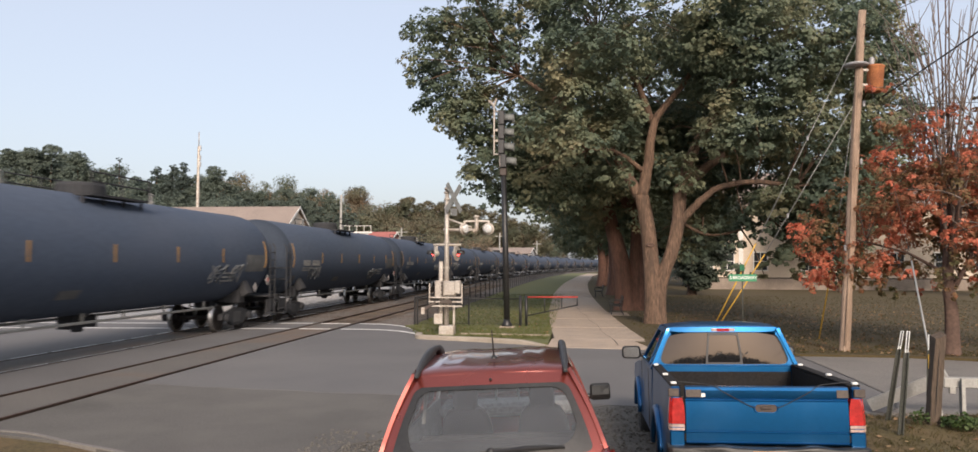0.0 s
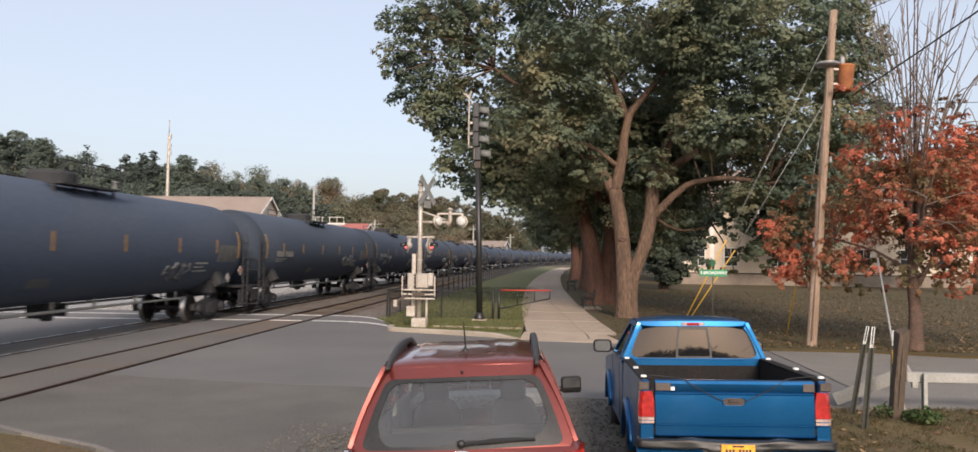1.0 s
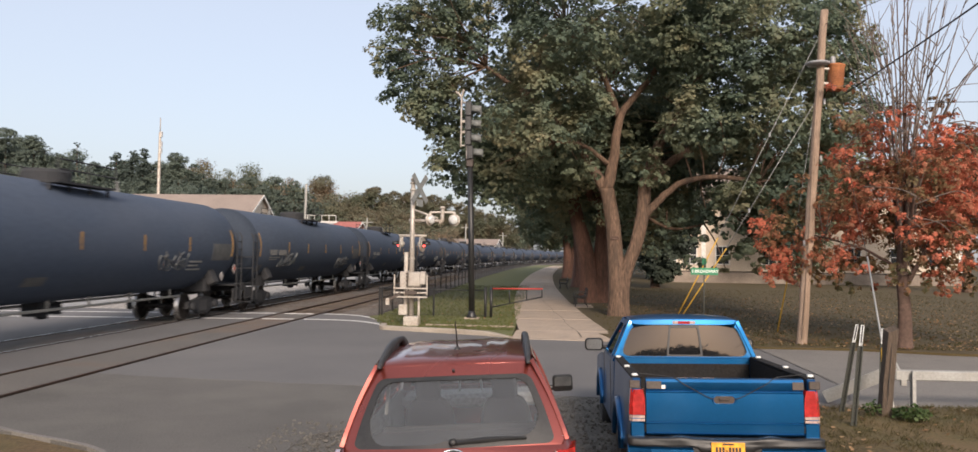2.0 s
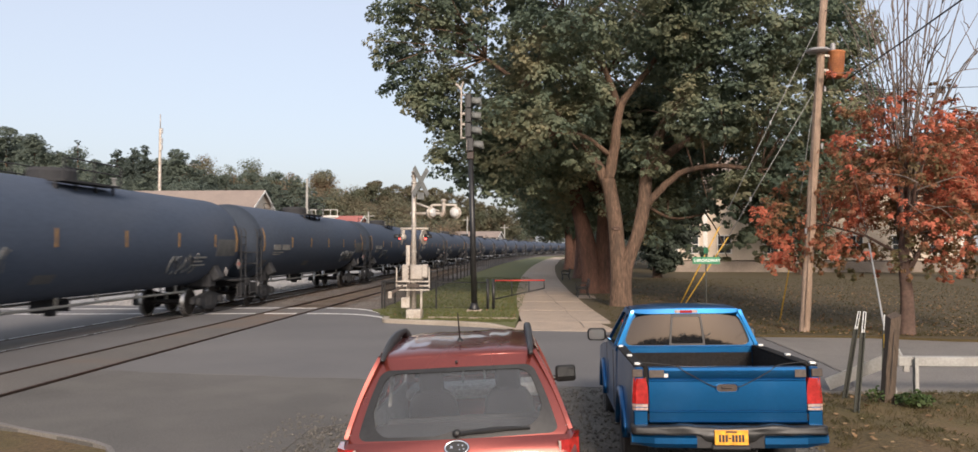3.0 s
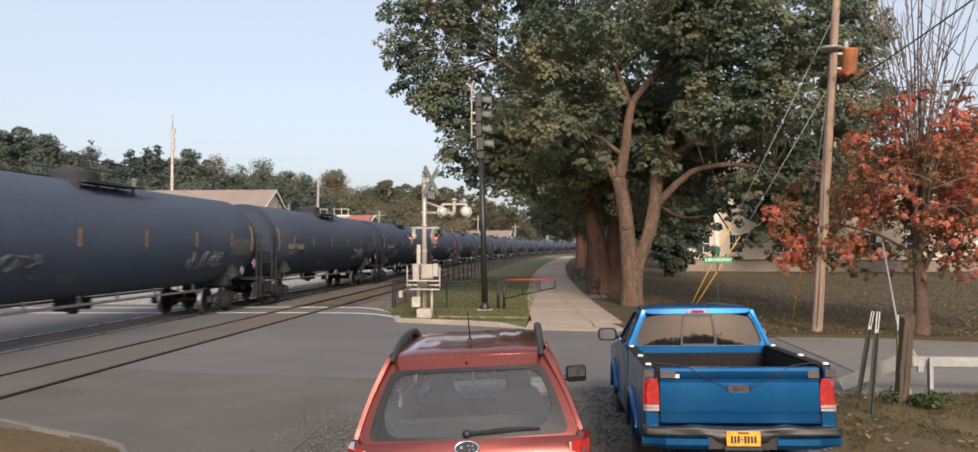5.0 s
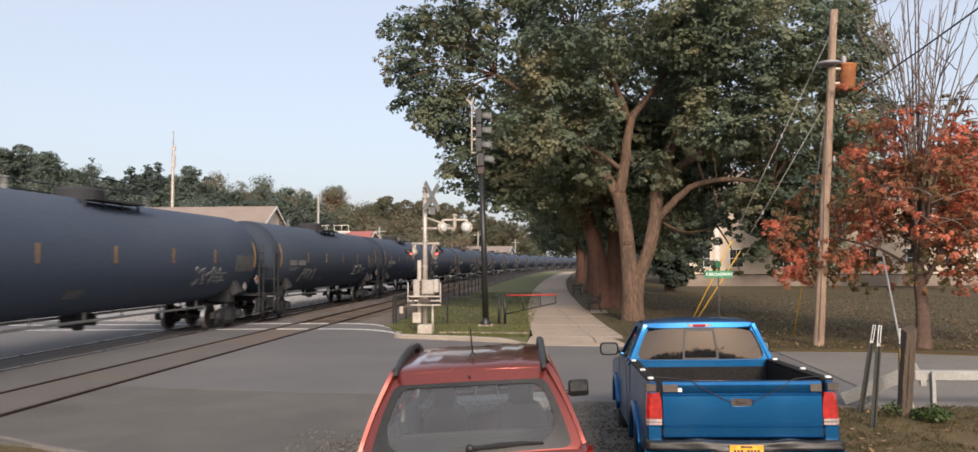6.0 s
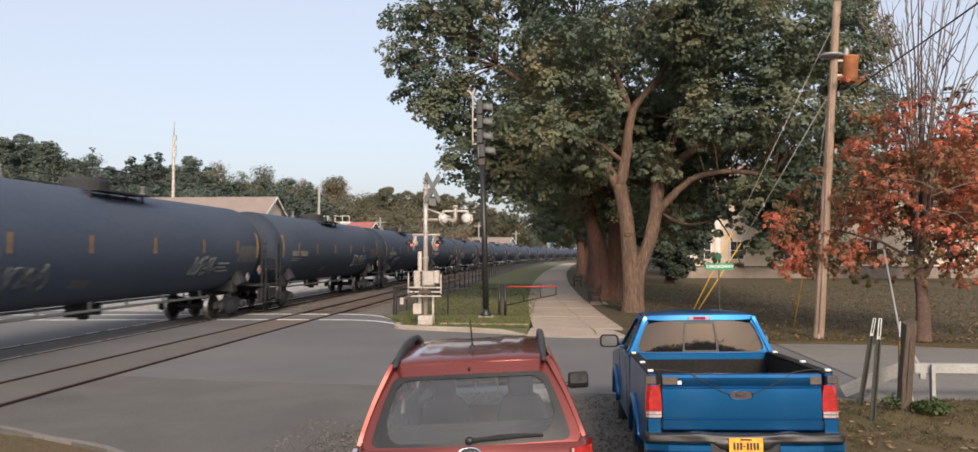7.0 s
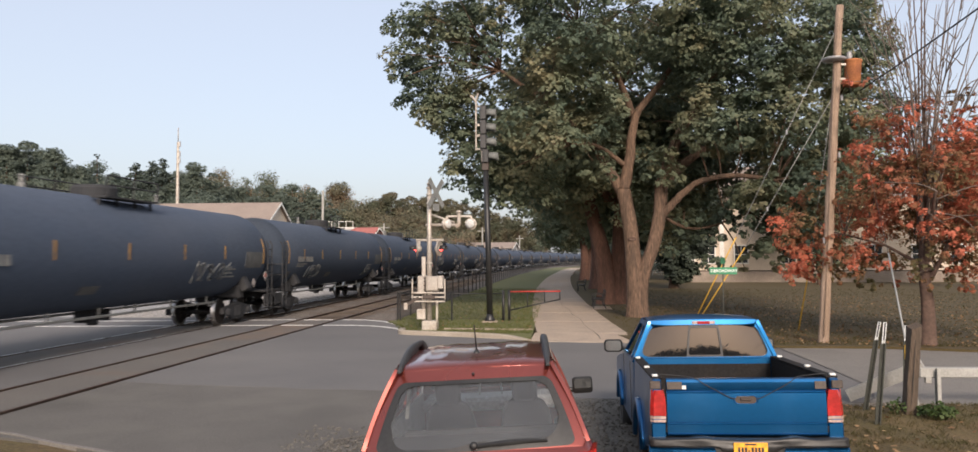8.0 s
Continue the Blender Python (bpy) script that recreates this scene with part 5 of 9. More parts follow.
bm = bmesh.new()
lathe(bm, [(0.02, -0.01), (0.10, 0.0), (0.15, 0.03), (0.17, 0.0), (0.18, -0.06)], 18, "Y", pose(-0.10, -0.27, 3.16, 0, 0, 0) @ Matrix.Diagonal((1.0, -1.0, 0.5, 1)))
part("knot", bm, M["bark_dark"], maple, "dark oval scar on the stem", smooth=True)

# the avenue behind it
AVENUE = [(2.75, 40.5, 0.52), (2.95, 60.0, 0.55), (2.75, 84.0, 0.5), (3.4, 104.0, 0.5), (5.2, 128.0, 0.5)]
for i, (x, y, r) in enumerate(AVENUE):
    stems = [([(0, 0, -0.1), (0.05, 0, 2.2), (-0.1, 0.1, 4.2), (0, 0, 6.0)], r, r * 0.62)]
    low = [((-2.9, -1.0, 4.9), (2.0, 2.2, 1.9)), ((0.5, 1.0, 5.2), (2.4, 2.4, 1.8))]
    if i == 0:
        stems = [([(-0.2, 0, -0.1), (-0.25, 0, 1.2), (-0.5, 0.1, 2.8), (-0.95, 0.1, 4.6), (-1.3, 0, 6.2)], r, r * 0.6), ([(0.3, 0.1, -0.1), (0.35, 0.1, 1.4), (0.42, 0.1, 3.2), (0.6, 0, 6.2)], r, r * 0.62)]
        low = [((-2.5, -1.0, 6.3), (2.1, 2.2, 2.2)), ((-1.2, 1.2, 5.4), (1.8, 1.8, 1.5)), ((2.0, 1.5, 5.2), (2.2, 2.0, 2.0))]
    build_tree(
        "avenue_tree", pose(x, y, 0.03), "old maple with a stout reddish trunk in shade", "tree", trunks=stems,
        limbs=[([(0, 0, 5.0), (1.4, 0.5, 7.5), (2.6, 1.0, 10)], r * 0.5, 0.1), ([(0, 0, 5.2), (-1.5, -0.5, 7.5), (-3.2, -1.0, 9.5)], r * 0.5, 0.1), ([(0, 0, 5.8), (0.2, -1.2, 8.5), (0.4, -2.5, 11)], r * 0.5, 0.1)],
        lobes=[((0, 0, 11.5), (6.0, 6.0, 3.6)), ((-4.0, -1.2, 8.4), (3.0, 3.2, 2.6)), ((4.0, 1.5, 8.6), (3.2, 3.2, 2.8)), ((0.5, -4.0, 7.6), (3.2, 2.4, 2.4)), ((-0.5, 4.2, 7.8), (3.4, 2.6, 2.6)), ((3.4, -3.0, 6.2), (2.2, 2.2, 1.8))] + low,
        bark=M["bark_red"], leaf=M["leaf"], leaf_size=0.22 if i < 2 else 0.32, per_m2=0.42, leaves=22 if i < 2 else 12, seed=30 + i, group="avenue of old maples", branch_to=40, bough=1.2, shape=4)

# shade trees at the back of the lawn
for i, (x, y, h) in enumerate([(23.0, 70.0, 12.0), (33.0, 62.0, 12.0), (15.0, 96.0, 14.0)]):
    build_tree(
        "shade_tree", pose(x, y, 0.6, 0, 0, 70 * i), "leafy dark green tree at the back of the lawn", "tree",
        trunks=[([(0, 0, -0.7), (0, 0.1, h * 0.2), (0.1, 0, h * 0.45)], 0.35, 0.2)], limbs=[([(0.1, 0, h * 0.4), (0.8, 0.4, h * 0.6), (1.0, 0.5, h * 0.8)], 0.2, 0.05)],
        lobes=[((0, 0, h * 0.7), (h * 0.36, h * 0.36, h * 0.28)), ((-h * 0.2, -h * 0.1, h * 0.45), (h * 0.22, h * 0.22, h * 0.18)), ((h * 0.2, h * 0.1, h * 0.48), (h * 0.22, h * 0.22, h * 0.18))],
        bark=M["bark"], leaf=M["leaf"], leaf_size=0.34, per_m2=0.35, leaves=14, seed=60 + i, group="trees at the back of the lawn", branch_to=16, bough=1.2, shape=4)
# tree behind the maple; its dark leaves paint in the canopy's shade
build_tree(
    "shade_tree", pose(8.9, 61.0, 0.3), "dense tree with boughs down to the lawn, shade in its leaf colour", "tree",
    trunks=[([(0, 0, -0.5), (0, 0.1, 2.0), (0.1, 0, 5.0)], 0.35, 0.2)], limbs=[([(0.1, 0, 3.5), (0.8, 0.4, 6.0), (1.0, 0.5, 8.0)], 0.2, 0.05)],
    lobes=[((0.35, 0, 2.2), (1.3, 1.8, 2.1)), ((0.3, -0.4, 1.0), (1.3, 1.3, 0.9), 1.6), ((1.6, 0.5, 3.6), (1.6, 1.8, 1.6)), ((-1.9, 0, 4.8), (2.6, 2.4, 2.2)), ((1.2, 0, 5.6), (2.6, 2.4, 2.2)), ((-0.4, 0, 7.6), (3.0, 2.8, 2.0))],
    bark=M["bark"], leaf=M["leaf_in_shade"], leaf_size=0.24, per_m2=0.9, leaves=24, seed=70, group="trees at the back of the lawn", branch_to=16, bough=1.0, shape=4)


# the red maple by the side street, its top half bare
def build_red_maple():
    up = []
    rng = random.Random(5)
    for k in range(24):
        a = rng.uniform(0, 6.3)
        lean = rng.uniform(0.15, 1.15) if k > 2 else 0.12
        h = rng.uniform(9.0, 12.0) - lean * 1.4
        c, q = math.cos(a) * lean, math.sin(a) * lean
        up.append(([(0.1 * c, 0.1 * q, 2.6), (0.45 * c, 0.45 * q, 4.6), (1.3 * c, 1.3 * q, 7.0), (2.5 * c, 2.5 * q, h)], 0.045 if k > 2 else 0.06, 0.008))
    for k in range(130):
        src, r0, r1 = up[rng.randrange(24)]
        t = rng.uniform(0.3, 0.95)
        line = smooth_line(src, 6)
        p = line[int(t * (len(line) - 1))]
        d = Vector((rng.uniform(-1, 1), rng.uniform(-1, 1), rng.uniform(0.9, 2.0))).normalized() * rng.uniform(0.7, 1.9)
        up.append(([tuple(p), tuple(p + d * 0.5 + Vector((rng.uniform(-0.08, 0.08), 0, 0))), tuple(p + d + Vector((0, 0, 0.2)))], 0.018, 0.005))
    sides = [([(0, 0, 2.1), (-0.9, 0.4, 2.7), (-2.2, 0.8, 3.1)], 0.055, 0.02), ([(0, 0, 1.7), (0.35, -0.1, 2.3), (0.9, 0.1, 3.4)], 0.1, 0.03), ([(0, 0, 2.2), (-0.3, -0.9, 3.2), (-0.5, -1.8, 4.0)], 0.09, 0.03), ([(0, 0, 2.2), (0.4, 0.9, 3.4), (0.6, 1.8, 4.4)], 0.09, 0.03)]
    build_tree(
        "red_maple", pose(9.85, 21.7, 0.05), "red and rust autumn maple with a bare twiggy top", "tree",
        trunks=[([(0, 0, -0.1), (0.02, 0, 1.0), (-0.05, 0, 2.0), (0, 0, 3.0)], 0.17, 0.12)], limbs=up + sides,
        lobes=[((0.5, 0.5, 4.0), (2.4, 2.2, 1.4)), ((-2.1, 1.6, 3.3), (1.5, 0.9, 1.0)), ((-1.6, 0.8, 4.3), (1.3, 1.0, 0.8)), ((0.4, 0.8, 3.0), (1.6, 1.2, 0.8)), ((-3.0, 1.4, 3.0), (0.9, 0.8, 0.7)), ((-2.2, 1.2, 2.0), (0.9, 0.7, 0.5)), ((0.9, 0.6, 2.3), (1.0, 0.8, 0.5)), ((2.0, 0.4, 2.4), (1.0, 0.8, 0.6)), ((3.2, 0.3, 2.0), (1.0, 0.8, 0.6)), ((-0.8, 0.8, 2.4), (0.8, 0.7, 0.4)), ((0.0, -1.3, 3.6), (1.3, 0.6, 0.9)), ((0.2, -1.2, 4.8), (1.2, 0.6, 0.7)), ((1.5, -1.2, 3.3), (1.1, 0.6, 0.8)), ((1.4, -1.0, 5.4), (1.1, 0.6, 0.6), 0.8), ((-1.2, -0.9, 3.9), (1.0, 0.6, 0.8)), ((0.6, 1.2, 4.2), (1.5, 1.2, 1.0)), ((0.6, 0, 5.9), (2.0, 1.6, 0.7)), ((3.6, 0.2, 4.3), (1.6, 1.6, 1.4)), ((3.2, 0, 2.7), (1.2, 1.2, 0.7)), ((2.2, 0, 3.4), (1.5, 1.5, 1.0)), ((-0.6, 0.6, 5.1), (1.5, 1.2, 0.8)), ((1.9, 0.3, 5.0), (1.6, 1.4, 0.8)), ((0.5, -1.2, 2.7), (1.4, 1.0, 0.6)), ((-2.7, 1.6, 2.4), (0.8, 0.6, 0.6)), ((-1.2, 0.9, 2.3), (0.9, 0.7, 0.4)), ((-2.6, 1.2, 2.2), (0.7, 0.6, 0.5)), ((-1.6, 1.0, 1.95), (0.8, 0.6, 0.4)), ((-0.2, 0.2, 2.1), (0.6, 0.5, 0.35)), ((1.5, 0.6, 2.0), (0.7, 0.6, 0.45)), ((0.5, -0.5, 1.65), (0.3, 0.3, 0.25)), ((2.3, 0.5, 1.8), (0.7, 0.6, 0.5)), ((-1.3, 0.3, 6.3), (0.7, 0.6, 0.4), 0.8), ((-1.5, 0.3, 7.2), (0.4, 0.4, 0.25), 0.8), ((1.2, 0.3, 6.6), (0.6, 0.6, 0.4), 0.6), ((0.1, 0.3, 6.7), (0.5, 0.5, 0.4), 0.7), ((3.0, 0.3, 6.6), (0.8, 0.6, 0.6), 0.7), ((-2.9, 1.2, 1.75), (0.6, 0.5, 0.45)), ((-1.0, 0.9, 1.8), (0.7, 0.5, 0.4)), ((2.9, 0.4, 1.5), (0.8, 0.6, 0.5)), ((0.9, -0.4, 1.75), (0.5, 0.4, 0.4)), ((-0.4, -0.8, 1.9), (0.6, 0.4, 0.4)), ((-1.9, 0.2, 2.9), (0.8, 0.6, 0.7)), ((-1.4, 0.0, 2.3), (0.7, 0.5, 0.5)), ((-2.4, 0.3, 2.2), (0.6, 0.5, 0.5))],
        bark=M["bark_dark"], leaf=M["leaf_red"], leaf_size=0.078, per_m2=1.95, leaves=20, seed=81, bough=0.42, puff=1.5, shape=7, branch_to=90, twig_r=0.022, twig=M["bark_grey"])


build_red_maple()


def woods(name, spots, leaf, leaf_size, label, seed, dense=0.13, leaves=30):
    """Far woods as one body: each tree a handful of leafy boughs that narrow towards an uneven top."""
    rng = np.random.default_rng(seed)
    lobes = []
    for x, y, h, w in spots:
        z = land(x, y)
        slim = rng.uniform(0.55, 1.15)
        h *= rng.uniform(0.78, 1.1)
        for k in range(int(rng.integers(8, 13))):
            t = rng.uniform(0.0, 1.0)
            a, q = rng.uniform(0, 6.3), rng.uniform(0.05, 0.42) * w * slim * (1.15 - t)
            lobes.append(((x + q * math.cos(a), y + q * math.sin(a), z + h * (0.12 + 0.80 * t)), (w * slim * rng.uniform(0.18, 0.31), w * slim * rng.uniform(0.18, 0.31), h * rng.uniform(0.08, 0.15))))
    p, e = boughs(rng, lobes, dense, leaf_size * 3.4, leaves)
    ob = new(name, leaf_mesh(name, p, leaf_size, rng, leaf, shape=4, facing=e))
    return tagged(ob, label, "woods", kind="stuff")


def spread(seed, n, x0, x1, y0, y1, h0, h1, w0, w1):
    r = random.Random(seed)
    spots = [(r.uniform(x0, x1), r.uniform(y0, y1), r.uniform(h0, h1), r.uniform(w0, w1)) for _ in range(n)]
    return [q for q in spots if q[1] < 0 or abs(q[0] + 11.4 - shift(q[1])) > 12]


woods("far_woods", spread(1, 52, -205, -118, 165, 215, 12, 17, 10, 16) + spread(7, 40, -122, -80, 165, 205, 10, 14, 9, 13) + spread(8, 26, -80, -58, 165, 200, 10, 13, 8, 12) + spread(12, 20, -210, -150, 120, 165, 8, 12, 11, 16), M["leaf_far"], 0.5, "wooded hillside beyond the railway, haze in its grey-green leaf colour", 3)
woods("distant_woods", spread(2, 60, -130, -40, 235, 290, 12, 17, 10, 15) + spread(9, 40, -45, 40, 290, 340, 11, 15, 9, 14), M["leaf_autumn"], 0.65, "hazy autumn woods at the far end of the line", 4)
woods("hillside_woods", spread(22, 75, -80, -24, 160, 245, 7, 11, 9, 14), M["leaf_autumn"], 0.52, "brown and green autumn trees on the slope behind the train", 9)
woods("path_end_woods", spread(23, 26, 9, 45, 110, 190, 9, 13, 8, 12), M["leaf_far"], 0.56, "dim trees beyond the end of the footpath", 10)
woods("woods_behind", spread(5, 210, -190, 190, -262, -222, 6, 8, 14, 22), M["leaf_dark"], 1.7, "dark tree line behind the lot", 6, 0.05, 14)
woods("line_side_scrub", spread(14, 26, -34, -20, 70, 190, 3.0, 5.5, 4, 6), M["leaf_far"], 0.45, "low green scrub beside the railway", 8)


# single trees along the skyline: x, y, height of the top over the crossing, width, kind (0 broad, 1 dense pine, 2 thin pine, 3 autumn)
SKYLINE = [
    (-148.1, 185, 32.6, 11.2, 0), (-137.8, 180, 31.9, 8.7, 0), (-135.8, 185, 33.4, 10.2, 0), (-123.8, 178, 30.5, 11.0, 0), (-120.3, 182, 26.8, 6.9, 0), (-120.3, 190, 30.7, 3.9, 2),
    (-112.7, 185, 24.9, 7.3, 0), (-108.4, 188, 27.6, 7.0, 1), (-105.2, 190, 28.3, 7.1, 1), (-100.2, 186, 28.5, 5.4, 1), (-94.7, 184, 24.9, 6.9, 0), (-88.3, 180, 26.8, 8.8, 0),
    (-85.3, 182, 24.2, 5.5, 0), (-83.9, 188, 21.4, 7.0, 0), (-78.8, 186, 21.0, 6.9, 0), (-70.0, 180, 20.8, 8.1, 0), (-66.2, 186, 21.5, 6.5, 0), (-60.6, 184, 20.2, 6.1, 0),
    (-57.9, 190, 17.0, 5.7, 0), (-71.1, 250, 19.4, 7.1, 0), (-68.3, 262, 21.7, 7.4, 3), (-64.4, 268, 23.9, 8.0, 3), (-59.5, 270, 26.7, 9.8, 3), (-51.5, 266, 25.0, 9.6, 3),
    (-45.2, 268, 25.5, 10.6, 3), (-37.2, 262, 23.5, 9.4, 3), (-29.9, 270, 21.8, 9.7, 3), (-21.7, 268, 19.0, 9.6, 3), (-14.0, 262, 16.5, 8.5, 3),
    (-147.5, 196, 33.1, 8.5, 0), (-141.0, 197, 33.2, 8.5, 0), (-131.5, 194, 30.4, 7.7, 0), (-127.1, 196, 27.6, 6.7, 0), (-121.4, 195, 25.1, 6.7, 0), (-117.1, 197, 25.3, 6.7, 0),
    (-111.9, 198, 27.0, 6.7, 0), (-103.6, 196, 25.7, 6.6, 0), (-97.9, 195, 25.9, 6.6, 0), (-89.8, 196, 23.2, 6.6, 0), (-86.1, 198, 21.4, 6.7, 0), (-79.6, 196, 21.2, 6.6, 0),
    (-72.8, 195, 20.7, 6.5, 0), (-67.3, 196, 20.7, 5.9, 0), (-62.7, 198, 18.7, 5.6, 0), (-72.2, 245, 18.7, 6.1, 3), (-75.8, 278, 21.3, 7.8, 3), (-69.1, 276, 22.5, 7.8, 3),
    (-64.5, 280, 25.6, 8.3, 3), (-57.3, 278, 24.9, 9.2, 3), (-50.4, 280, 25.0, 9.2, 3), (-42.8, 276, 24.2, 10.0, 3), (-35.4, 280, 23.5, 10.1, 3), (-26.7, 278, 21.0, 10.0, 3),
    (-18.6, 276, 18.2, 9.9, 3), (-11.0, 272, 16.1, 9.7, 3),
]


def build_hill_tree(x, y, top, w, kind, seed):
    rng = np.random.default_rng(seed)
    pr = random.Random(seed)
    z = land(x, y)
    h = top - z
    pine = kind in (1, 2)
    tree = thing("hill_tree", pose(x, y, z), "dark pine with tiered boughs on the wooded hill" if pine else "broad rust and green tree on the far slope" if kind == 3 else "broad tree on the wooded hill, haze in its grey-green colour", "tree", "trees along the skyline")
    bm = bmesh.new()
    tube(bm, [(0, 0, -0.3), (pr.uniform(-0.3, 0.3), 0, h * 0.55), (0, 0, h * 0.93)], [0.35, 0.22, 0.05], 8)
    part("trunk", bm, M["bark"], tree)
    lobes = []
    if pine:
        for k in range(11 if kind == 1 else 7):
            t = (k + 0.5) / (11 if kind == 1 else 7)
            r = w * (0.5 if kind == 1 else 0.42) * (1.05 - t) ** 0.7
            for j in range(3 if kind == 1 else 2):
                a = pr.uniform(0, 6.3)
                lobes.append(((0.55 * r * math.cos(a), 0.55 * r * math.sin(a), h * (0.3 + 0.68 * t)), (0.62 * r + 0.2, 0.62 * r + 0.2, h * 0.035 + 0.15)))
    else:
        lobes.append(((0, 0, h * 0.6), (w * 0.36, w * 0.36, h * 0.28)))
        for k in range(9):
            t = pr.uniform(0.0, 1.0) if k else 1.0
            a, q = pr.uniform(0, 6.3), 0.30 * w * math.sqrt(max(0.05, 1 - (1.6 * t - 0.7) ** 2)) * (k > 0)
            u = w * pr.uniform(0.15, 0.24)
            lobes.append(((q * math.cos(a), q * math.sin(a), h * 0.22 + (h * 0.76 - 0.8 * u) * t), (u, u, u * 0.8)))
    p, e = sprays(rng, lobes, 0.36 if not pine else 0.5, 1.2, 13)
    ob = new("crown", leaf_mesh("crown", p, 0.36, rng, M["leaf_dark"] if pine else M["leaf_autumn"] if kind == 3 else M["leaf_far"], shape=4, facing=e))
    ob.parent = tree


for i, row in enumerate(SKYLINE):
    build_hill_tree(*row, 100 + i)
# ---------------------------------------------------------------- vehicles
def thicken(ob, t, offset=-1.0, rim=True):
    m = ob.modifiers.new("thickness", "SOLIDIFY")
    m.thickness, m.offset, m.use_rim = t, offset, rim
    if rim:
        e = ob.modifiers.new("crisp_rims", "EDGE_SPLIT")
        e.split_angle = radians(40)
    return ob


def round_loop(s0, s1, t0, t1, r, n=5, rt=None):
    """A rectangle with rounded corners, in the two surface coordinates."""
    rt = rt or r
    out = []
    for cs, ct, a0 in ((s1 - r, t0 + rt, -90), (s1 - r, t1 - rt, 0), (s0 + r, t1 - rt, 90), (s0 + r, t0 + rt, 180)):
        for k in range(n):
            a = radians(a0 + 90 * k / (n - 1))
            out.append((cs + r * math.cos(a), ct + rt * math.sin(a)))
    # points along the straight sides, so that the loop follows a curved surface
    full = []
    for k, p in enumerate(out):
        full.append(p)
        if k % n == n - 1:
            q = out[(k + 1) % len(out)]
            full += [(p[0] + (q[0] - p[0]) * j / 6, p[1] + (q[1] - p[1]) * j / 6) for j in range(1, 6)]
    return full


def ring_patch(bm, f, outer, inner):
    a = [bm.verts.new(f(*p)) for p in outer]
    b = [bm.verts.new(f(*p)) for p in inner]
    n = len(a)
    for k in range(n):
        bm.faces.new((a[k], a[(k + 1) % n], b[(k + 1) % n], b[k]))


def fill_patch(bm, f, loop, rings=3):
    """Fills a loop on a curved surface with rings that shrink to its middle."""
    cs, ct = sum(p[0] for p in loop) / len(loop), sum(p[1] for p in loop) / len(loop)
    last = [bm.verts.new(f(*p)) for p in loop]
    n = len(loop)
    for r in range(1, rings):
        q = 1 - r / rings
        cur = [bm.verts.new(f(cs + (p[0] - cs) * q, ct + (p[1] - ct) * q)) for p in loop]
        for k in range(n):
            bm.faces.new((last[k], last[(k + 1) % n], cur[(k + 1) % n], cur[k]))
        last = cur
    c = bm.verts.new(f(cs, ct))
    for k in range(n):
        bm.faces.new((last[k], last[(k + 1) % n], c))


def pane(name, f, loop, mat, parent, label="", t=0.004):
    bm = bmesh.new()
    fill_patch(bm, f, loop)
    ob = thicken(part(name, bm, mat, parent, label, smooth=True), t, rim=False)
    ob.visible_shadow = False
    return ob


def road_wheel(parent, at, r=0.35, w=0.22):
    hub = new("wheel")
    hub.empty_display_size = 0.2
    hub.parent, hub.matrix_basis = parent, at
    bm = bmesh.new()
    lathe(bm, [(r * 0.62, -w / 2), (r * 0.9, -w / 2), (r * 0.98, -w / 2 + 0.03), (r, -w / 4), (r, w / 4), (r * 0.98, w / 2 - 0.03), (r * 0.9, w / 2), (r * 0.62, w / 2)], 32, "X")
    part("tyre", bm, M["rubber"], hub, smooth=True)
    bm = bmesh.new()
    lathe(bm, [(0.03, 0.03), (0.07, 0.045), (r * 0.3, 0.02), (r * 0.55, w / 2 - 0.01), (r * 0.63, w / 2 + 0.002), (r * 0.64, w / 2 - 0.02), (r * 0.6, -w / 2)], 20, "X")
    part("rim", bm, M["zinc"], hub)
    return hub


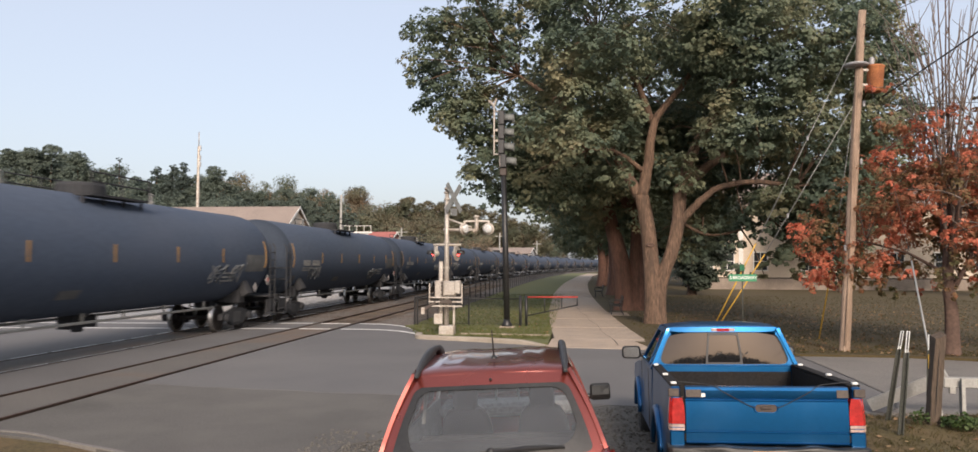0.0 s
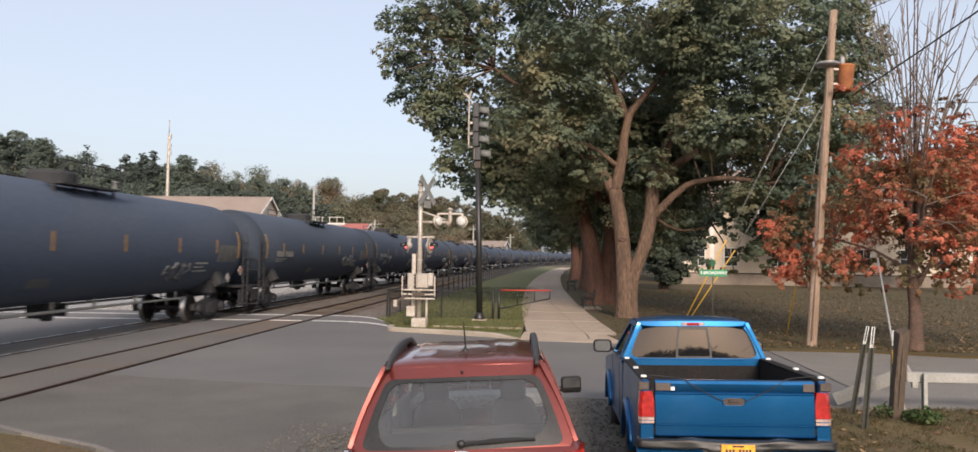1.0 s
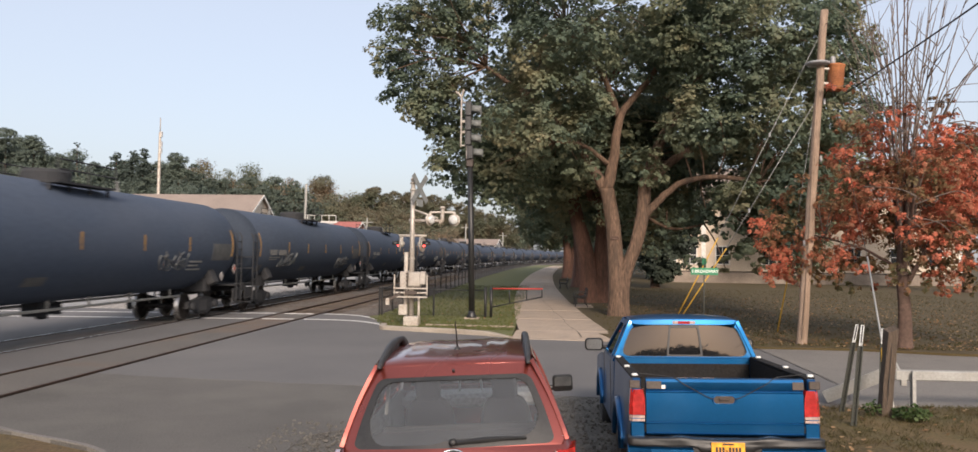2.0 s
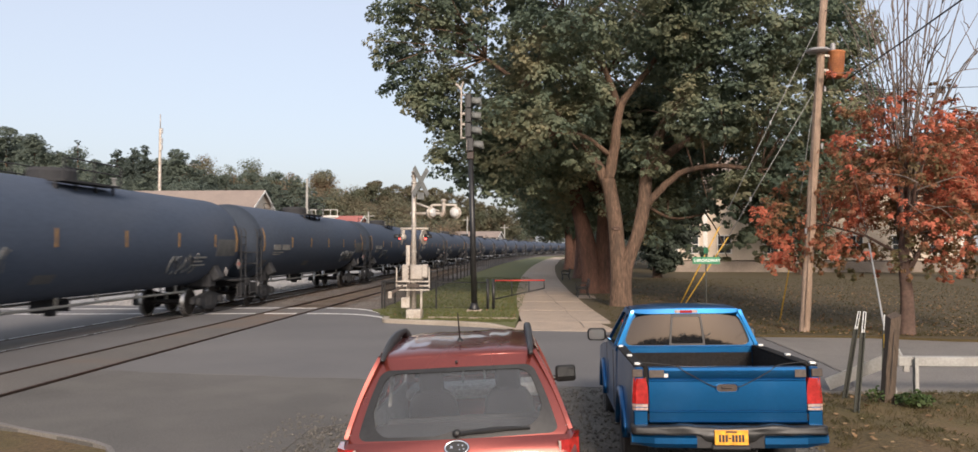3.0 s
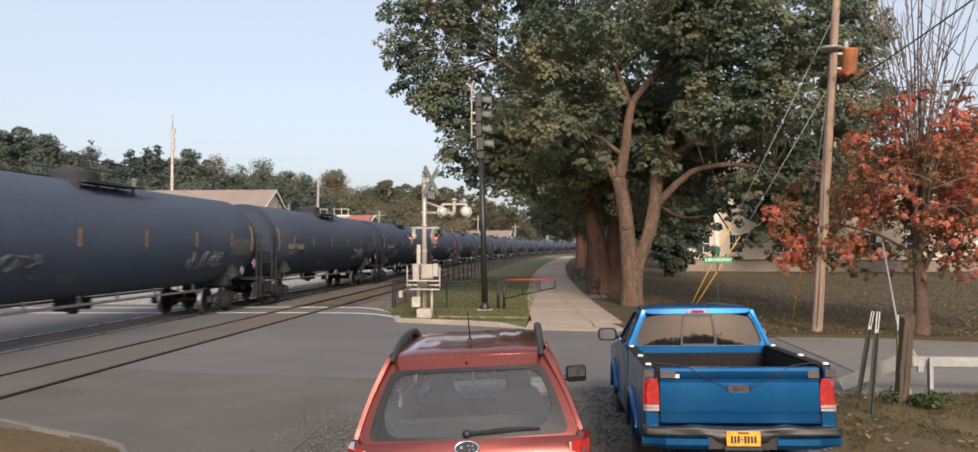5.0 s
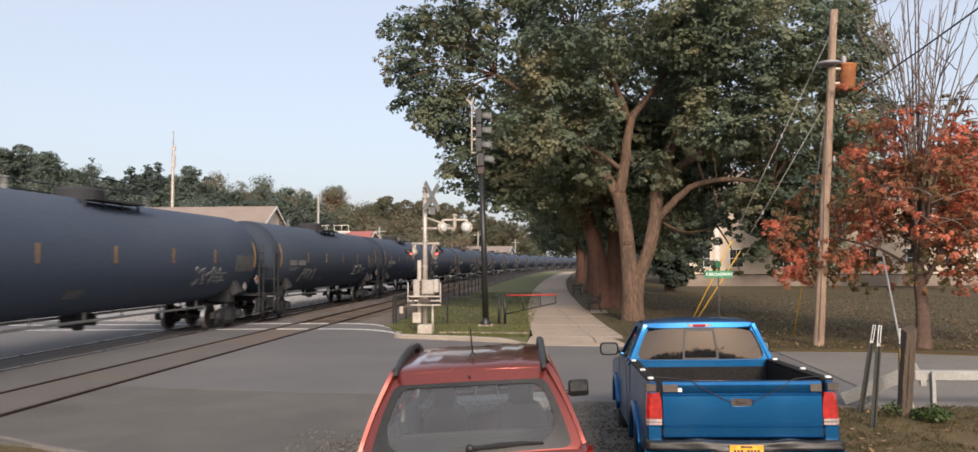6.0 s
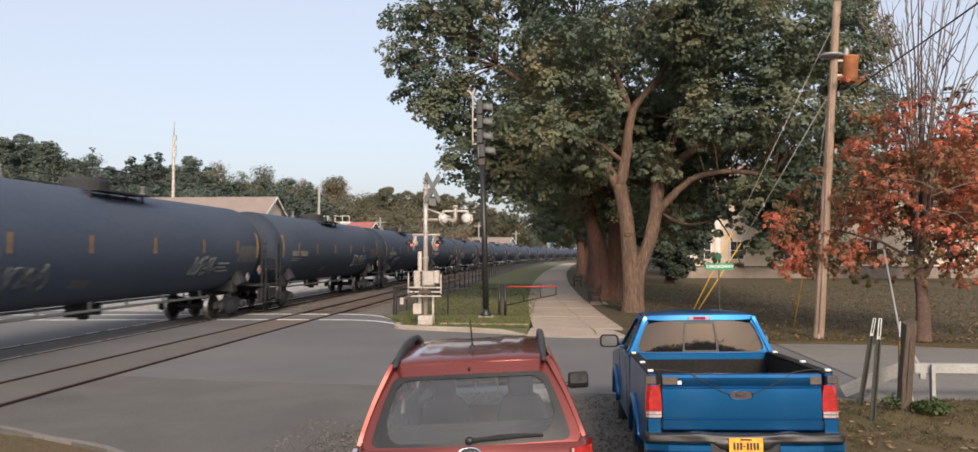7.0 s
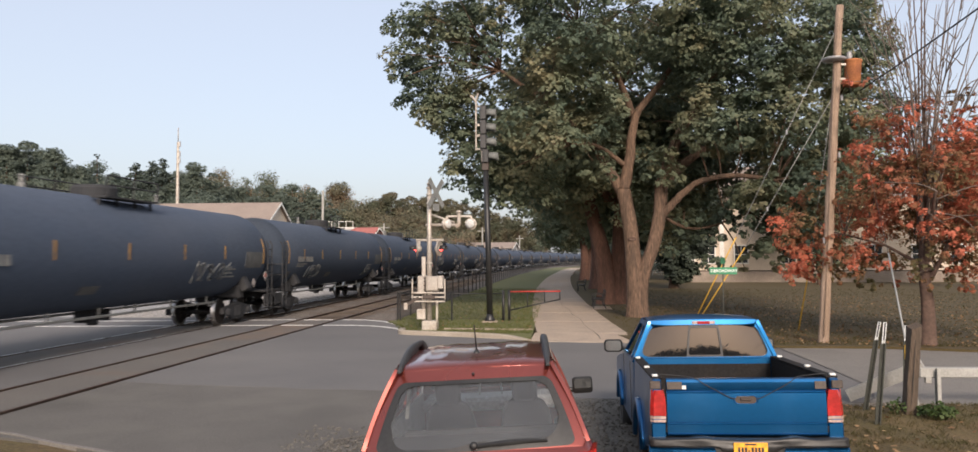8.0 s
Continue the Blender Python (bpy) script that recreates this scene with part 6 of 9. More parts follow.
def build_hatchback(m):
    car = thing("hatchback", m, "burnt orange compact car with dusty rear glass and roof rails", "car")
    P = M["red_car"]
    # lower body
    st = [(0.00, 0.66, 0.36, 0.76, 0.45, 0.70, 0.68, 0.76), (0.04, 0.70, 0.32, 0.83, 0.42, 0.80, 0.76, 0.93), (0.10, 0.74, 0.30, 0.865, 0.40, 0.92, 0.80, 1.02), (0.30, 0.78, 0.28, 0.885, 0.38, 0.96, 0.83, 1.05), (1.2, 0.80, 0.26, 0.89, 0.36, 0.97, 0.835, 1.06),
          (2.4, 0.80, 0.26, 0.89, 0.36, 0.96, 0.83, 1.05), (3.2, 0.79, 0.26, 0.885, 0.36, 0.94, 0.81, 1.04), (3.7, 0.78, 0.27, 0.875, 0.38, 0.88, 0.76, 0.99), (4.2, 0.74, 0.28, 0.84, 0.4, 0.78, 0.68, 0.89), (4.45, 0.62, 0.32, 0.72, 0.42, 0.68, 0.58, 0.76)]
    bm = bmesh.new()
    loft(bm, [[(-wb, y, z0), (-wm, y, z1), (-wm - 0.008, y, (z1 + z2) / 2), (-wm, y, z2), (-(wm + wt) / 2, y, z2 + (z3 - z2) * 0.7), (-wt, y, z3), (0, y, z3 + (0.03 if y > 3.1 else 0.0)), (wt, y, z3), ((wm + wt) / 2, y, z2 + (z3 - z2) * 0.7), (wm, y, z2), (wm + 0.008, y, (z1 + z2) / 2), (wm, y, z1), (wb, y, z0)] for y, wb, z0, wm, z1, z2, wt, z3 in st])
    top = [f for f in bm.faces if 0.12 < f.calc_center_median().y < 3.1 and f.calc_center_median().z > 1.0 and abs(f.calc_center_median().x) < 0.6]
    bmesh.ops.delete(bm, geom=top, context="FACES")
    part("body", bm, P, car, smooth=True)
    bm = bmesh.new()
    box(bm, (0, 1.75, 0.62), (1.6, 3.0, 0.03))
    part("cabin_floor", bm, M["fabric"], car, "dark cabin lining")
    for sx in (1, -1):
        bm = bmesh.new()
        box(bm, (sx * 0.80, 1.70, 0.86), (0.03, 2.95, 0.40))
        part("door_trim", bm, M["lining"], car)
    # roof
    prof = [(0.458, 0.592, 1.588), (0.49, 0.600, 1.610), (0.55, 0.606, 1.630), (0.7, 0.612, 1.645), (1.0, 0.618, 1.668), (1.5, 0.618, 1.680), (1.95, 0.608, 1.668), (2.3, 0.592, 1.640), (2.55, 0.57, 1.595)]
    bm = bmesh.new()
    xs = [-1, -0.97, -0.9, -0.8, -0.72, -0.66, -0.6, -0.45, -0.38, -0.3, -0.15, 0, 0.15, 0.3, 0.38, 0.45, 0.6, 0.66, 0.72, 0.8, 0.9, 0.97, 1]

    def ridge(x, y):
        a = abs(x)
        g = math.exp(-((a - 0.42) / 0.055) ** 2) + math.exp(-((a - 0.68) / 0.05) ** 2)
        return 0.012 * g * ease(0.45, 0.7, y) * ease(2.5, 2.2, y)
    rings = [[(x * w, y + 0.055 * x * x * ease(1.2, 0.45, y), z - 0.02 * abs(x) ** 3.0 + ridge(x, y)) for x in xs] + [(x * w * 0.97, y + 0.055 * x * x * ease(1.2, 0.45, y), z - 0.02 * abs(x) ** 3.0 - 0.035) for x in xs[::-1]] for y, w, z in prof]
    loft(bm, rings)
    part("roof", bm, P, car, "glossy dark-reflecting roof with pressed ridges", smooth=True)
    # tail gate with its glass
    def tail(s, t):
        hw = 0.832 + (0.602 - 0.832) * t + 0.022 * math.sin(math.pi * t)
        return (s * hw, 0.10 + 0.30 * t + 0.05 * t * t + 0.10 * s * s * (1 - 0.4 * t), 1.00 + 0.585 * t - 0.012 * s * s * t)
    n = 7
    outer = round_loop(-1, 1, 0.0, 1.0, 0.02, n)
    hole = round_loop(-0.91, 0.91, 0.03, 0.865, 0.09, n)
    bm = bmesh.new()
    ring_patch(bm, tail, outer, hole)
    gate = thicken(part("tailgate", bm, P, car, smooth=True), 0.035)
    bm = bmesh.new()
    clear = []
    for s, t in round_loop(-0.83, 0.83, 0.07, 0.815, 0.13, 12):
        cut = max(0.0, 0.36 - t) * 0.42
        clear.append((s * (1 - cut), t + 0.06 * ease(-0.2, 0.0, s) * ease(0.4, 0.1, t)))
    ring_patch(bm, lambda s, t: tuple(Vector(tail(s, t)) + Vector((0, 0.002, 0))), round_loop(-0.915, 0.915, 0.025, 0.87, 0.09, 12), clear)
    thicken(part("glass_border", bm, M["black"], gate, "black painted glass border", smooth=True), 0.006, rim=False)
    pane("rear_glass", lambda s, t: tuple(Vector(tail(s, t)) + Vector((0, 0.016, 0))), round_loop(-0.88, 0.88, 0.045, 0.85, 0.09, n), M["dusty_glass"], gate, "dusty clear rear glass")
    bm = bmesh.new()
    a = Vector(tail(0.0, 0.10)) + Vector((0, -0.025, 0))
    lathe(bm, [(0.03, 0), (0.03, 0.02), (0.02, 0.035), (0.006, 0.04)], 12, "Y", Matrix.Translation(a) @ pose(0, 0, 0, 180 - 20))
    pts = [Vector(tail(s, t)) + Vector((0, -0.03, 0.0)) for s, t in ((0.0, 0.10), (0.12, 0.112), (0.30, 0.125), (0.48, 0.13), (0.66, 0.12))]
    tube(bm, pts, [0.020, 0.017, 0.022, 0.016, 0.010], 6, squash=0.7)
    pts = [Vector(tail(s, t)) + Vector((0, -0.012, 0.0)) for s, t in ((0.05, 0.09), (0.35, 0.105), (0.66, 0.105))]
    tube(bm, pts, 0.008, 6)
    part("wiper", bm, M["black"], gate, "black rear wiper")
    c = Vector((0, 0.045, 0.965))

    def on_gate(x, h, out=0.0):
        return c + Vector((x, 0.55 * h - 0.83 * out, 0.83 * h + 0.55 * out))
    bm = bmesh.new()
    ring = [(math.cos(a), math.sin(a)) for a in (math.pi * 2 * k / 28 for k in range(29))]
    tube(bm, [on_gate(0.085 * x, 0.052 * y, 0.012) for x, y in ring], 0.008, 6, cap=False)
    badge = part("badge", bm, M["chrome"], gate, "plain chrome oval badge on a dark ground", smooth=True)
    bm = bmesh.new()
    solid(bm, [[on_gate(0.084 * x, 0.051 * y, 0.0) for x, y in ring[:-1]]], 0.01)
    part("badge_ground", bm, M["black"], badge)
    for x, h, r in ((-0.038, 0.006, 0.017), (0.012, 0.018, 0.009), (0.042, 0.016, 0.009), (0.02, -0.014, 0.009), (0.05, -0.012, 0.009)):
        bm = bmesh.new()
        solid(bm, [[on_gate(x + r * q * math.cos(a), h + r * q * math.sin(a), 0.009) for a, q in ((math.pi * k / 4, 1.0 if k % 2 else 0.35) for k in range(8))]], 0.006)
        part("badge_mark", bm, M["chrome"], badge)
    bm = bmesh.new()
    lathe(bm, [(0.011, 0), (0.011, 0.014), (0.004, 0.018)], 10, "Y", Matrix.Translation(Vector(tail(0, 0.93)) + Vector((0, -0.006, 0))) @ pose(0, 0, 0, 180))
    part("washer_nozzle", bm, M["black"], gate)
    # tail lamps
    for sx in (1, -1):
        bm = bmesh.new()
        loft(bm, [[(sx * x, y, z) for x, y in ((0.745, 0.035), (0.81, 0.05), (0.888, 0.14), (0.912, 0.36), (0.8, 0.32), (0.75, 0.14))] for z in (0.72, 0.86, 0.99)])
        lamp = part("tail_lamp", bm, M["lamp_red"], car, "red wrap-round tail lamp", smooth=False)
        bm = bmesh.new()
        loft(bm, [[(sx * x, y, z) for x, y in ((0.735, 0.032), (0.752, 0.032), (0.752, 0.12), (0.735, 0.12))] for z in (0.72, 0.985)])
        part("clear_strip", bm, M["lamp_clear"], lamp, "clear lamp edge")
    # flanks: pillars and side glass
    for sx in (1, -1):
        def flank(y, t, sx=sx):
            k = ease(0.0, 0.9, y)
            return (sx * (0.838 + (0.606 - 0.838) * t + 0.02 * math.sin(math.pi * t)), y + (0.28 * t if y < 0.6 else 0) - (0.72 * t * ease(2.5, 3.2, y)), 1.035 + 0.59 * t - 0.04 * t * ease(1.9, 2.6, y) - 0.025 * t * ease(0.8, 0.3, y))
        holes = [(0.42, 1.02), (1.12, 2.02), (2.12, 3.0)]
        ys = [0.2, 1.07, 2.07, 3.2]
        bm = bmesh.new()
        for (a, b), (y0, y1) in zip(holes, zip(ys, ys[1:])):
            ring_patch(bm, flank, round_loop(y0, y1, 0.0, 1.0, 0.004, 5), round_loop(a, b, 0.08, 0.9, 0.06, 5, 0.1))
        thicken(part("side_frame", bm, P, car, smooth=True), 0.03, 0.0)
        for a, b in holes:
            pane("side_window", flank, round_loop(a - 0.02, b + 0.02, 0.06, 0.92, 0.06, 5, 0.1), M["car_glass"], car)
        # roof rail
        bm = bmesh.new()
        rail = ((0.40, 1.598, 1.575, 0.012), (0.55, 1.640, 1.585, 0.018), (0.75, 1.684, 1.595, 0.024), (0.95, 1.716, 1.61, 0.026), (1.15, 1.735, 1.625, 0.026), (1.28, 1.742, 1.69, 0.026), (1.5, 1.746, 1.705, 0.026),
                (1.68, 1.742, 1.70, 0.026), (1.78, 1.734, 1.63, 0.026), (1.95, 1.70, 1.60, 0.024), (2.12, 1.63, 1.59, 0.016))
        loft(bm, [[(sx * (0.572 + 0.012 * math.sin(y * 1.4)) + dx * w, y, zb + (zt - zb) * q) for dx, q in ((-1.25, 0.0), (-1.0, 0.75), (-0.5, 1.0), (0.5, 1.0), (1.0, 0.75), (1.25, 0.0))] for y, zt, zb, w in rail])
        part("roof_rail", bm, M["plastic"], car, "black raised roof rail", smooth=True)
        # door mirror
        mir = new("door_mirror")
        mir.parent, mir.matrix_basis = car, pose(sx * 0.985, 2.85, 1.10, 0, 0, sx * 5)
        mir.empty_display_size = 0.1
        bm = bmesh.new()
        loft(bm, [[(x * s, y, z * s2) for x, z in round_loop(-0.105, 0.105, -0.085, 0.085, 0.03, 4)] for y, s, s2 in ((-0.03, 1.0, 1.0), (0.0, 1.04, 1.04), (0.06, 0.92, 0.9), (0.1, 0.55, 0.55))])
        box(bm, (-sx * 0.12, 0.04, -0.05), (0.1, 0.05, 0.05), bevel=0.01)
        part("mirror_shell", bm, M["black"], mir, "black mirror shell", smooth=True)
        bm = bmesh.new()
        slab(bm, [(x * 0.86, z * 0.84) for x, z in round_loop(-0.105, 0.105, -0.085, 0.085, 0.025, 4)], 0, 0.003)
        part("mirror_glass", bm, M["mirror"], mir, at=pose(0, -0.034, 0, 103))
    # windscreen
    def screen(s, t):
        return (s * (0.80 - 0.2 * t), 3.28 - 0.78 * t - 0.10 * s * s, 1.05 + 0.5 * t)
    bm = bmesh.new()
    ring_patch(bm, screen, round_loop(-1, 1, 0, 1, 0.01, 5), round_loop(-0.9, 0.9, 0.06, 0.93, 0.06, 5))
    thicken(part("windscreen_frame", bm, P, car, smooth=True), 0.03, 0.0)
    pane("windscreen", screen, round_loop(-0.92, 0.92, 0.05, 0.94, 0.06, 5), M["car_glass"], car)
    # antenna
    bm = bmesh.new()
    lathe(bm, [(0.03, 0), (0.026, 0.012), (0.012, 0.03), (0.008, 0.04)], 10, "Z", Matrix.Translation((0.0, 0.92, 1.655)))
    tube(bm, [(0.0, 0.92, 1.68), (0.0, 0.80, 1.90)], [0.0075, 0.005], 6)
    part("antenna", bm, M["black"], car, "short black roof antenna")
    # seats and lining
    for x in (-0.37, 0.37):
        y, w = 1.95, 0.50
        bm = bmesh.new()
        loft(bm, [[(x + a * s, y + b + d, zz) for a, b in round_loop(-w / 2, w / 2, -0.07, 0.07, 0.05, 4)] for zz, s, d in ((0.60, 1.0, 0.2), (0.86, 1.0, 0.1), (1.00, 0.92, 0.04), (1.09, 0.70, 0.02), (1.12, 0.45, 0.02))])
        seat = part("front_seat", bm, M["fabric"], car, "dark grey cloth seat back", smooth=True)
        bm = bmesh.new()
        loft(bm, [[(x + a * s, y + b * s - 0.03, zz) for a, b in round_loop(-0.125, 0.125, -0.06, 0.06, 0.05, 4)] for zz, s in ((1.10, 0.75), (1.13, 0.95), (1.24, 1.0), (1.31, 0.88), (1.35, 0.55))])
        part("headrest", bm, M["fabric"], seat, smooth=True)
    bm = bmesh.new()
    box(bm, (0, 1.15, 0.80), (1.4, 0.14, 0.40), bevel=0.04)
    part("rear_seat", bm, M["fabric"], car, "dark rear bench back")
    bm = bmesh.new()
    box(bm, (0, 0.68, 0.955), (1.52, 0.84, 0.02), bevel=0.006)
    part("load_cover", bm, M["fabric"], car, "dark grey load cover")
    for sx in (1, -1):
        bm = bmesh.new()
        loft(bm, [[(sx * (0.795 - 0.19 * t), 0.24 + 0.30 * t, 1.02 + 0.55 * t), (sx * (0.80 - 0.19 * t), 1.0, 1.02 + 0.55 * t), (sx * (0.775 - 0.19 * t), 1.0, 1.02 + 0.55 * t), (sx * (0.76 - 0.19 * t), 0.24 + 0.30 * t, 1.02 + 0.55 * t)] for t in (0, 0.33, 0.66, 1.0)])
        part("pillar_trim", bm, M["lining"], car, "grey pillar trim")
    bm = bmesh.new()
    loft(bm, [[(x * w, y, z - 0.045 - 0.04 * abs(x) ** 3) for x in (-1, -0.6, 0, 0.6, 1)] + [(x * w, y, z - 0.055 - 0.04 * abs(x) ** 3) for x in (1, 0.6, 0, -0.6, -1)] for y, w, z in ((0.56, 0.55, 1.625), (1.0, 0.58, 1.665), (1.8, 0.575, 1.67), (2.5, 0.54, 1.60))])
    part("headlining", bm, M["lining"], car, "grey roof lining")
    bm = bmesh.new()
    tube(bm, [(-0.60, 1.07, 1.46), (-0.64, 1.07, 1.12)], 0.02, 6, squash=0.3)
    part("seat_belt", bm, M["trim_grey"], car, "pale hanging belt")
    bm = bmesh.new()
    box(bm, (0, 2.98, 0.96), (1.5, 0.5, 0.14), bevel=0.04)
    part("dashboard", bm, M["lining"], car)
    bm = bmesh.new()
    box(bm, (0.0, 2.62, 1.45), (0.24, 0.03, 0.07), bevel=0.02)
    part("inner_mirror", bm, M["plastic"], car)
    bm = bmesh.new()
    tube(bm, smooth_line([(-0.12, 2.7, 1.07), (-0.11, 2.68, 1.2), (-0.09, 2.66, 1.23), (0.09, 2.66, 1.23), (0.11, 2.68, 1.2), (0.12, 2.7, 1.07)], 4), 0.012, 6)
    part("console_trim", bm, M["trim_grey"], car, "pale console trim")
    for sx in (1, -1):
        for y in (0.85, 3.55):
            road_wheel(car, pose(sx * 0.79, y, 0.33, 0, 0, 0 if sx > 0 else 180), 0.33)
    return car


build_hatchback(pose(-0.561, 5.473, 0.005, -2.0, -3.2, 2.44))


def arch(cy, cz, r, n=9):
    return [(cy + r * math.cos(math.pi * k / (n - 1)), cz + r * math.sin(math.pi * k / (n - 1))) for k in range(n)]


def side_plate(bm, outline, x0, x1, crown=0.0):
    """A body side: an outline in y and z, thick in x."""
    a = [bm.verts.new((x0, y, z)) for y, z in outline]
    b = [bm.verts.new((x1 - (x1 / abs(x1)) * crown * max(0, z - 1.0), y, z)) for y, z in outline]
    n = len(a)
    bmesh.ops.triangulate(bm, faces=[bm.faces.new(a[::-1]), bm.faces.new(b)])
    for k in range(n):
        bm.faces.new((a[k], a[(k + 1) % n], b[(k + 1) % n], b[k]))


def build_pickup(m):
    car = thing("pickup_truck", m, "bright blue older pickup truck with a black-lined bed", "pickup truck")
    P = M["blue_car"]
    BED, TOP = 2.08, 1.300        # length and top of the bed
    CAB = 1.72                     # where the cab parts begin before they are set forward
    for sx in (1, -1):
        # bed side
        out = [(0.0, 0.62), (0.0, TOP - 0.02), (0.015, TOP), (BED, TOP), (BED, 0.5), (1.72, 0.48)] + arch(1.25, 0.47, 0.42) + [(0.6, 0.56)]
        bm = bmesh.new()
        side_plate(bm, out, sx * 0.775, sx * 0.885, 0.1)
        side = part("bed_side", bm, P, car)
        bv = side.modifiers.new("round", "BEVEL")
        bv.width, bv.segments, bv.limit_method, bv.angle_limit = 0.025, 2, "ANGLE", radians(50)
        bm = bmesh.new()
        box(bm, (sx * 0.81, BED / 2 + 0.02, TOP + 0.006), (0.11, BED - 0.06, 0.02), bevel=0.006)
        part("bed_rail_cap", bm, M["liner"], side, "black plastic rail cap")
        for y in (0.08, 0.85, 1.92):
            bm = bmesh.new()
            box(bm, (sx * 0.825, y, TOP + 0.026), (0.055, 0.05, 0.022), bevel=0.006)
            part("cleat", bm, M["sign_white"], side, "small white cleat on the rail")
        bm = bmesh.new()
        for r0, xo in ((0.41, 0.0),):
            loop = arch(1.25, 0.47, 0.44, 13)
            tube(bm, [(sx * 0.89, y, z) for y, z in loop], 0.045, 8, squash=1.0)
        part("wheel_flare", bm, P, side, smooth=True)
        bm = bmesh.new()
        box(bm, (sx * 0.62, 1.25, 0.72), (0.3, 0.95, 0.42), bevel=0.08, segs=2)
        part("wheel_housing", bm, M["liner"], car)
        # tail lamp
        bm = bmesh.new()
        loft(bm, [[(sx * (x if x < 0.88 else 0.888 - 0.09 * max(0, z - 1.0)), y, z) for x, y in ((0.738 + 0.022 * max(0, z - 1.1) / 0.1, -0.012), (0.855 - 0.03 * max(0, z - 1.1) / 0.1, -0.014), (0.888, 0.02), (0.888, 0.09), (0.738, 0.06))] for z in (0.955, 1.05, 1.12, 1.17, 1.195)])
        lamp = part("tail_lamp", bm, M["lamp_red"], car, "tall red tail lamp")
        bm = bmesh.new()
        loft(bm, [[(sx * x, y, z) for x, y in ((0.742, -0.010), (0.855, -0.012), (0.886, 0.02), (0.886, 0.08), (0.742, 0.06))] for z in (0.895, 0.918)])
        loft(bm, [[(sx * x, y, z) for x, y in ((0.742, -0.010), (0.855, -0.012), (0.886, 0.02), (0.886, 0.08), (0.742, 0.06))] for z in (0.926, 0.951)])
        part("reversing_lens", bm, M["lamp_clear"], lamp, "clear reversing lens")
        # cab side: door with its window
        bm = bmesh.new()
        out = [(CAB + 0.03, 0.46), (CAB + 0.03, 1.235), (3.25, 1.225), (3.45, 1.19), (4.2, 1.12), (4.85, 1.02), (4.98, 0.86), (4.98, 0.5), (4.42, 0.46)] + arch(3.98, 0.44, 0.42) + [(3.5, 0.44)]
        side_plate(bm, out, sx * 0.8, sx * 0.885, 0.1)
        part("cab_side", bm, P, car, smooth=False)
        bm = bmesh.new()
        tube(bm, [(sx * 0.89, y, z) for y, z in arch(3.98, 0.44, 0.43, 13)], 0.045, 8)
        part("wheel_flare", bm, P, car, smooth=True)
        for y in (2.05, 3.2):
            bm = bmesh.new()
            box(bm, (sx * 0.886, y, 0.86), (0.006, 0.012, 0.72))
            part("door_gap", bm, M["black"], car)

        def flank(y, t, sx=sx):
            return (sx * (0.862 + (0.645 - 0.862) * t), y + 0.05 * t * ease(2.3, 1.8, y) - 0.62 * t * ease(2.6, 3.3, y), 1.225 + 0.495 * t)
        bm = bmesh.new()
        ys = [1.76, 2.15, 3.32]
        holes = [(1.88, 2.09), (2.21, 3.18)]
        for (a, b), (y0, y1) in zip(holes, zip(ys, ys[1:])):
            ring_patch(bm, flank, round_loop(y0, y1, 0.0, 1.0, 0.004, 5), round_loop(a, b, 0.06, 0.88, 0.05, 5, 0.1))
        thicken(part("cab_pillar", bm, P, car, smooth=True), 0.04, 0.0)
        for a, b in holes:
            pane("side_window", flank, round_loop(a - 0.02, b + 0.02, 0.05, 0.9, 0.05, 5, 0.1), M["tint"], car, "dark side window")
        mir = new("door_mirror")
        mir.parent, mir.matrix_basis = car, pose(sx * 1.03, 3.12, 1.33, 0, 0, 3 * sx)
        mir.empty_display_size = 0.1
        bm = bmesh.new()
        loft(bm, [[(x * s, y, z * s) for x, z in round_loop(-0.125, 0.125, -0.085, 0.085, 0.05, 5)] for y, s in ((-0.03, 1.0), (0.0, 1.04), (0.05, 0.9), (0.08, 0.5))])
        box(bm, (-sx * 0.15, 0.03, -0.04), (0.12, 0.05, 0.05), bevel=0.01)
        part("mirror_shell", bm, M["black"], mir, "black mirror shell", smooth=True)
        bm = bmesh.new()
        slab(bm, [(x * 0.86, z * 0.82) for x, z in round_loop(-0.125, 0.125, -0.085, 0.085, 0.05, 5)], 0, 0.003)
        part("mirror_glass", bm, M["mirror"], mir, at=pose(0, -0.034, 0, 92))
        for y in (1.25, 4.34):
            road_wheel(car, pose(sx * 0.77, y, 0.355, 0, 0, 0 if sx > 0 else 180), 0.365, 0.24)
    # bed
    bm = bmesh.new()
    box(bm, (0, BED / 2, 0.83), (1.56, BED, 0.06))
    floor = part("bed_floor", bm, M["liner"], car, "ribbed black bed liner")
    for k in range(11):
        bm = bmesh.new()
        box(bm, (-0.7 + 0.14 * k, BED / 2, 0.868), (0.06, BED - 0.1, 0.016))
        part("rib", bm, M["liner"], floor)
    bm = bmesh.new()
    box(bm, (0, BED + 0.01, 1.06), (1.6, 0.045, 0.49), bevel=0.012)
    wall = part("bed_front", bm, P, car)
    for sx in (1, -1):
        bm = bmesh.new()
        box(bm, (sx * 0.766, BED / 2 + 0.02, 1.08), (0.016, BED - 0.1, 0.42))
        part("bed_liner_side", bm, M["liner"], car)
    bm = bmesh.new()
    box(bm, (0, BED - 0.03, 1.03), (1.5, 0.016, 0.40))
    part("bed_liner_front", bm, M["liner"], car)
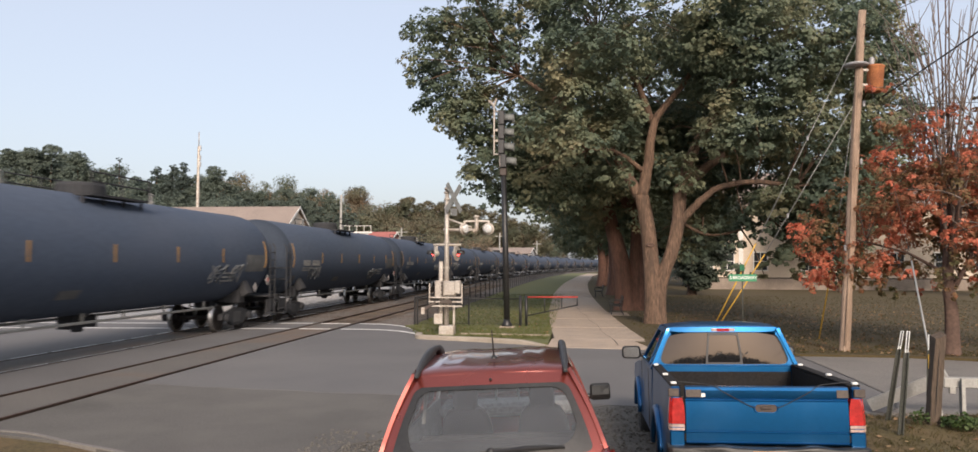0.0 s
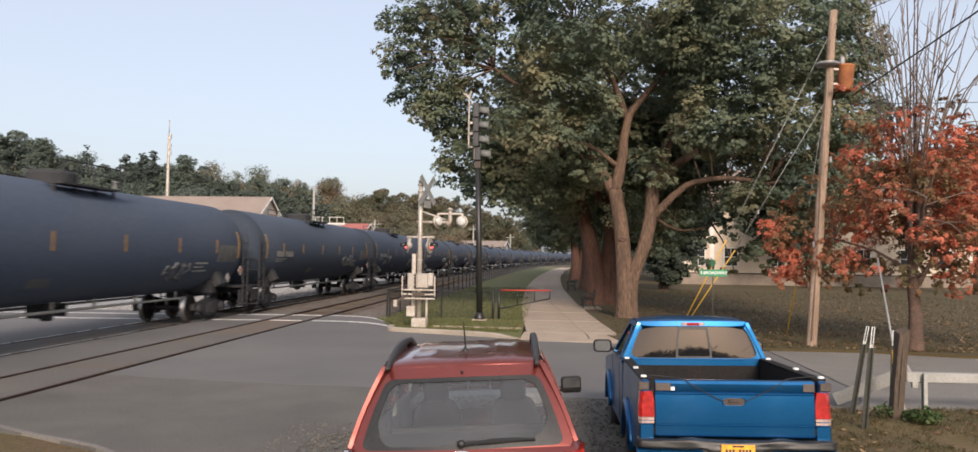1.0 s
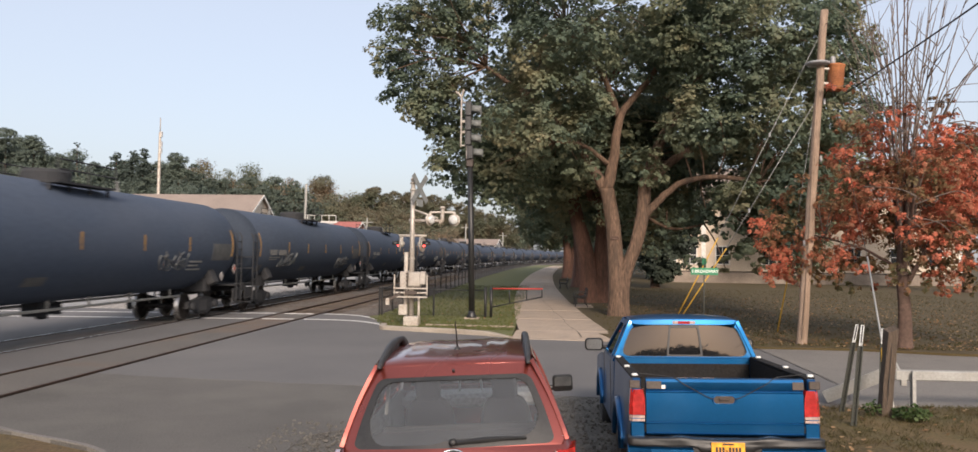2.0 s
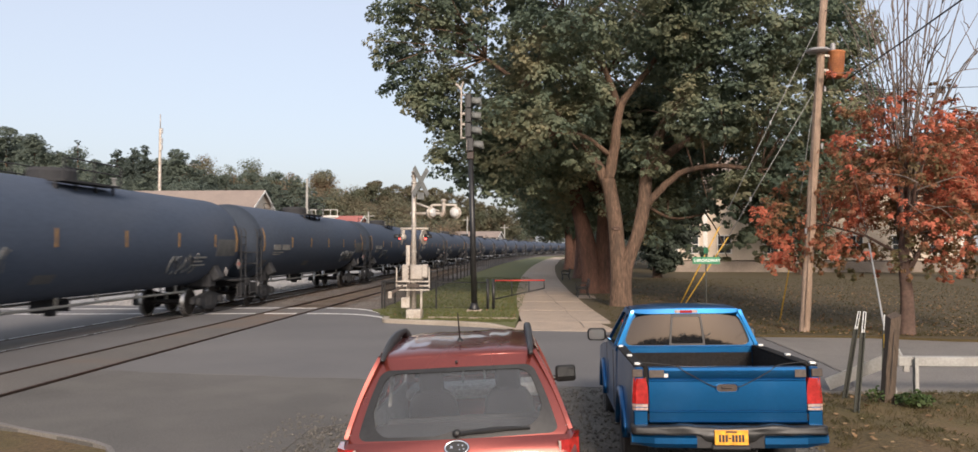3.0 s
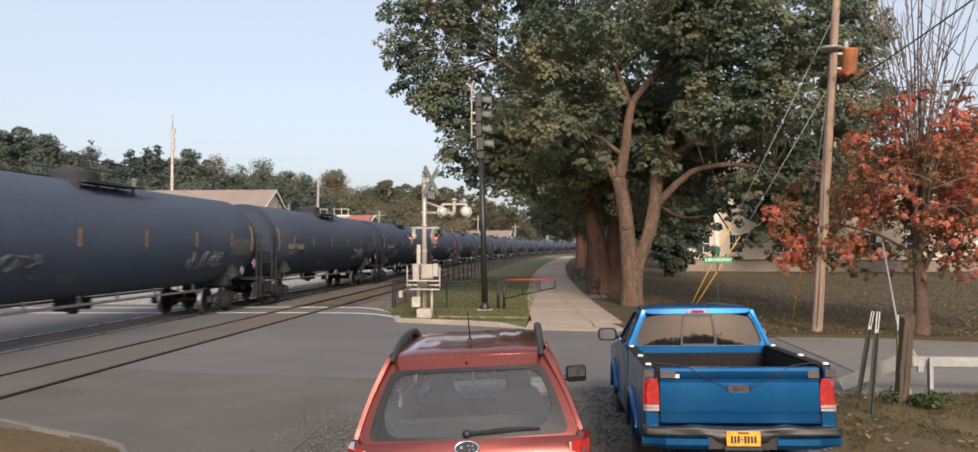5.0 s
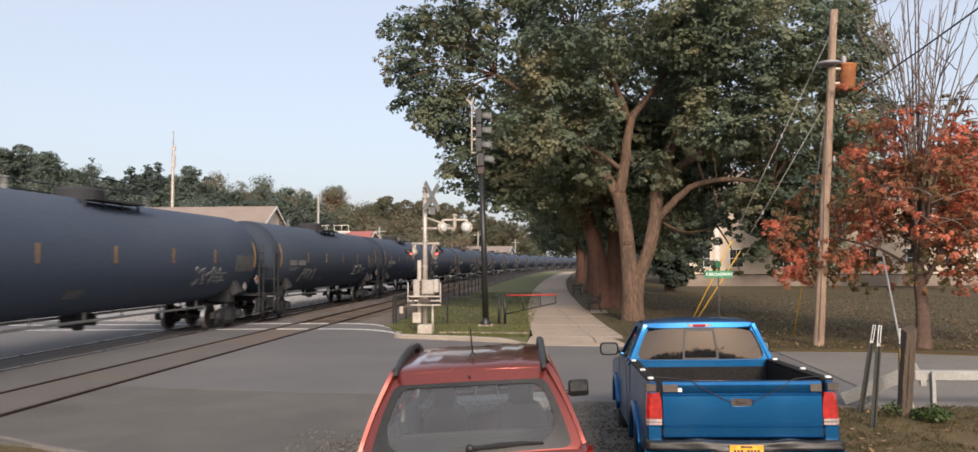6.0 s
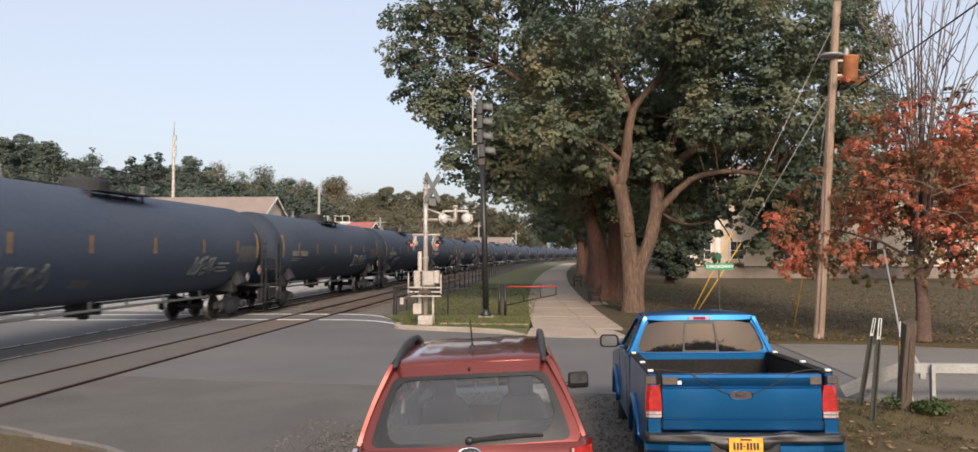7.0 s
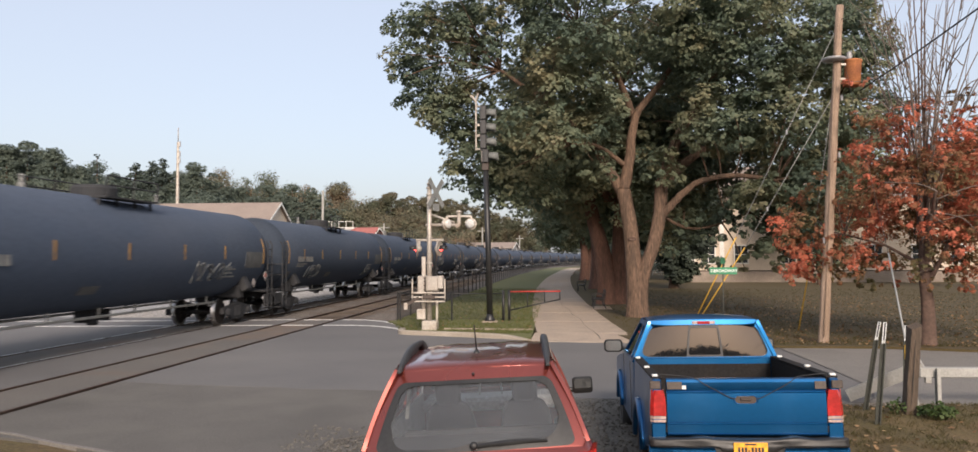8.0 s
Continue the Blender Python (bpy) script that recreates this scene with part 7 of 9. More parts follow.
    # tailgate: a pressed panel with lip, creases and a cup for the handle
    bm = bmesh.new()
    zs = [(0.765, 0.005), (0.772, -0.006), (0.786, -0.022), (0.797, -0.008), (0.872, -0.012), (0.880, -0.002), (0.888, -0.002), (0.896, -0.014), (1.05, -0.020), (1.165, -0.018), (1.174, -0.006), (1.182, -0.006), (1.192, -0.020), (1.235, -0.032), (1.27, -0.034), (1.295, -0.02), (1.303, 0.01), (1.303, 0.045), (0.765, 0.045)]
    loft(bm, [[(x, y, z) for z, y in zs] for x in (-0.73, -0.715, -0.4, -0.12, 0.12, 0.4, 0.715, 0.73)])
    gate = part("tailgate", bm, P, car, smooth=True)
    gate.data.set_sharp_from_angle(angle=radians(32))
    bm = bmesh.new()
    cup = [(x, z) for x, z in round_loop(-0.1, 0.1, -0.036, 0.036, 0.034, 5)]
    rings = [[(x * s, y, 1.105 + z * s) for x, z in cup] for y, s in ((-0.017, 1.16), (-0.026, 1.1), (-0.026, 1.0), (-0.010, 0.9))]
    loft(bm, rings, caps=False)
    hd = part("tailgate_handle", bm, P, gate, smooth=True)
    bm = bmesh.new()
    slab(bm, [(x * 0.98, z * 0.98) for x, z in cup], 0, 0.004)
    box(bm, (0, 0.008, 0.01), (0.1, 0.03, 0.014), bevel=0.005)
    part("handle_cup", bm, M["brown_block"], hd, "dark handle cup", at=pose(0, -0.0165, 1.105, 90))
    for sx in (1, -1):
        bm = bmesh.new()
        box(bm, (sx * 0.835, -0.008, 1.245), (0.1, 0.03, 0.075), bevel=0.006)
        part("corner_tape", bm, M["tape"], car, "brown tape over the corner")
        bm = bmesh.new()
        w = 0.14 if sx < 0 else 0.1
        box(bm, (sx * (0.727 - w / 2), -0.037, 1.242), (w, 0.006, 0.07), pose(0, 0, 0, -4))
        tape = part("gate_tape", bm, M["tape"], gate, "brown tape over the gate corner")
        bm = bmesh.new()
        tube(bm, smooth_line([(sx * 0.10, -0.03, 1.115), (sx * 0.16, -0.035, 1.135), (sx * 0.38, -0.045, 1.255), (sx * 0.47, -0.02, 1.312), (sx * 0.62, 0.06, 1.325), (sx * 0.78, 0.10, 1.335)], 4), 0.0042, 6)
        part("cord", bm, M["cable"], gate, "black stretch cord")
    bm = bmesh.new()
    box(bm, (-0.585, -0.036, 1.225), (0.07, 0.005, 0.035))
    st = part("sticker", bm, M["sign_white"], gate, "small white sticker")
    # corner posts beside the gate
    for sx in (1, -1):
        bm = bmesh.new()
        box(bm, (sx * 0.81, 0.02, 0.805), (0.14, 0.05, 0.17), bevel=0.012)
        part("corner_post", bm, P, car)
    # bumper and plate: a battered black step over two painted halves
    bm = bmesh.new()

    def dent(x, k):
        return noise.noise(Vector((x * 5.0, k * 1.7, 4.2)))
    rings = []
    for i in range(41):
        x = -0.9 + 1.8 * i / 40
        back_off = 0.06 * (abs(x) / 0.9) ** 3
        rise = 0.018 * math.exp(-((abs(x) - 0.42) / 0.12) ** 2)
        drop = 0.06 * ease(0.30, 0.20, abs(x))
        rings.append([(x, y + back_off + 0.012 * dent(x, k), z + rise * (z > 0.7) - drop * (z < 0.70) + 0.012 * dent(x + 3, k)) for k, (y, z) in enumerate(((0.06, 0.752), (-0.06, 0.758), (-0.11, 0.752), (-0.128, 0.735), (-0.118, 0.715), (-0.132, 0.70), (-0.125, 0.68), (-0.09, 0.668), (0.06, 0.668)))])
    loft(bm, rings)
    bump = part("bumper", bm, M["black"], car, "battered black step bumper with blue lower halves", smooth=True)
    for sx in (1, -1):
        bm = bmesh.new()
        loft(bm, [[(sx * x, y + 0.07 * ease(0.5, 0.92, x) ** 2, z) for y, z in ((0.0, 0.672), (-0.09, 0.672), (-0.118, 0.655), (-0.120, 0.60), (-0.10, 0.56 + 0.03 * ease(0.7, 0.9, x)), (0.0, 0.55))] for x in (0.31, 0.33, 0.5, 0.7, 0.82, 0.89, 0.91)])
        part("bumper_half", bm, P, bump, "blue painted bumper half")
        bm = bmesh.new()
        loft(bm, [[(sx * x, y, z) for y, z in ((0.0, 0.70), (-0.11, 0.70), (-0.10, 0.56), (0.0, 0.55))] for x in (0.17, 0.2, 0.29, 0.315)])
        part("bumper_bracket", bm, M["plastic"], bump)
    bm = bmesh.new()
    box(bm, (0, -0.085, 0.57), (0.36, 0.1, 0.05), bevel=0.015)
    part("step_pad", bm, M["plastic"], bump)
    bm = bmesh.new()
    box(bm, (0, -0.142, 0.665), (0.305, 0.006, 0.135), bevel=0.002)
    plate = part("number_plate", bm, M["plate"], bump, "orange number plate with dark bars")
    for k in range(8):
        bm = bmesh.new()
        box(bm, (-0.105 + 0.03 * k, -0.147, 0.658), (0.02, 0.004, 0.065 if k != 3 else 0.012))
        part("bar", bm, M["plate_dark"], bump, at=pose(0, 0, 0))
    bm = bmesh.new()
    box(bm, (0, -0.147, 0.718), (0.1, 0.004, 0.014))
    part("plate_heading", bm, M["plate_dark"], plate)
    # cab back, roof, screens
    def back(s, t):
        return (s * (0.845 + (0.635 - 0.845) * t ** 1.5), 1.765 + 0.035 * t + 0.02 * t * t + 0.05 * s * s, 1.20 + 0.535 * t - 0.012 * s * s * t)
    n = 6
    bm = bmesh.new()
    ring_patch(bm, back, round_loop(-1, 1, 0, 1, 0.01, n), round_loop(-0.92, 0.92, 0.165, 0.885, 0.12, n, 0.16))
    cabback = thicken(part("cab_back", bm, P, car, smooth=True), 0.03, -1)
    bm = bmesh.new()
    ring_patch(bm, lambda s, t: tuple(Vector(back(s, t)) + Vector((0, 0.002, 0))), round_loop(-0.925, 0.925, 0.158, 0.892, 0.12, n, 0.16), round_loop(-0.908, 0.908, 0.175, 0.875, 0.12, n, 0.15))
    rw = thicken(part("rear_window", bm, M["black"], cabback, "black window seal", smooth=True), 0.02, 0)
    bm = bmesh.new()
    ring_patch(bm, lambda s, t: tuple(Vector(back(s, t)) + Vector((0, -0.006, 0))), round_loop(-0.262, 0.262, 0.165, 0.885, 0.02, n), round_loop(-0.232, 0.232, 0.21, 0.815, 0.03, n))
    thicken(part("slider_frame", bm, M["plastic"], cabback, "grey sliding window frame"), 0.012, 0)
    for a, b in ((-0.915, -0.25), (-0.248, 0.248), (0.25, 0.915)):
        pane("window_pane", lambda s, t: tuple(Vector(back(s, t)) + Vector((0, 0.004, 0))), round_loop(a, b, 0.168, 0.882, 0.04, n), M["tint"], cabback, "dark tinted pane")
    bm = bmesh.new()
    # two small dark bird-shaped decals
    for px, sgn in ((-0.085, 1), (0.30, 1)):
        o = Vector(back(px, 0.38)) + Vector((0, -0.012, 0))
        solid(bm, [[o + Vector((0, 0, 0)), o + Vector((0.05, 0, 0.045)), o + Vector((0.035, 0, 0.012))], [o + Vector((0, 0, 0)), o + Vector((-0.05 * (px > 0), 0, 0.04)), o + Vector((-0.02, 0, 0.0))]], 0.003)
    part("decal", bm, M["black"], cabback, "small dark decals on the glass")
    bm = bmesh.new()
    prof = [(1.80, 0.63, 1.722), (1.84, 0.64, 1.75), (1.98, 0.65, 1.772), (2.35, 0.65, 1.785), (2.6, 0.635, 1.765), (2.72, 0.62, 1.72)]
    xs = [-1, -0.96, -0.85, -0.5, 0, 0.5, 0.85, 0.96, 1]
    loft(bm, [[(x * w, y + 0.03 * x * x * (y < 2), z - 0.035 * abs(x) ** 4) for x in xs] + [(x * w * 0.97, y, z - 0.035 * abs(x) ** 4 - 0.04) for x in xs[::-1]] for y, w, z in prof])
    part("roof", bm, P, car, smooth=True)
    bm = bmesh.new()
    o = Vector(back(0, 0.935))
    box(bm, o + Vector((0, -0.014, 0.0)), (0.28, 0.04, 0.042), bevel=0.008)
    bl = part("brake_light", bm, M["lamp_clear"], car, "high brake light with clear ends")
    bm = bmesh.new()
    box(bm, o + Vector((0, -0.019, 0.0)), (0.15, 0.04, 0.036), bevel=0.006)
    part("brake_lens", bm, M["lamp_red"], bl, "red centre lens")

    def screen(s, t):
        return (s * (0.82 - 0.2 * t), 3.42 - 0.72 * t - 0.08 * s * s, 1.2 + 0.53 * t)
    bm = bmesh.new()
    ring_patch(bm, screen, round_loop(-1, 1, 0, 1, 0.01, n), round_loop(-0.92, 0.92, 0.04, 0.94, 0.06, n))
    thicken(part("windscreen_frame", bm, P, car, smooth=True), 0.03, 0)
    pane("windscreen", screen, round_loop(-0.93, 0.93, 0.03, 0.95, 0.06, n), M["car_glass"], car)
    bm = bmesh.new()
    loft(bm, [[(x * w, y, z - 0.05 * x * x) for x in (-1, -0.6, -0.2, 0.2, 0.6, 1)] + [(x * w, y, 0.55) for x in (1, -1)] for y, w, z in ((3.36, 0.81, 1.2), (4.0, 0.8, 1.16), (4.7, 0.78, 1.07), (4.98, 0.74, 0.9))])
    part("bonnet", bm, P, car)
    bm = bmesh.new()
    box(bm, (0, 2.55, 0.8), (1.58, 1.6, 0.7))
    part("cab_lining", bm, M["fabric"], car, "dark cab interior")
    for x in (-0.4, 0.4):
        bm = bmesh.new()
        box(bm, (x, 2.3, 1.25), (0.48, 0.14, 0.3), bevel=0.05, segs=2)
        part("cab_seat", bm, M["fabric"], car, smooth=True)
    bm = bmesh.new()
    box(bm, (0, 2.4, 0.5), (0.7, 4.2, 0.16), bevel=0.03)
    part("chassis", bm, M["under"], car)
    # the cab stands in front of the bed
    forward = {"cab_side", "door_gap", "cab_pillar", "side_window", "door_mirror", "cab_back", "roof", "brake_light", "windscreen_frame", "windscreen", "bonnet", "cab_lining", "cab_seat"}
    for ob in list(car.children):
        if ob.name.split(".")[0] in forward or (ob.name.split(".")[0] == "wheel_flare"):
            ob.matrix_basis = pose(0, BED - CAB, 0.02) @ ob.matrix_basis
    return car


build_pickup(pose(1.763, 7.442, -0.019, -1.98, -1.05, -0.73))
# ---------------------------------------------------------------- signals, poles and street furniture
def pipe(name, pts, r, mat, parent, label="", n=10):
    bm = bmesh.new()
    tube(bm, pts, r, n)
    return part(name, bm, mat, parent, label, smooth=True)


def block(name, c, s, mat, parent, label="", bevel=0.008, m=None):
    bm = bmesh.new()
    box(bm, c, s, m, bevel)
    return part(name, bm, mat, parent, label)


def build_crossing_signal():
    s = thing("crossing_signal", pose(-4.30, 25.32, 0.04), "silver railway crossing signal mast with flashing red lamps", "crossing signal")
    block("foundation", (0.03, 0, 0.14), (0.5, 0.5, 0.38), M["cream"], s, "painted concrete foot", 0.03)
    bm = bmesh.new()
    tube(bm, [(0, 0, 0.3), (0, 0, 3.0), (0, 0, 4.86)], [0.088, 0.08, 0.074], 14)
    lathe(bm, [(0.085, 4.84), (0.09, 4.9), (0.05, 4.94)], 14, "Z")
    mast = part("mast", bm, M["silver"], s, smooth=True)
    for z in (4.5, 4.72, 4.2, 3.05, 2.2):
        bm = bmesh.new()
        lathe(bm, [(0.096, z), (0.108, z + 0.01), (0.108, z + 0.05), (0.096, z + 0.06)], 14, "Z")
        part("clamp", bm, M["silver"], mast)
    # crossed boards, seen nearly edge-on
    xb = new("crossbuck")
    xb.parent, xb.matrix_basis = s, pose(0.22, 0.05, 4.58, 0, 0, 63)
    xb.empty_display_size = 0.2
    for a in (42, -42):
        bm = bmesh.new()
        box(bm, (0, 0.01 if a > 0 else -0.01, 0), (0.2, 0.008, 1.2), pose(0, 0, 0, 0, a, 0), bevel=0.002)
        part("board", bm, M["sign_back"], xb, "bare metal crossing board")
    block("count_plate", (0, 0, -0.48), (0.36, 0.01, 0.24), M["sign_back"], xb, "small metal plate")
    pipe("bracket", [(0, 0, 4.18), (0.22, 0.05, 4.2)], 0.03, M["silver"], s)
    # arm with the upper pair of lamps
    pipe("arm", [(-0.12, 0, 3.5), (0.95, -0.02, 3.5)], 0.055, M["silver"], s)
    pipe("brace", [(0.05, 0, 3.86), (0.85, -0.02, 3.58)], 0.035, M["silver"], s)
    bm = bmesh.new()
    tube(bm, smooth_line([(0.9, -0.02, 3.42), (0.99, -0.02, 3.5), (1.0, -0.02, 3.62), (1.0, -0.02, 3.93)], 4), 0.07, 12)
    lathe(bm, [(0.1, 3.9), (0.1, 3.96), (0.04, 3.99)], 12, "Z", Matrix.Translation((1.0, -0.02, 0)))
    part("elbow", bm, M["silver"], s, smooth=True)
    pipe("lamp_bar", smooth_line([(0.6, -0.05, 3.62), (0.6, -0.04, 3.74), (0.66, -0.03, 3.78), (1.34, -0.03, 3.78), (1.4, -0.04, 3.74), (1.4, -0.05, 3.62)], 4), 0.04, M["cream"], s)
    for x, turn in ((0.6, 55), (1.4, -10)):
        lamp = new("signal_lamp")
        lamp.parent, lamp.matrix_basis = s, pose(x, -0.06, 3.53, 0, 0, turn)
        lamp.empty_display_size = 0.1
        bm = bmesh.new()
        lathe(bm, [(0.19, -0.01), (0.2, 0.0), (0.2, 0.02), (0.18, 0.03)], 24, "Y")
        part("backboard", bm, M["cream"], lamp, "round pale backboard", smooth=False)
        bm = bmesh.new()
        lathe(bm, [(0.155, -0.09), (0.165, -0.03), (0.165, 0.1), (0.1, 0.16)], 24, "Y")
        part("housing", bm, M["silver"], lamp, smooth=True)
        bm = bmesh.new()
        lathe(bm, [(0.02, -0.125), (0.09, -0.115), (0.145, -0.092), (0.145, -0.08)], 24, "Y")
        part("lens", bm, M["lens"], lamp, "pale unlit lens", smooth=True)
    # lower pair of lamps, turned to the street, one lit
    pipe("cross_arm", [(-0.45, 0, 3.0), (0.48, 0, 3.0)], 0.04, M["cream"], s)
    for x, turn in ((-0.40, -74), (0.33, 74)):
        lamp = new("flashing_lamp")
        lamp.parent, lamp.matrix_basis = s, pose(x, 0, 2.72, 0, 0, turn)
        lamp.empty_display_size = 0.1
        pipe("hanger", [(0, 0.06, 0.28), (0, 0.06, 0.0)], 0.04, M["silver"], lamp)
        bm = bmesh.new()
        lathe(bm, [(0.25, -0.03), (0.262, -0.02), (0.262, 0.0), (0.24, 0.012)], 24, "Y")
        part("backboard", bm, M["silver"], lamp, "round metal backboard", smooth=False)
        bm = bmesh.new()
        lathe(bm, [(0.1, -0.06), (0.11, 0.0), (0.11, 0.08), (0.06, 0.14)], 20, "Y")
        part("housing", bm, M["silver"], lamp, smooth=True)
        bm = bmesh.new()
        n = 14
        loft(bm, [[(r * math.cos(a), y, r * math.sin(a)) for a in (radians(-20 + 220 * k / (n - 1)) for k in range(n))] + [((r - 0.01) * math.cos(a), y, (r - 0.01) * math.sin(a)) for a in (radians(200 - 220 * k / (n - 1)) for k in range(n))] for y, r in ((-0.26, 0.1), (-0.05, 0.11))])
        part("visor", bm, M["black"], lamp, "black lamp visor", smooth=True)
        bm = bmesh.new()
        lathe(bm, [(0.02, -0.12), (0.06, -0.1), (0.09, -0.07), (0.09, -0.05)], 18, "Y")
        part("lens", bm, M["red_light"], lamp, "lit red lens", smooth=True)
    # gate machine with counterweights
    pipe("conduit", [(-0.19, 0, 0.35), (-0.19, 0, 2.45)], 0.07, M["cream"], s)
    block("gate_machine", (0.12, -0.02, 1.55), (0.42, 0.38, 0.5), M["silver"], s, "pale gate machine box", 0.03)
    block("machine_door", (0.14, -0.22, 1.55), (0.34, 0.03, 0.42), M["silver"], s, "box door", 0.012)
    block("relay_box", (-0.24, -0.12, 1.52), (0.24, 0.26, 0.58), M["silver"], s, "", 0.03)
    block("side_box", (0.40, -0.1, 1.6), (0.2, 0.26, 0.44), M["silver"], s, "", 0.03)
    for z in (1.36, 1.5, 1.64, 1.74):
        block("latch", (-0.12, -0.25, z), (0.05, 0.05, 0.035), M["tape"], s, "dark latch", 0.006)
    for x in (-0.52, 0.56):
        block("counterweight_arm", (x, -0.28, 1.38), (0.045, 0.07, 0.68), M["cream"], s, "white upright arm", 0.015)
    for z in (0.98, 1.12, 1.26):
        block("counterweight_bar", (0.02, -0.36, z), (1.12, 0.05, 0.05), M["cream"], s, "white counterweight bar", 0.012)
    block("counterweight", (0.05, -0.40, 1.12), (0.4, 0.06, 0.13), M["tape"], s, "brown counterweight", 0.02)
    bm = bmesh.new()
    box(bm, (-0.5, -0.36, 0.98), (0.5, 0.06, 0.09), pose(0, 0, 0, 0, -32, 0), 0.01)
    part("gate_arm_stub", bm, M["tape"], s, "brown arm stub")
    block("arm_end", (-0.72, -0.36, 0.82), (0.12, 0.08, 0.22), M["cream"], s, "", 0.01)
    block("meter_box", (-0.24, -0.15, 0.55), (0.28, 0.2, 0.34), M["cream"], s, "", 0.02)
    pipe("stub_pipe", [(0.27, -0.1, 0.1), (0.27, -0.1, 1.0)], 0.04, M["cream"], s)


build_crossing_signal()


def build_traffic_signal():
    s = thing("traffic_signal", pose(-2.58, 28.65, 0.05), "black post with a column of traffic signal heads", "traffic signal")
    block("base_plate", (0, 0, 0.02), (0.55, 0.55, 0.05), M["concrete"], s, "concrete footing", 0.01)
    bm = bmesh.new()
    lathe(bm, [(0.2, 0.04), (0.2, 0.1), (0.14, 0.2), (0.125, 0.3)], 14, "Z")
    tube(bm, [(0, 0, 0.25), (-0.06, 0, 3.0), (-0.14, 0, 5.75)], [0.118, 0.11, 0.1], 14)
    post = part("post", bm, M["black"], s, smooth=True)
    block("adapter", (-0.15, 0, 5.85), (0.26, 0.24, 0.34), M["brown_block"], s, "dark adapter box", 0.02)
    # heads face the side street
    for i, z in enumerate((7.86, 7.31, 6.76, 6.22)):
        x = -0.20 if i < 3 else -0.12
        head = new("signal_head")
        head.parent, head.matrix_basis = s, pose(x, 0, z)
        head.empty_display_size = 0.1
        h = 0.53 if i < 3 else 0.5
        bm = bmesh.new()
        box(bm, (0, 0, 0), (0.2, 0.42, h), bevel=0.025)
        box(bm, (-0.1, 0, 0), (0.05, 0.46, h + 0.01), bevel=0.01)
        part("housing", bm, M["plastic"], head, "dark signal housing")
        bm = bmesh.new()
        n = 14
        loft(bm, [[(xx, r * math.cos(a), r * math.sin(a) - sag) for a in (radians(-40 + 260 * k / (n - 1)) for k in range(n))] + [(xx, (r - 0.012) * math.cos(a), (r - 0.012) * math.sin(a) - sag) for a in (radians(220 - 260 * k / (n - 1)) for k in range(n))] for xx, r, sag in ((0.09, 0.17, 0), (0.46, 0.165, 0.03))])
        part("visor", bm, M["visor"], head, "grey tunnel visor", smooth=True)
        bm = bmesh.new()
        lathe(bm, [(0.03, 0.12), (0.1, 0.115), (0.15, 0.1), (0.15, 0.09)], 16, "X")
        part("lens", bm, M["pane"], head, smooth=True)
    pipe("conduit", smooth_line([(-0.5, 0, 8.4), (-0.5, 0, 6.6), (-0.48, 0, 6.5), (-0.2, 0, 6.48)], 4), 0.035, M["silver"], s, "silver conduit")
    pipe("bracket", [(-0.5, 0, 8.12), (-0.16, 0, 8.13)], 0.03, M["silver"], s)
    pipe("lower_bracket", [(-0.28, 0, 6.5), (-0.28, 0, 5.98), (-0.05, 0, 5.97)], 0.03, M["silver"], s)
    bm = bmesh.new()
    tube(bm, [(-0.5, 0, 8.35), (-0.42, 0, 8.62)], 0.04, 8)
    tube(bm, [(-0.5, 0, 8.3), (-0.66, 0.05, 8.52)], 0.045, 8)
    tube(bm, [(-0.66, 0.05, 8.52), (-0.72, 0.05, 8.5)], 0.06, 8)
    part("top_fitting", bm, M["silver"], s, "silver top fittings")
    for z in (7.0, 7.4):
        block("junction", (-0.4, 0, z), (0.12, 0.12, 0.1), M["silver"], s, "", 0.015)


build_traffic_signal()


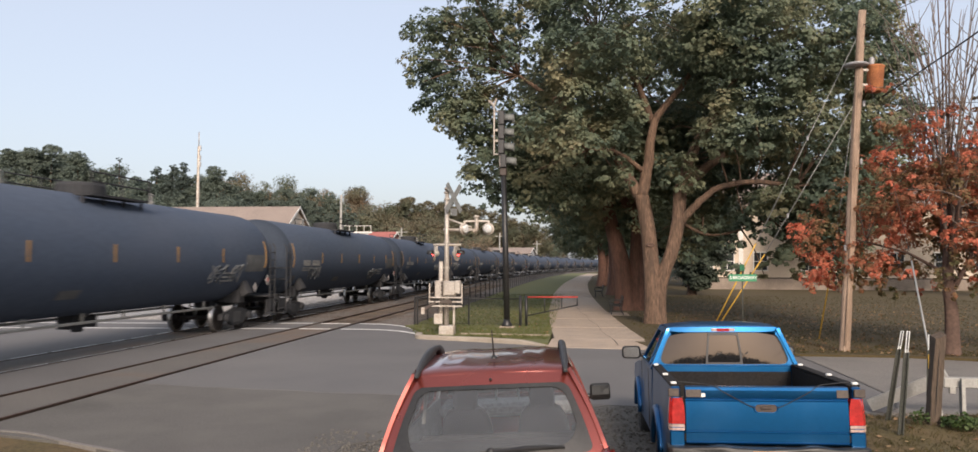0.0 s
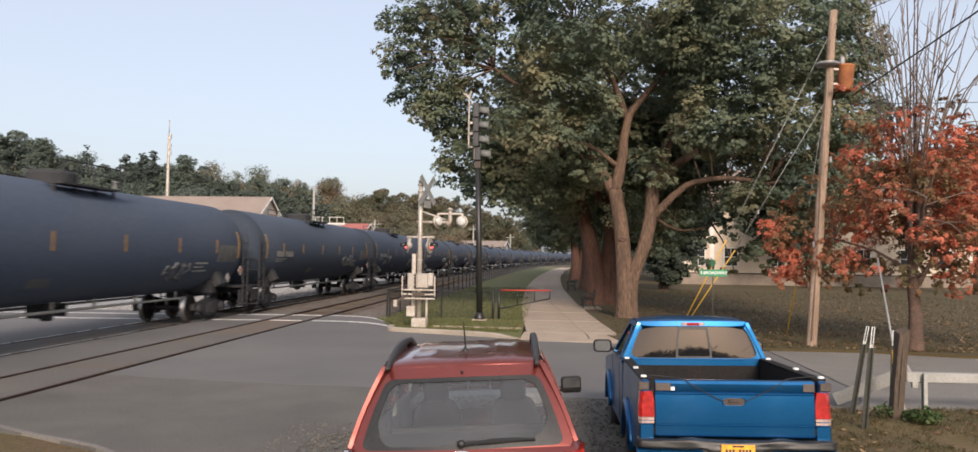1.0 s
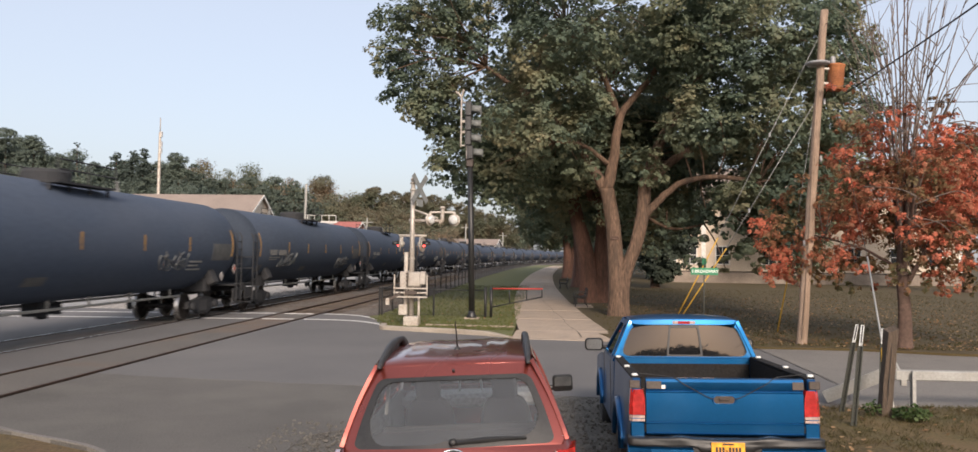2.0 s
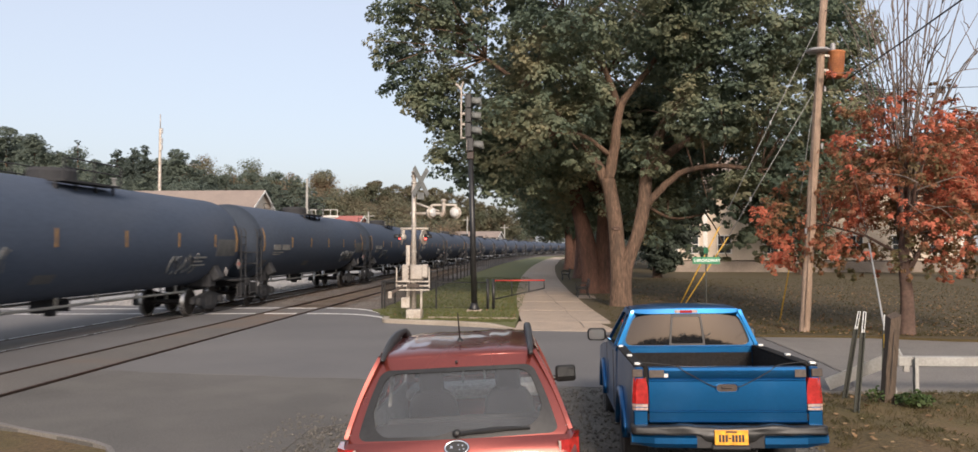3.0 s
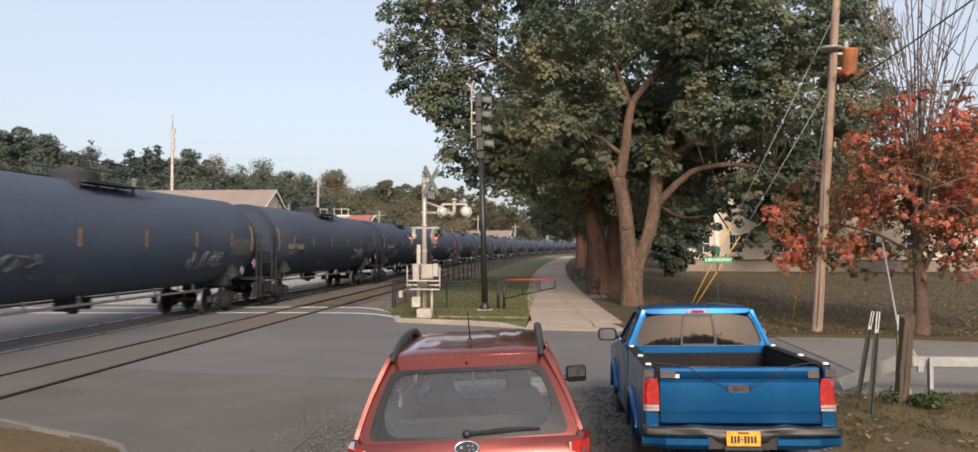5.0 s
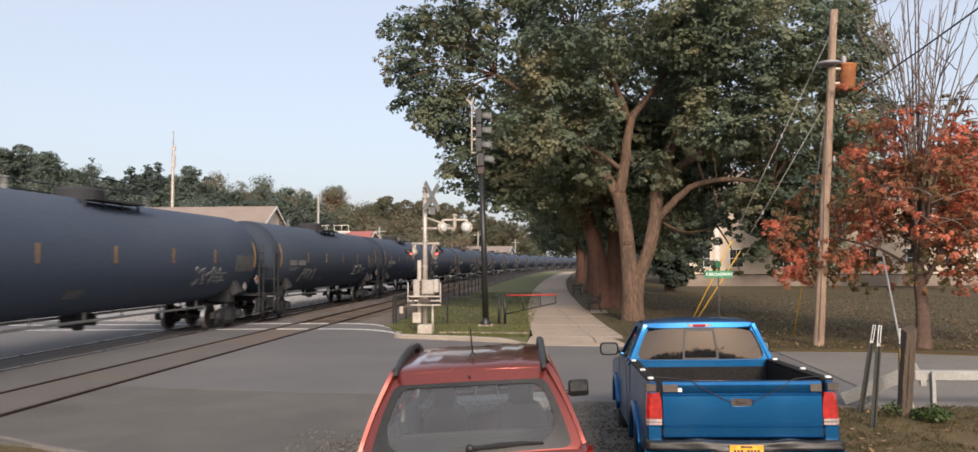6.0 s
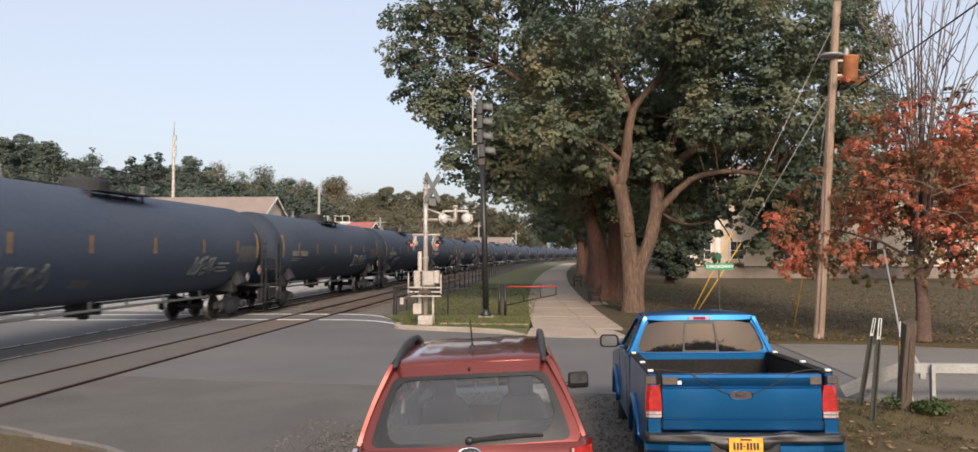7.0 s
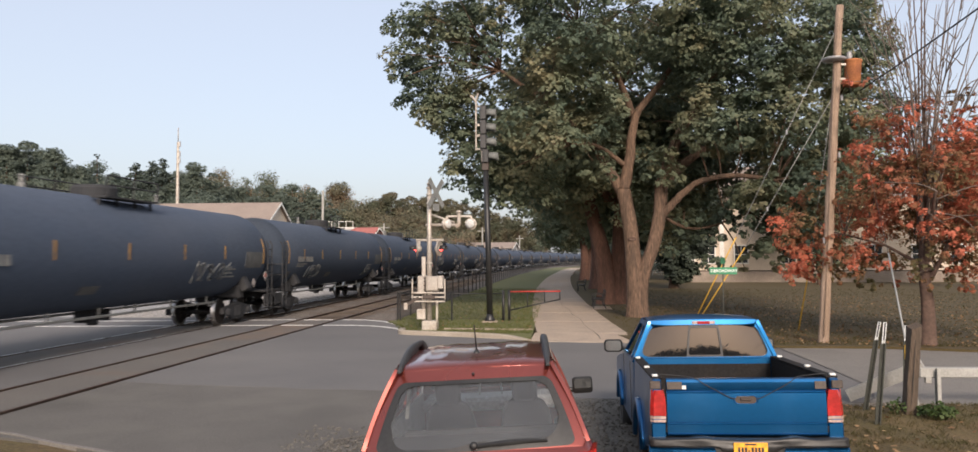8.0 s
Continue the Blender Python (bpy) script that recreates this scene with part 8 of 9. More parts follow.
def build_fence():
    """Black chain-link fence: along the railway, then across to the path."""
    def run(a, b, label, w=0.0035):
        a, b = Vector((*a, 0)), Vector((*b, 0))
        d = b - a
        n = max(1, round(d.length / 2.6))
        f = thing("chain_link_fence", Matrix.Translation(a) @ pose(0, 0, 0.0, 0, 0, math.degrees(math.atan2(d.y, d.x))), label, "fence", "black fences")
        bm = bmesh.new()
        tube(bm, [(0, 0, -0.1), (0, 0, 1.13)], 0.035, 8)
        lathe(bm, [(0.04, 1.12), (0.035, 1.15), (0.01, 1.17)], 8, "Z")
        first = part("post", bm, M["black"], f)
        for i in range(1, n + 1):
            share(first, pose(d.length * i / n, 0, 0), f)
        pipe("top_rail", [(0, 0, 1.08), (d.length, 0, 1.08)], 0.022, M["black"], f, n=6)
        pipe("bottom_wire", [(0, 0, 0.12), (d.length, 0, 0.12)], 0.008, M["black"], f, n=4)
        bm = bmesh.new()
        step, L = 0.11, d.length
        for k in range(int((L + 1) / step)):
            for sgn in (1, -1):
                x0 = k * step - (0 if sgn > 0 else -1.0) - 0.5
                p = []
                for z in (0.1, 1.07):
                    p.append(x0 + sgn * (z - 0.1))
                if min(p) < 0 or max(p) > L:
                    continue
                v = [bm.verts.new((x, y, z)) for x, y, z in ((p[0] - w, 0, 0.1), (p[0] + w, 0, 0.1), (p[1] + w, 0.004, 1.07), (p[1] - w, 0.004, 1.07))]
                bm.faces.new(v)
        tagged(part("wire_mesh", bm, M["black"], f, "black diamond wire mesh"), kind="stuff")
    for y0, y1 in ((29.25, 55.0), (55.0, 80.0), (80.0, 112.0), (112.0, 144.0), (144.0, 176.0)):
        run((-6.2 + shift(y0), y0), (-6.2 + shift(y1), y1), "long black chain-link fence along the railway", 0.009)
    run((-6.1, 29.25), (-2.1, 29.3), "black chain-link fence across the verge")


build_fence()


def build_barrier_gate():
    g = thing("barrier_gate", pose(-1.9, 29.32, 0.05), "black swing gate with a red top bar at the path", "gate")
    for x in (-0.22, 0.0):
        pipe("post", [(x, 0, -0.1), (x, 0, 1.16)], 0.055, M["black"], g)
    pipe("top_bar", [(0.05, 0, 1.1), (1.95, 0, 1.12)], 0.028, M["red_paint"], g, "red painted top bar")
    pipe("lower_bar", [(0.05, 0, 0.4), (1.95, 0, 0.82)], 0.025, M["black"], g)
    for x, z in ((1.93, 0.82), (1.35, 0.69), (0.7, 0.54)):
        pipe("upright", [(x, 0, z), (x, 0, 1.11)], 0.022, M["black"], g)


build_barrier_gate()


def build_bench(m):
    b = thing("park_bench", m, "black iron park bench with slatted seat facing the path", "bench", "benches by the path")
    for y in (-0.75, 0.75):
        bm = bmesh.new()
        tube(bm, smooth_line([(-0.28, y, 0.0), (-0.24, y, 0.25), (-0.27, y, 0.43), (0.2, y, 0.42), (0.3, y, 0.85)], 4), 0.025, 6)
        tube(bm, smooth_line([(0.3, y, 0.0), (0.22, y, 0.2), (0.2, y, 0.42)], 4), 0.025, 6)
        tube(bm, smooth_line([(-0.28, y, 0.43), (-0.3, y, 0.62), (-0.1, y, 0.66), (0.26, y, 0.64)], 4), 0.02, 6)
        part("end_frame", bm, M["black"], b, smooth=True)
    for k in range(5):
        block("seat_slat", (-0.24 + 0.1 * k, 0, 0.44), (0.07, 1.6, 0.02), M["black"], b, "", 0.004)
    for k in range(4):
        block("back_slat", (0.225 + 0.022 * k, 0, 0.52 + 0.1 * k), (0.02, 1.6, 0.07), M["black"], b, "", 0.004)
    return b


bench = build_bench(pose(1.88, 37.1, 0.06))
copy_thing(bench, pose(1.62, 56.0, 0.06))
sheet("bench_pad", [(1.45, 36.0), (2.45, 36.0), (2.45, 38.3), (1.45, 38.3)], -0.05, 0.06, M["concrete"], "concrete pad under the bench", "paving")


def build_picnic_table(m):
    t = thing("picnic_table", m, "pale weathered wooden picnic table far out on the lawn", "picnic table")
    for k in range(5):
        block("top_plank", (0, -0.32 + 0.16 * k, 0.76), (1.8, 0.145, 0.04), M["zinc"], t)
    for y in (-0.7, 0.7):
        block("seat_plank", (0, y, 0.44), (1.8, 0.25, 0.04), M["zinc"], t)
    for x in (-0.65, 0.65):
        block("crosspiece", (x, 0, 0.40), (0.04, 1.6, 0.09), M["zinc"], t)
        for q in (1, -1):
            block("leg", (0, 0, 0), (0.04, 0.09, 0.86), M["zinc"], t, m=pose(x + 0.04, q * 0.42, 0.37, q * 28))
    return t


build_picnic_table(pose(13.55, 110.0, land(13.55, 110.0) + 0.06, 0, 0, 10))


def build_utility_pole():
    base, top = Vector((7.32, 22.25, 0.0)), Vector((8.06, 22.5, 9.62))
    p = thing("utility_pole", pose(*base), "leaning brown wooden utility pole with a rusty transformer", "utility pole")
    ax = top - base

    def on(t, dx=0, dy=0):
        return ax * t + Vector((dx, dy, 0))
    bm = bmesh.new()
    pts = [on(-0.03)] + [on(k / 12) + Vector((0.012 * math.sin(k * 2.2), 0.01 * math.cos(k), 0)) for k in range(13)]
    tube(bm, pts, [0.15 - 0.0035 * k for k in range(14)], 14)
    part("shaft", bm, M["pole_wood"], p, smooth=True)
    # collar
    bm = bmesh.new()
    c = on(0.835)
    lathe(bm, [(0.14, -0.05), (0.3, -0.03), (0.34, 0.02), (0.3, 0.05), (0.14, 0.06)], 20, "Z", Matrix.Translation(c + Vector((-0.1, -0.05, 0))))
    part("collar", bm, M["ceramic"], p, "grey disc collar", smooth=True)
    # transformer
    tr = new("transformer")
    tr.parent, tr.matrix_basis = p, Matrix.Translation(on(0.795) + Vector((0.43, -0.05, 0))) @ pose(0, 0, 0, 0, 4, 0)
    tr.empty_display_size = 0.1
    bm = bmesh.new()
    lathe(bm, [(0.2, -0.38), (0.215, -0.37), (0.22, 0.3), (0.235, 0.32), (0.235, 0.35), (0.2, 0.37), (0.1, 0.39)], 20, "Z")
    part("tank", bm, M["rust"], tr, "rust-orange transformer can", smooth=True)
    bm = bmesh.new()
    lathe(bm, [(0.05, 0.36), (0.085, 0.4), (0.06, 0.44), (0.085, 0.48), (0.06, 0.52), (0.08, 0.56), (0.03, 0.6)], 12, "Z", Matrix.Translation((-0.12, 0, 0)))
    part("bushing", bm, M["ceramic"], tr, "grey ceramic bushing", smooth=True)
    for z in (-0.2, 0.22):
        block("hanger", (-0.24, 0, z), (0.22, 0.1, 0.07), M["silver"], tr, "", 0.01)
    for t, dx in ((0.72, 0.14), (0.55, 0.15), (0.3, -0.15)):
        block("pole_step", on(t) + Vector((dx, -0.1, 0)), (0.06, 0.06, 0.16), M["ceramic"], p, "", 0.01)
    pipe("ground_wire", [on(0.02, -0.05, -0.175), on(0.3, -0.05, -0.165), on(0.6, -0.09, -0.155), on(0.8, -0.09, -0.15)], 0.012, M["pole_wood"], p, n=5)
    # down guys with yellow guards
    for k, (hi, gtop, lo) in enumerate((((7.92, 22.45, 8.9), (5.58, 24.8, 3.08), (4.28, 26.0, 0.0)), ((7.74, 22.4, 6.9), (5.84, 24.8, 2.74), (4.35, 25.95, 0.0)), ((7.86, 22.45, 7.5), (7.73, 24.4, 2.46), (7.52, 25.2, 0.0)))):
        hi, gtop, lo = Vector(hi) - base, Vector(gtop) - base, Vector(lo) - base
        g = new("down_guy")
        g.parent = p
        g.empty_display_size = 0.1
        pipe("wire", [hi, gtop, lo], 0.011, M["wire"], g, n=5)
        u = (gtop - lo).normalized()
        pipe("guard", [lo + u * 0.12, gtop], 0.022 if k < 2 else 0.022, M["yellow"], g, "yellow plastic guy guard", n=8)
        if k < 2:
            q = hi.lerp(gtop, 0.47 if k == 0 else 0.72)
            block("strain_insulator", q, (0.06, 0.06, 0.14), M["ceramic"], g, "", 0.02)


build_utility_pole()


def overhead_wire(a, b, r, sag, label):
    a, b = Vector(a), Vector(b)
    pts = [a.lerp(b, k / 14) - Vector((0, 0, sag * 4 * (k / 14) * (1 - k / 14))) for k in range(15)]
    bm = bmesh.new()
    tube(bm, pts, r, 5)
    tagged(part("overhead_wire", bm, M["cable"]), label, "wire", "overhead wires")


overhead_wire((8.55, 22.45, 7.15), (8.75, -6.0, 10.4), 0.02, 0.5, "thick sagging black overhead cable")
overhead_wire((8.05, 22.5, 9.2), (8.9, -6.0, 4.2), 0.009, -0.4, "thin overhead wire from the pole")
overhead_wire((7.95, 22.4, 6.9), (26.0, 14.0, 6.4), 0.009, 0.3, "thin overhead wire to the side")


def build_street_sign():
    s = thing("street_sign", pose(4.60, 22.15, 0.0), "green street name sign on a thin steel post", "street sign")
    pipe("post", [(0, 0, -0.1), (0, 0, 2.42)], 0.018, M["post_green"], s)
    bm = bmesh.new()
    box(bm, (0, -0.035, 2.05), (0.76, 0.012, 0.2), bevel=0.004)
    blade = part("name_blade", bm, M["sign_green"], s, "green blade with white lettering")
    bm = bmesh.new()
    box(bm, (0, 0, 0), (0.62, 0.012, 0.17), bevel=0.004)
    other = part("cross_blade", bm, M["sign_green"], s, "green blade seen edge-on", at=pose(0, -0.02, 2.33, 0, 0, 68))
    for word, x in (("S", -0.325), ("BROADWAY", 0.06)):
        txt = bpy.data.curves.new("letters", "FONT")
        txt.body, txt.size, txt.align_x, txt.align_y, txt.extrude, txt.offset = word, 0.116, "CENTER", "CENTER", 0.001, 0.002
        tmp = new("letters_source", txt)
        me = bpy.data.meshes.new_from_object(tmp)
        bpy.data.objects.remove(tmp)
        me.materials.clear()
        me.materials.append(M["sign_white"])
        ob = new("lettering", me)
        ob.parent, ob.matrix_basis = blade, pose(x, -0.0435, 2.05, 90)


build_street_sign()


def u_channel(name, lo, hi, parent, mat, w=0.08):
    """A punched steel channel post."""
    lo, hi = Vector(lo), Vector(hi)
    bm = bmesh.new()
    ring = [(-w / 2, 0.0), (-w / 2, 0.012), (-w * 0.22, 0.012), (-w * 0.22, 0.04), (w * 0.22, 0.04), (w * 0.22, 0.012), (w / 2, 0.012), (w / 2, 0.0), (w * 0.3, 0.0), (w * 0.14, 0.03), (-w * 0.14, 0.03), (-w * 0.3, 0.0)]
    loft(bm, [[(p.x + a, p.y + b, p.z) for a, b in ring] for p in (lo, hi)])
    ob = part(name, bm, mat, parent)
    bm = bmesh.new()
    for k in range(16):
        p = lo.lerp(hi, 0.2 + 0.05 * k)
        box(bm, (p.x, p.y - 0.0005, p.z), (0.016, 0.004, 0.02))
    tagged(part("punched_hole", bm, M["black"], ob), kind="stuff")
    return ob


def build_posts():
    for lo, hi, w in (((4.42, 11.3, -0.05), (4.59, 11.35, 1.5), 0.08), ((4.70, 12.5, -0.05), (4.93, 12.4, 1.42), 0.08)):
        p = thing("channel_post", pose(lo[0], lo[1], 0.02), "dark punched steel post with a pale tip", "post", "steel posts on the bank")
        d = Vector(hi) - Vector((lo[0], lo[1], 0.02))
        u_channel("channel", (0, 0, -0.15), d * 0.8, p, M["post_green"], w)
        u_channel("tip", d * 0.8, d, p, M["sign_white"], w * 0.55)
    p = thing("marker_post", pose(5.36, 12.6, 0.02), "steel marker post with a yellow band", "post")
    d = Vector((0.05, 0, 1.33))
    u_channel("channel", (0, 0, -0.15), d * 0.82, p, M["post_green"], 0.075)
    u_channel("tip", d * 0.82, d, p, M["sign_white"], 0.045)
    block("band", d * 0.69, (0.05, 0.05, 0.22), M["yellow"], p, "yellow reflective band", 0.004)
    # old timber post
    p = thing("timber_post", pose(5.06, 11.97, 0.0), "weathered leaning grey timber post with rough grain", "post")
    bm = bmesh.new()
    rng = random.Random(4)
    rings = []
    for k in range(9):
        t = k / 8
        rings.append([(0.06 + 0.13 * t + x * 0.074 + rng.uniform(-0.008, 0.008), y * 0.09 + rng.uniform(-0.006, 0.006), -0.2 + 1.60 * t + (0.03 * x + 0.02 * y if k == 8 else 0)) for x, y in ((-1, -0.9), (-0.9, -1), (0, -1.04), (0.9, -1), (1, -0.9), (1.03, 0), (1, 0.9), (0.9, 1), (-0.9, 1), (-1, 0.9))])
    loft(bm, rings)
    part("timber", bm, M["post_wood"], p)
    bm = bmesh.new()
    tube(bm, [(0.16, -0.1, 1.2), (0.12, -0.098, 0.7), (0.08, -0.098, 0.25)], [0.004, 0.008, 0.004], 4)
    part("split", bm, M["black"], p, "dark split along the grain")
    # guy with its grey guard
    g = thing("guy_guard", pose(5.68, 12.85, 0), "grey steel guy guard rising from the bank", "guy guard")
    a, b = Vector((0, 0, 0)), Vector((0.80, 2.95, 2.5))
    pipe("guard", [a, b], 0.017, M["zinc"], g, n=8)
    pipe("wire", [b, Vector((2.4, 9.5, 8.0))], 0.005, M["cable"], g, n=5)


build_posts()


def build_guardrail():
    g = thing("guard_rail", pose(0, 0, 0), "weathered grey box-beam guard rail on steel posts", "guard rail")
    bm = bmesh.new()
    box(bm, (0, 0, 0), (7.0, 0.15, 0.16), bevel=0.015)
    part("beam", bm, M["zinc"], g, at=pose(9.2, 12.95, 0.585, 0, 0, 0.6))
    for x in (5.95, 7.9, 9.9, 11.9):
        bm = bmesh.new()
        for dy in (-0.045, 0.045):
            box(bm, (0, dy, 0.16), (0.055, 0.01, 1.0))
        box(bm, (0, 0, 0.16), (0.01, 0.09, 1.0))
        part("post", bm, M["zinc"], g, at=pose(x, 12.8, 0.0))
        bm = bmesh.new()
        box(bm, (0, 0, 0), (0.09, 0.05, 0.1), bevel=0.005)
        part("bracket", bm, M["zinc"], g, at=pose(x - 0.12, 12.86, 0.47))
    d = thing("fallen_beam", pose(4.86, 13.5, 0.08), "detached grey rail beam slanting down to the ground", "guard rail")
    bm = bmesh.new()
    a, b = Vector((0, 0, 0.03)), Vector((0.86, -0.52, 0.56))
    u = (b - a).normalized()
    s = u.cross(Vector((0, 0, 1))).normalized() * 0.08
    h = s.cross(u).normalized() * 0.1
    loft(bm, [[tuple(p + s * i + h * j) for i, j in ((-1, -1), (1, -1), (1, 1), (-1, 1))] for p in (a - u * 0.02, b + u * 0.1)])
    part("beam", bm, M["zinc"], d)


build_guardrail()
# ---------------------------------------------------------------- buildings
def window(parent, x, y, z, w, h, face=-1, mullions=True):
    f = new("window")
    f.parent, f.matrix_basis = parent, pose(x, y, z)
    f.empty_display_size = 0.1
    bm = bmesh.new()
    for dx in (-w / 2, w / 2):
        box(bm, (dx, face * 0.04, h / 2), (0.1, 0.12, h + 0.1))
    for dz in (0, h):
        box(bm, (0, face * 0.04, dz), (w + 0.2, 0.14, 0.1))
    if mullions:
        box(bm, (0, face * 0.03, h / 2), (0.05, 0.08, h))
        box(bm, (0, face * 0.03, h / 2), (w, 0.08, 0.05))
    part("frame", bm, M["trim"], f)
    bm = bmesh.new()
    box(bm, (0, face * 0.015, h / 2), (w, 0.03, h))
    part("pane", bm, M["pane"], f)


def build_hall():
    h = thing("hall", pose(-0.6, 76, 0.1), "cream clapboard hall with a stone base behind the trees", "building")
    bm = bmesh.new()
    box(bm, (27, 6, 0.3), (27.4, 12.3, 1.4), bevel=0.03)
    part("stone_base", bm, M["stone"], h)
    bm = bmesh.new()
    box(bm, (27, 6, 4.6), (27.0, 12, 7.0))
    wall = part("wall", bm, M["wall_cream"], h)
    bm = bmesh.new()
    for k in range(40):
        box(bm, (27, -0.012, 1.25 + 0.17 * k), (27.0, 0.03, 0.02))
    tagged(part("clapboard_edge", bm, M["wall_cream"], wall), kind="stuff")
    bm = bmesh.new()
    loft(bm, [[(x, -0.7, 7.9), (x, -0.7, 8.1), (x, 6, 11.8), (x, 12.7, 8.1), (x, 12.7, 7.9), (x, 6, 11.5)] for x in (13.0, 41.2)])
    part("roof", bm, M["shingle"], h)
    for x in (13.55, 16.3, 40.4):
        block("corner_board", (x, -0.03, 4.6), (0.42, 0.1, 7.0), M["trim"], h)
    block("cornice", (27, -0.08, 7.95), (27.4, 0.3, 0.28), M["trim"], h)
    for x in (15.0, 18.1, 22.5, 26.5, 30.5, 34.5, 38.0):
        window(h, x, -0.03, 1.75, 1.3, 1.75)


build_hall()


def gable_house(name, m, w, d, eave, ridge, wall, roof, label, group="", windows=()):
    """Ridge along x; w long, d deep."""
    h = thing(name, m, label, "building", group)
    bm = bmesh.new()
    loft(bm, [[(x, -d / 2, -2), (x, -d / 2, eave), (x, 0, ridge - 0.12), (x, d / 2, eave), (x, d / 2, -2)] for x in (-w / 2, w / 2)])
    part("wall", bm, wall, h)
    bm = bmesh.new()
    o, q = 0.5, (ridge - eave) / (d / 2)
    loft(bm, [[(x, -d / 2 - o, eave - o * q), (x, -d / 2 - o, eave - o * q + 0.18), (x, 0, ridge + 0.18), (x, d / 2 + o, eave - o * q + 0.18), (x, d / 2 + o, eave - o * q), (x, 0, ridge)] for x in (-w / 2 - 0.5, w / 2 + 0.5)])
    part("roof", bm, roof, h)
    for s in (-1, 1):
        bm = bmesh.new()
        solid(bm, [[(w / 2 + 0.51, 0, ridge + 0.2), (w / 2 + 0.51, s * (d / 2 + o), eave - o * q + 0.2), (w / 2 + 0.51, s * (d / 2 + o), eave - o * q - 0.15), (w / 2 + 0.51, 0, ridge - 0.15)]], 0.06 * s)
        part("rake_board", bm, M["trim"], h, "white rake board")
    for x, z in windows:
        window(h, x, -d / 2, z, 1.0, 1.3)
    return h


gable_house("barn", pose(-48.5, 105, 0), 18.2, 9.0, 7.4, 10.25, M["wall_cream"], M["shingle"], "tan-roofed barn rising behind the train", windows=((5, 4), (-2, 4)))
gable_house("red_roofed_house", pose(-38.2, 150, 0, 0, 0, -12), 5.0, 6.0, 6.6, 8.5, M["brick"], M["roof_red"], "far house with a red metal roof", "houses beyond the line", windows=((0, 4.5),))
gable_house("cottage", pose(-20.0, 222, 1.0, 0, 0, -8), 15, 8, 4.4, 5.9, M["wall_grey"], M["shingle"], "low pale house at the far end", "houses beyond the line", windows=((-4, 2.5), (0, 2.5), (4, 2.5)))
gable_house("cottage", pose(-17.5, 300, 2.0, 0, 0, -8), 12, 7, 6.2, 8.2, M["trim"], M["shingle"], "low white house at the far end", "houses beyond the line", windows=((-2, 2.5), (2, 2.5)))


def build_flat_block():
    h = thing("flat_roofed_building", pose(-43.8, 150, 0), "grey flat-roofed building with a railing on top", "building", "houses beyond the line")
    block("wall", (0, 4, 4.0), (6.0, 8, 9.0), M["wall_grey"], h, "", 0.02)
    block("parapet", (0, 4, 8.6), (6.3, 8.3, 0.3), M["trim"], h, "pale parapet")
    for x in (-2, 0, 2):
        window(h, x, -0.02, 6.3, 0.9, 1.3)
    bm = bmesh.new()
    for x in (-2.9, -1.5, 0, 1.5, 2.9):
        tube(bm, [(x, 0.1, 8.7), (x, 0.1, 9.9)], 0.06, 5)
    tube(bm, [(-2.9, 0.1, 9.9), (2.9, 0.1, 9.9)], 0.06, 5)
    part("roof_railing", bm, M["trim"], h)


build_flat_block()


def build_mast():
    z = land(-64.6, 125)
    m = thing("radio_mast", pose(-64.6, 125, z), "tall slim grey radio mast with small aerials", "mast")
    h = 24.9 - z
    bm = bmesh.new()
    tube(bm, [(0, 0, -0.5), (0, 0, h * 0.6), (0, 0, h - 2.5)], [0.34, 0.28, 0.2], 8)
    part("shaft", bm, M["silver"], m)
    pipe("whip", [(0, 0, h - 2.6), (0, 0, h)], 0.08, M["silver"], m, n=6)
    for z2 in (h - 2.8, h - 4.5, h - 5.6):
        block("aerial", (0.25, 0, z2), (0.35, 0.25, 0.9), M["wall_grey"], m)


build_mast()


def far_pole(x, y, top, arms=True):
    z = land(x, y)
    p = thing("far_pole", pose(x, y, z), "distant grey wooden utility pole", "utility pole", "far poles")
    bm = bmesh.new()
    tube(bm, [(0, 0, -0.3), (0.1, 0, top - z)], [0.2, 0.15], 8)
    part("shaft", bm, M["zinc"], p)
    if arms:
        block("cross_arm", (0.1, 0, top - z - 0.8), (2.2, 0.12, 0.14), M["zinc"], p)


far_pole(-29.9, 95, 11.1, False)
far_pole(-32.4, 140, 9.0)
far_pole(-17.5, 175, 9.5)
far_pole(-10.5, 205, 8.5)
# ---------------------------------------------------------------- small loose stuff
def build_bank():
    """The rough soil bank at the street's edge."""
    bm = bmesh.new()
    xs = [3.3 + 0.35 * i for i in range(48)]
    ys = [2.0 + 0.35 * j for j in range(33)]

    def h(x, y):
        edge = min(ease(3.2, 4.4, x + 0.25 * noise.noise(Vector((0, y, 3)))), ease(13.35, 12.5, y))
        return -0.03 + edge * (0.09 + 0.07 * noise.noise(Vector((x * 0.8, y * 0.8, 1.0))) + 0.03 * noise.noise(Vector((x * 3, y * 3, 2.0))) + 0.10 * ease(5.2, 7.0, x))
    g = [[bm.verts.new((x, y, h(x, y))) for x in xs] for y in ys]
    for j in range(len(ys) - 1):
        for i in range(len(xs) - 1):
            bm.faces.new((g[j][i], g[j][i + 1], g[j + 1][i + 1], g[j + 1][i]))
    tagged(part("bank", bm, M["dirt"], smooth=True), "rough brown soil bank with thin grass", "bank", kind="structure")
    return h


BANK = build_bank()


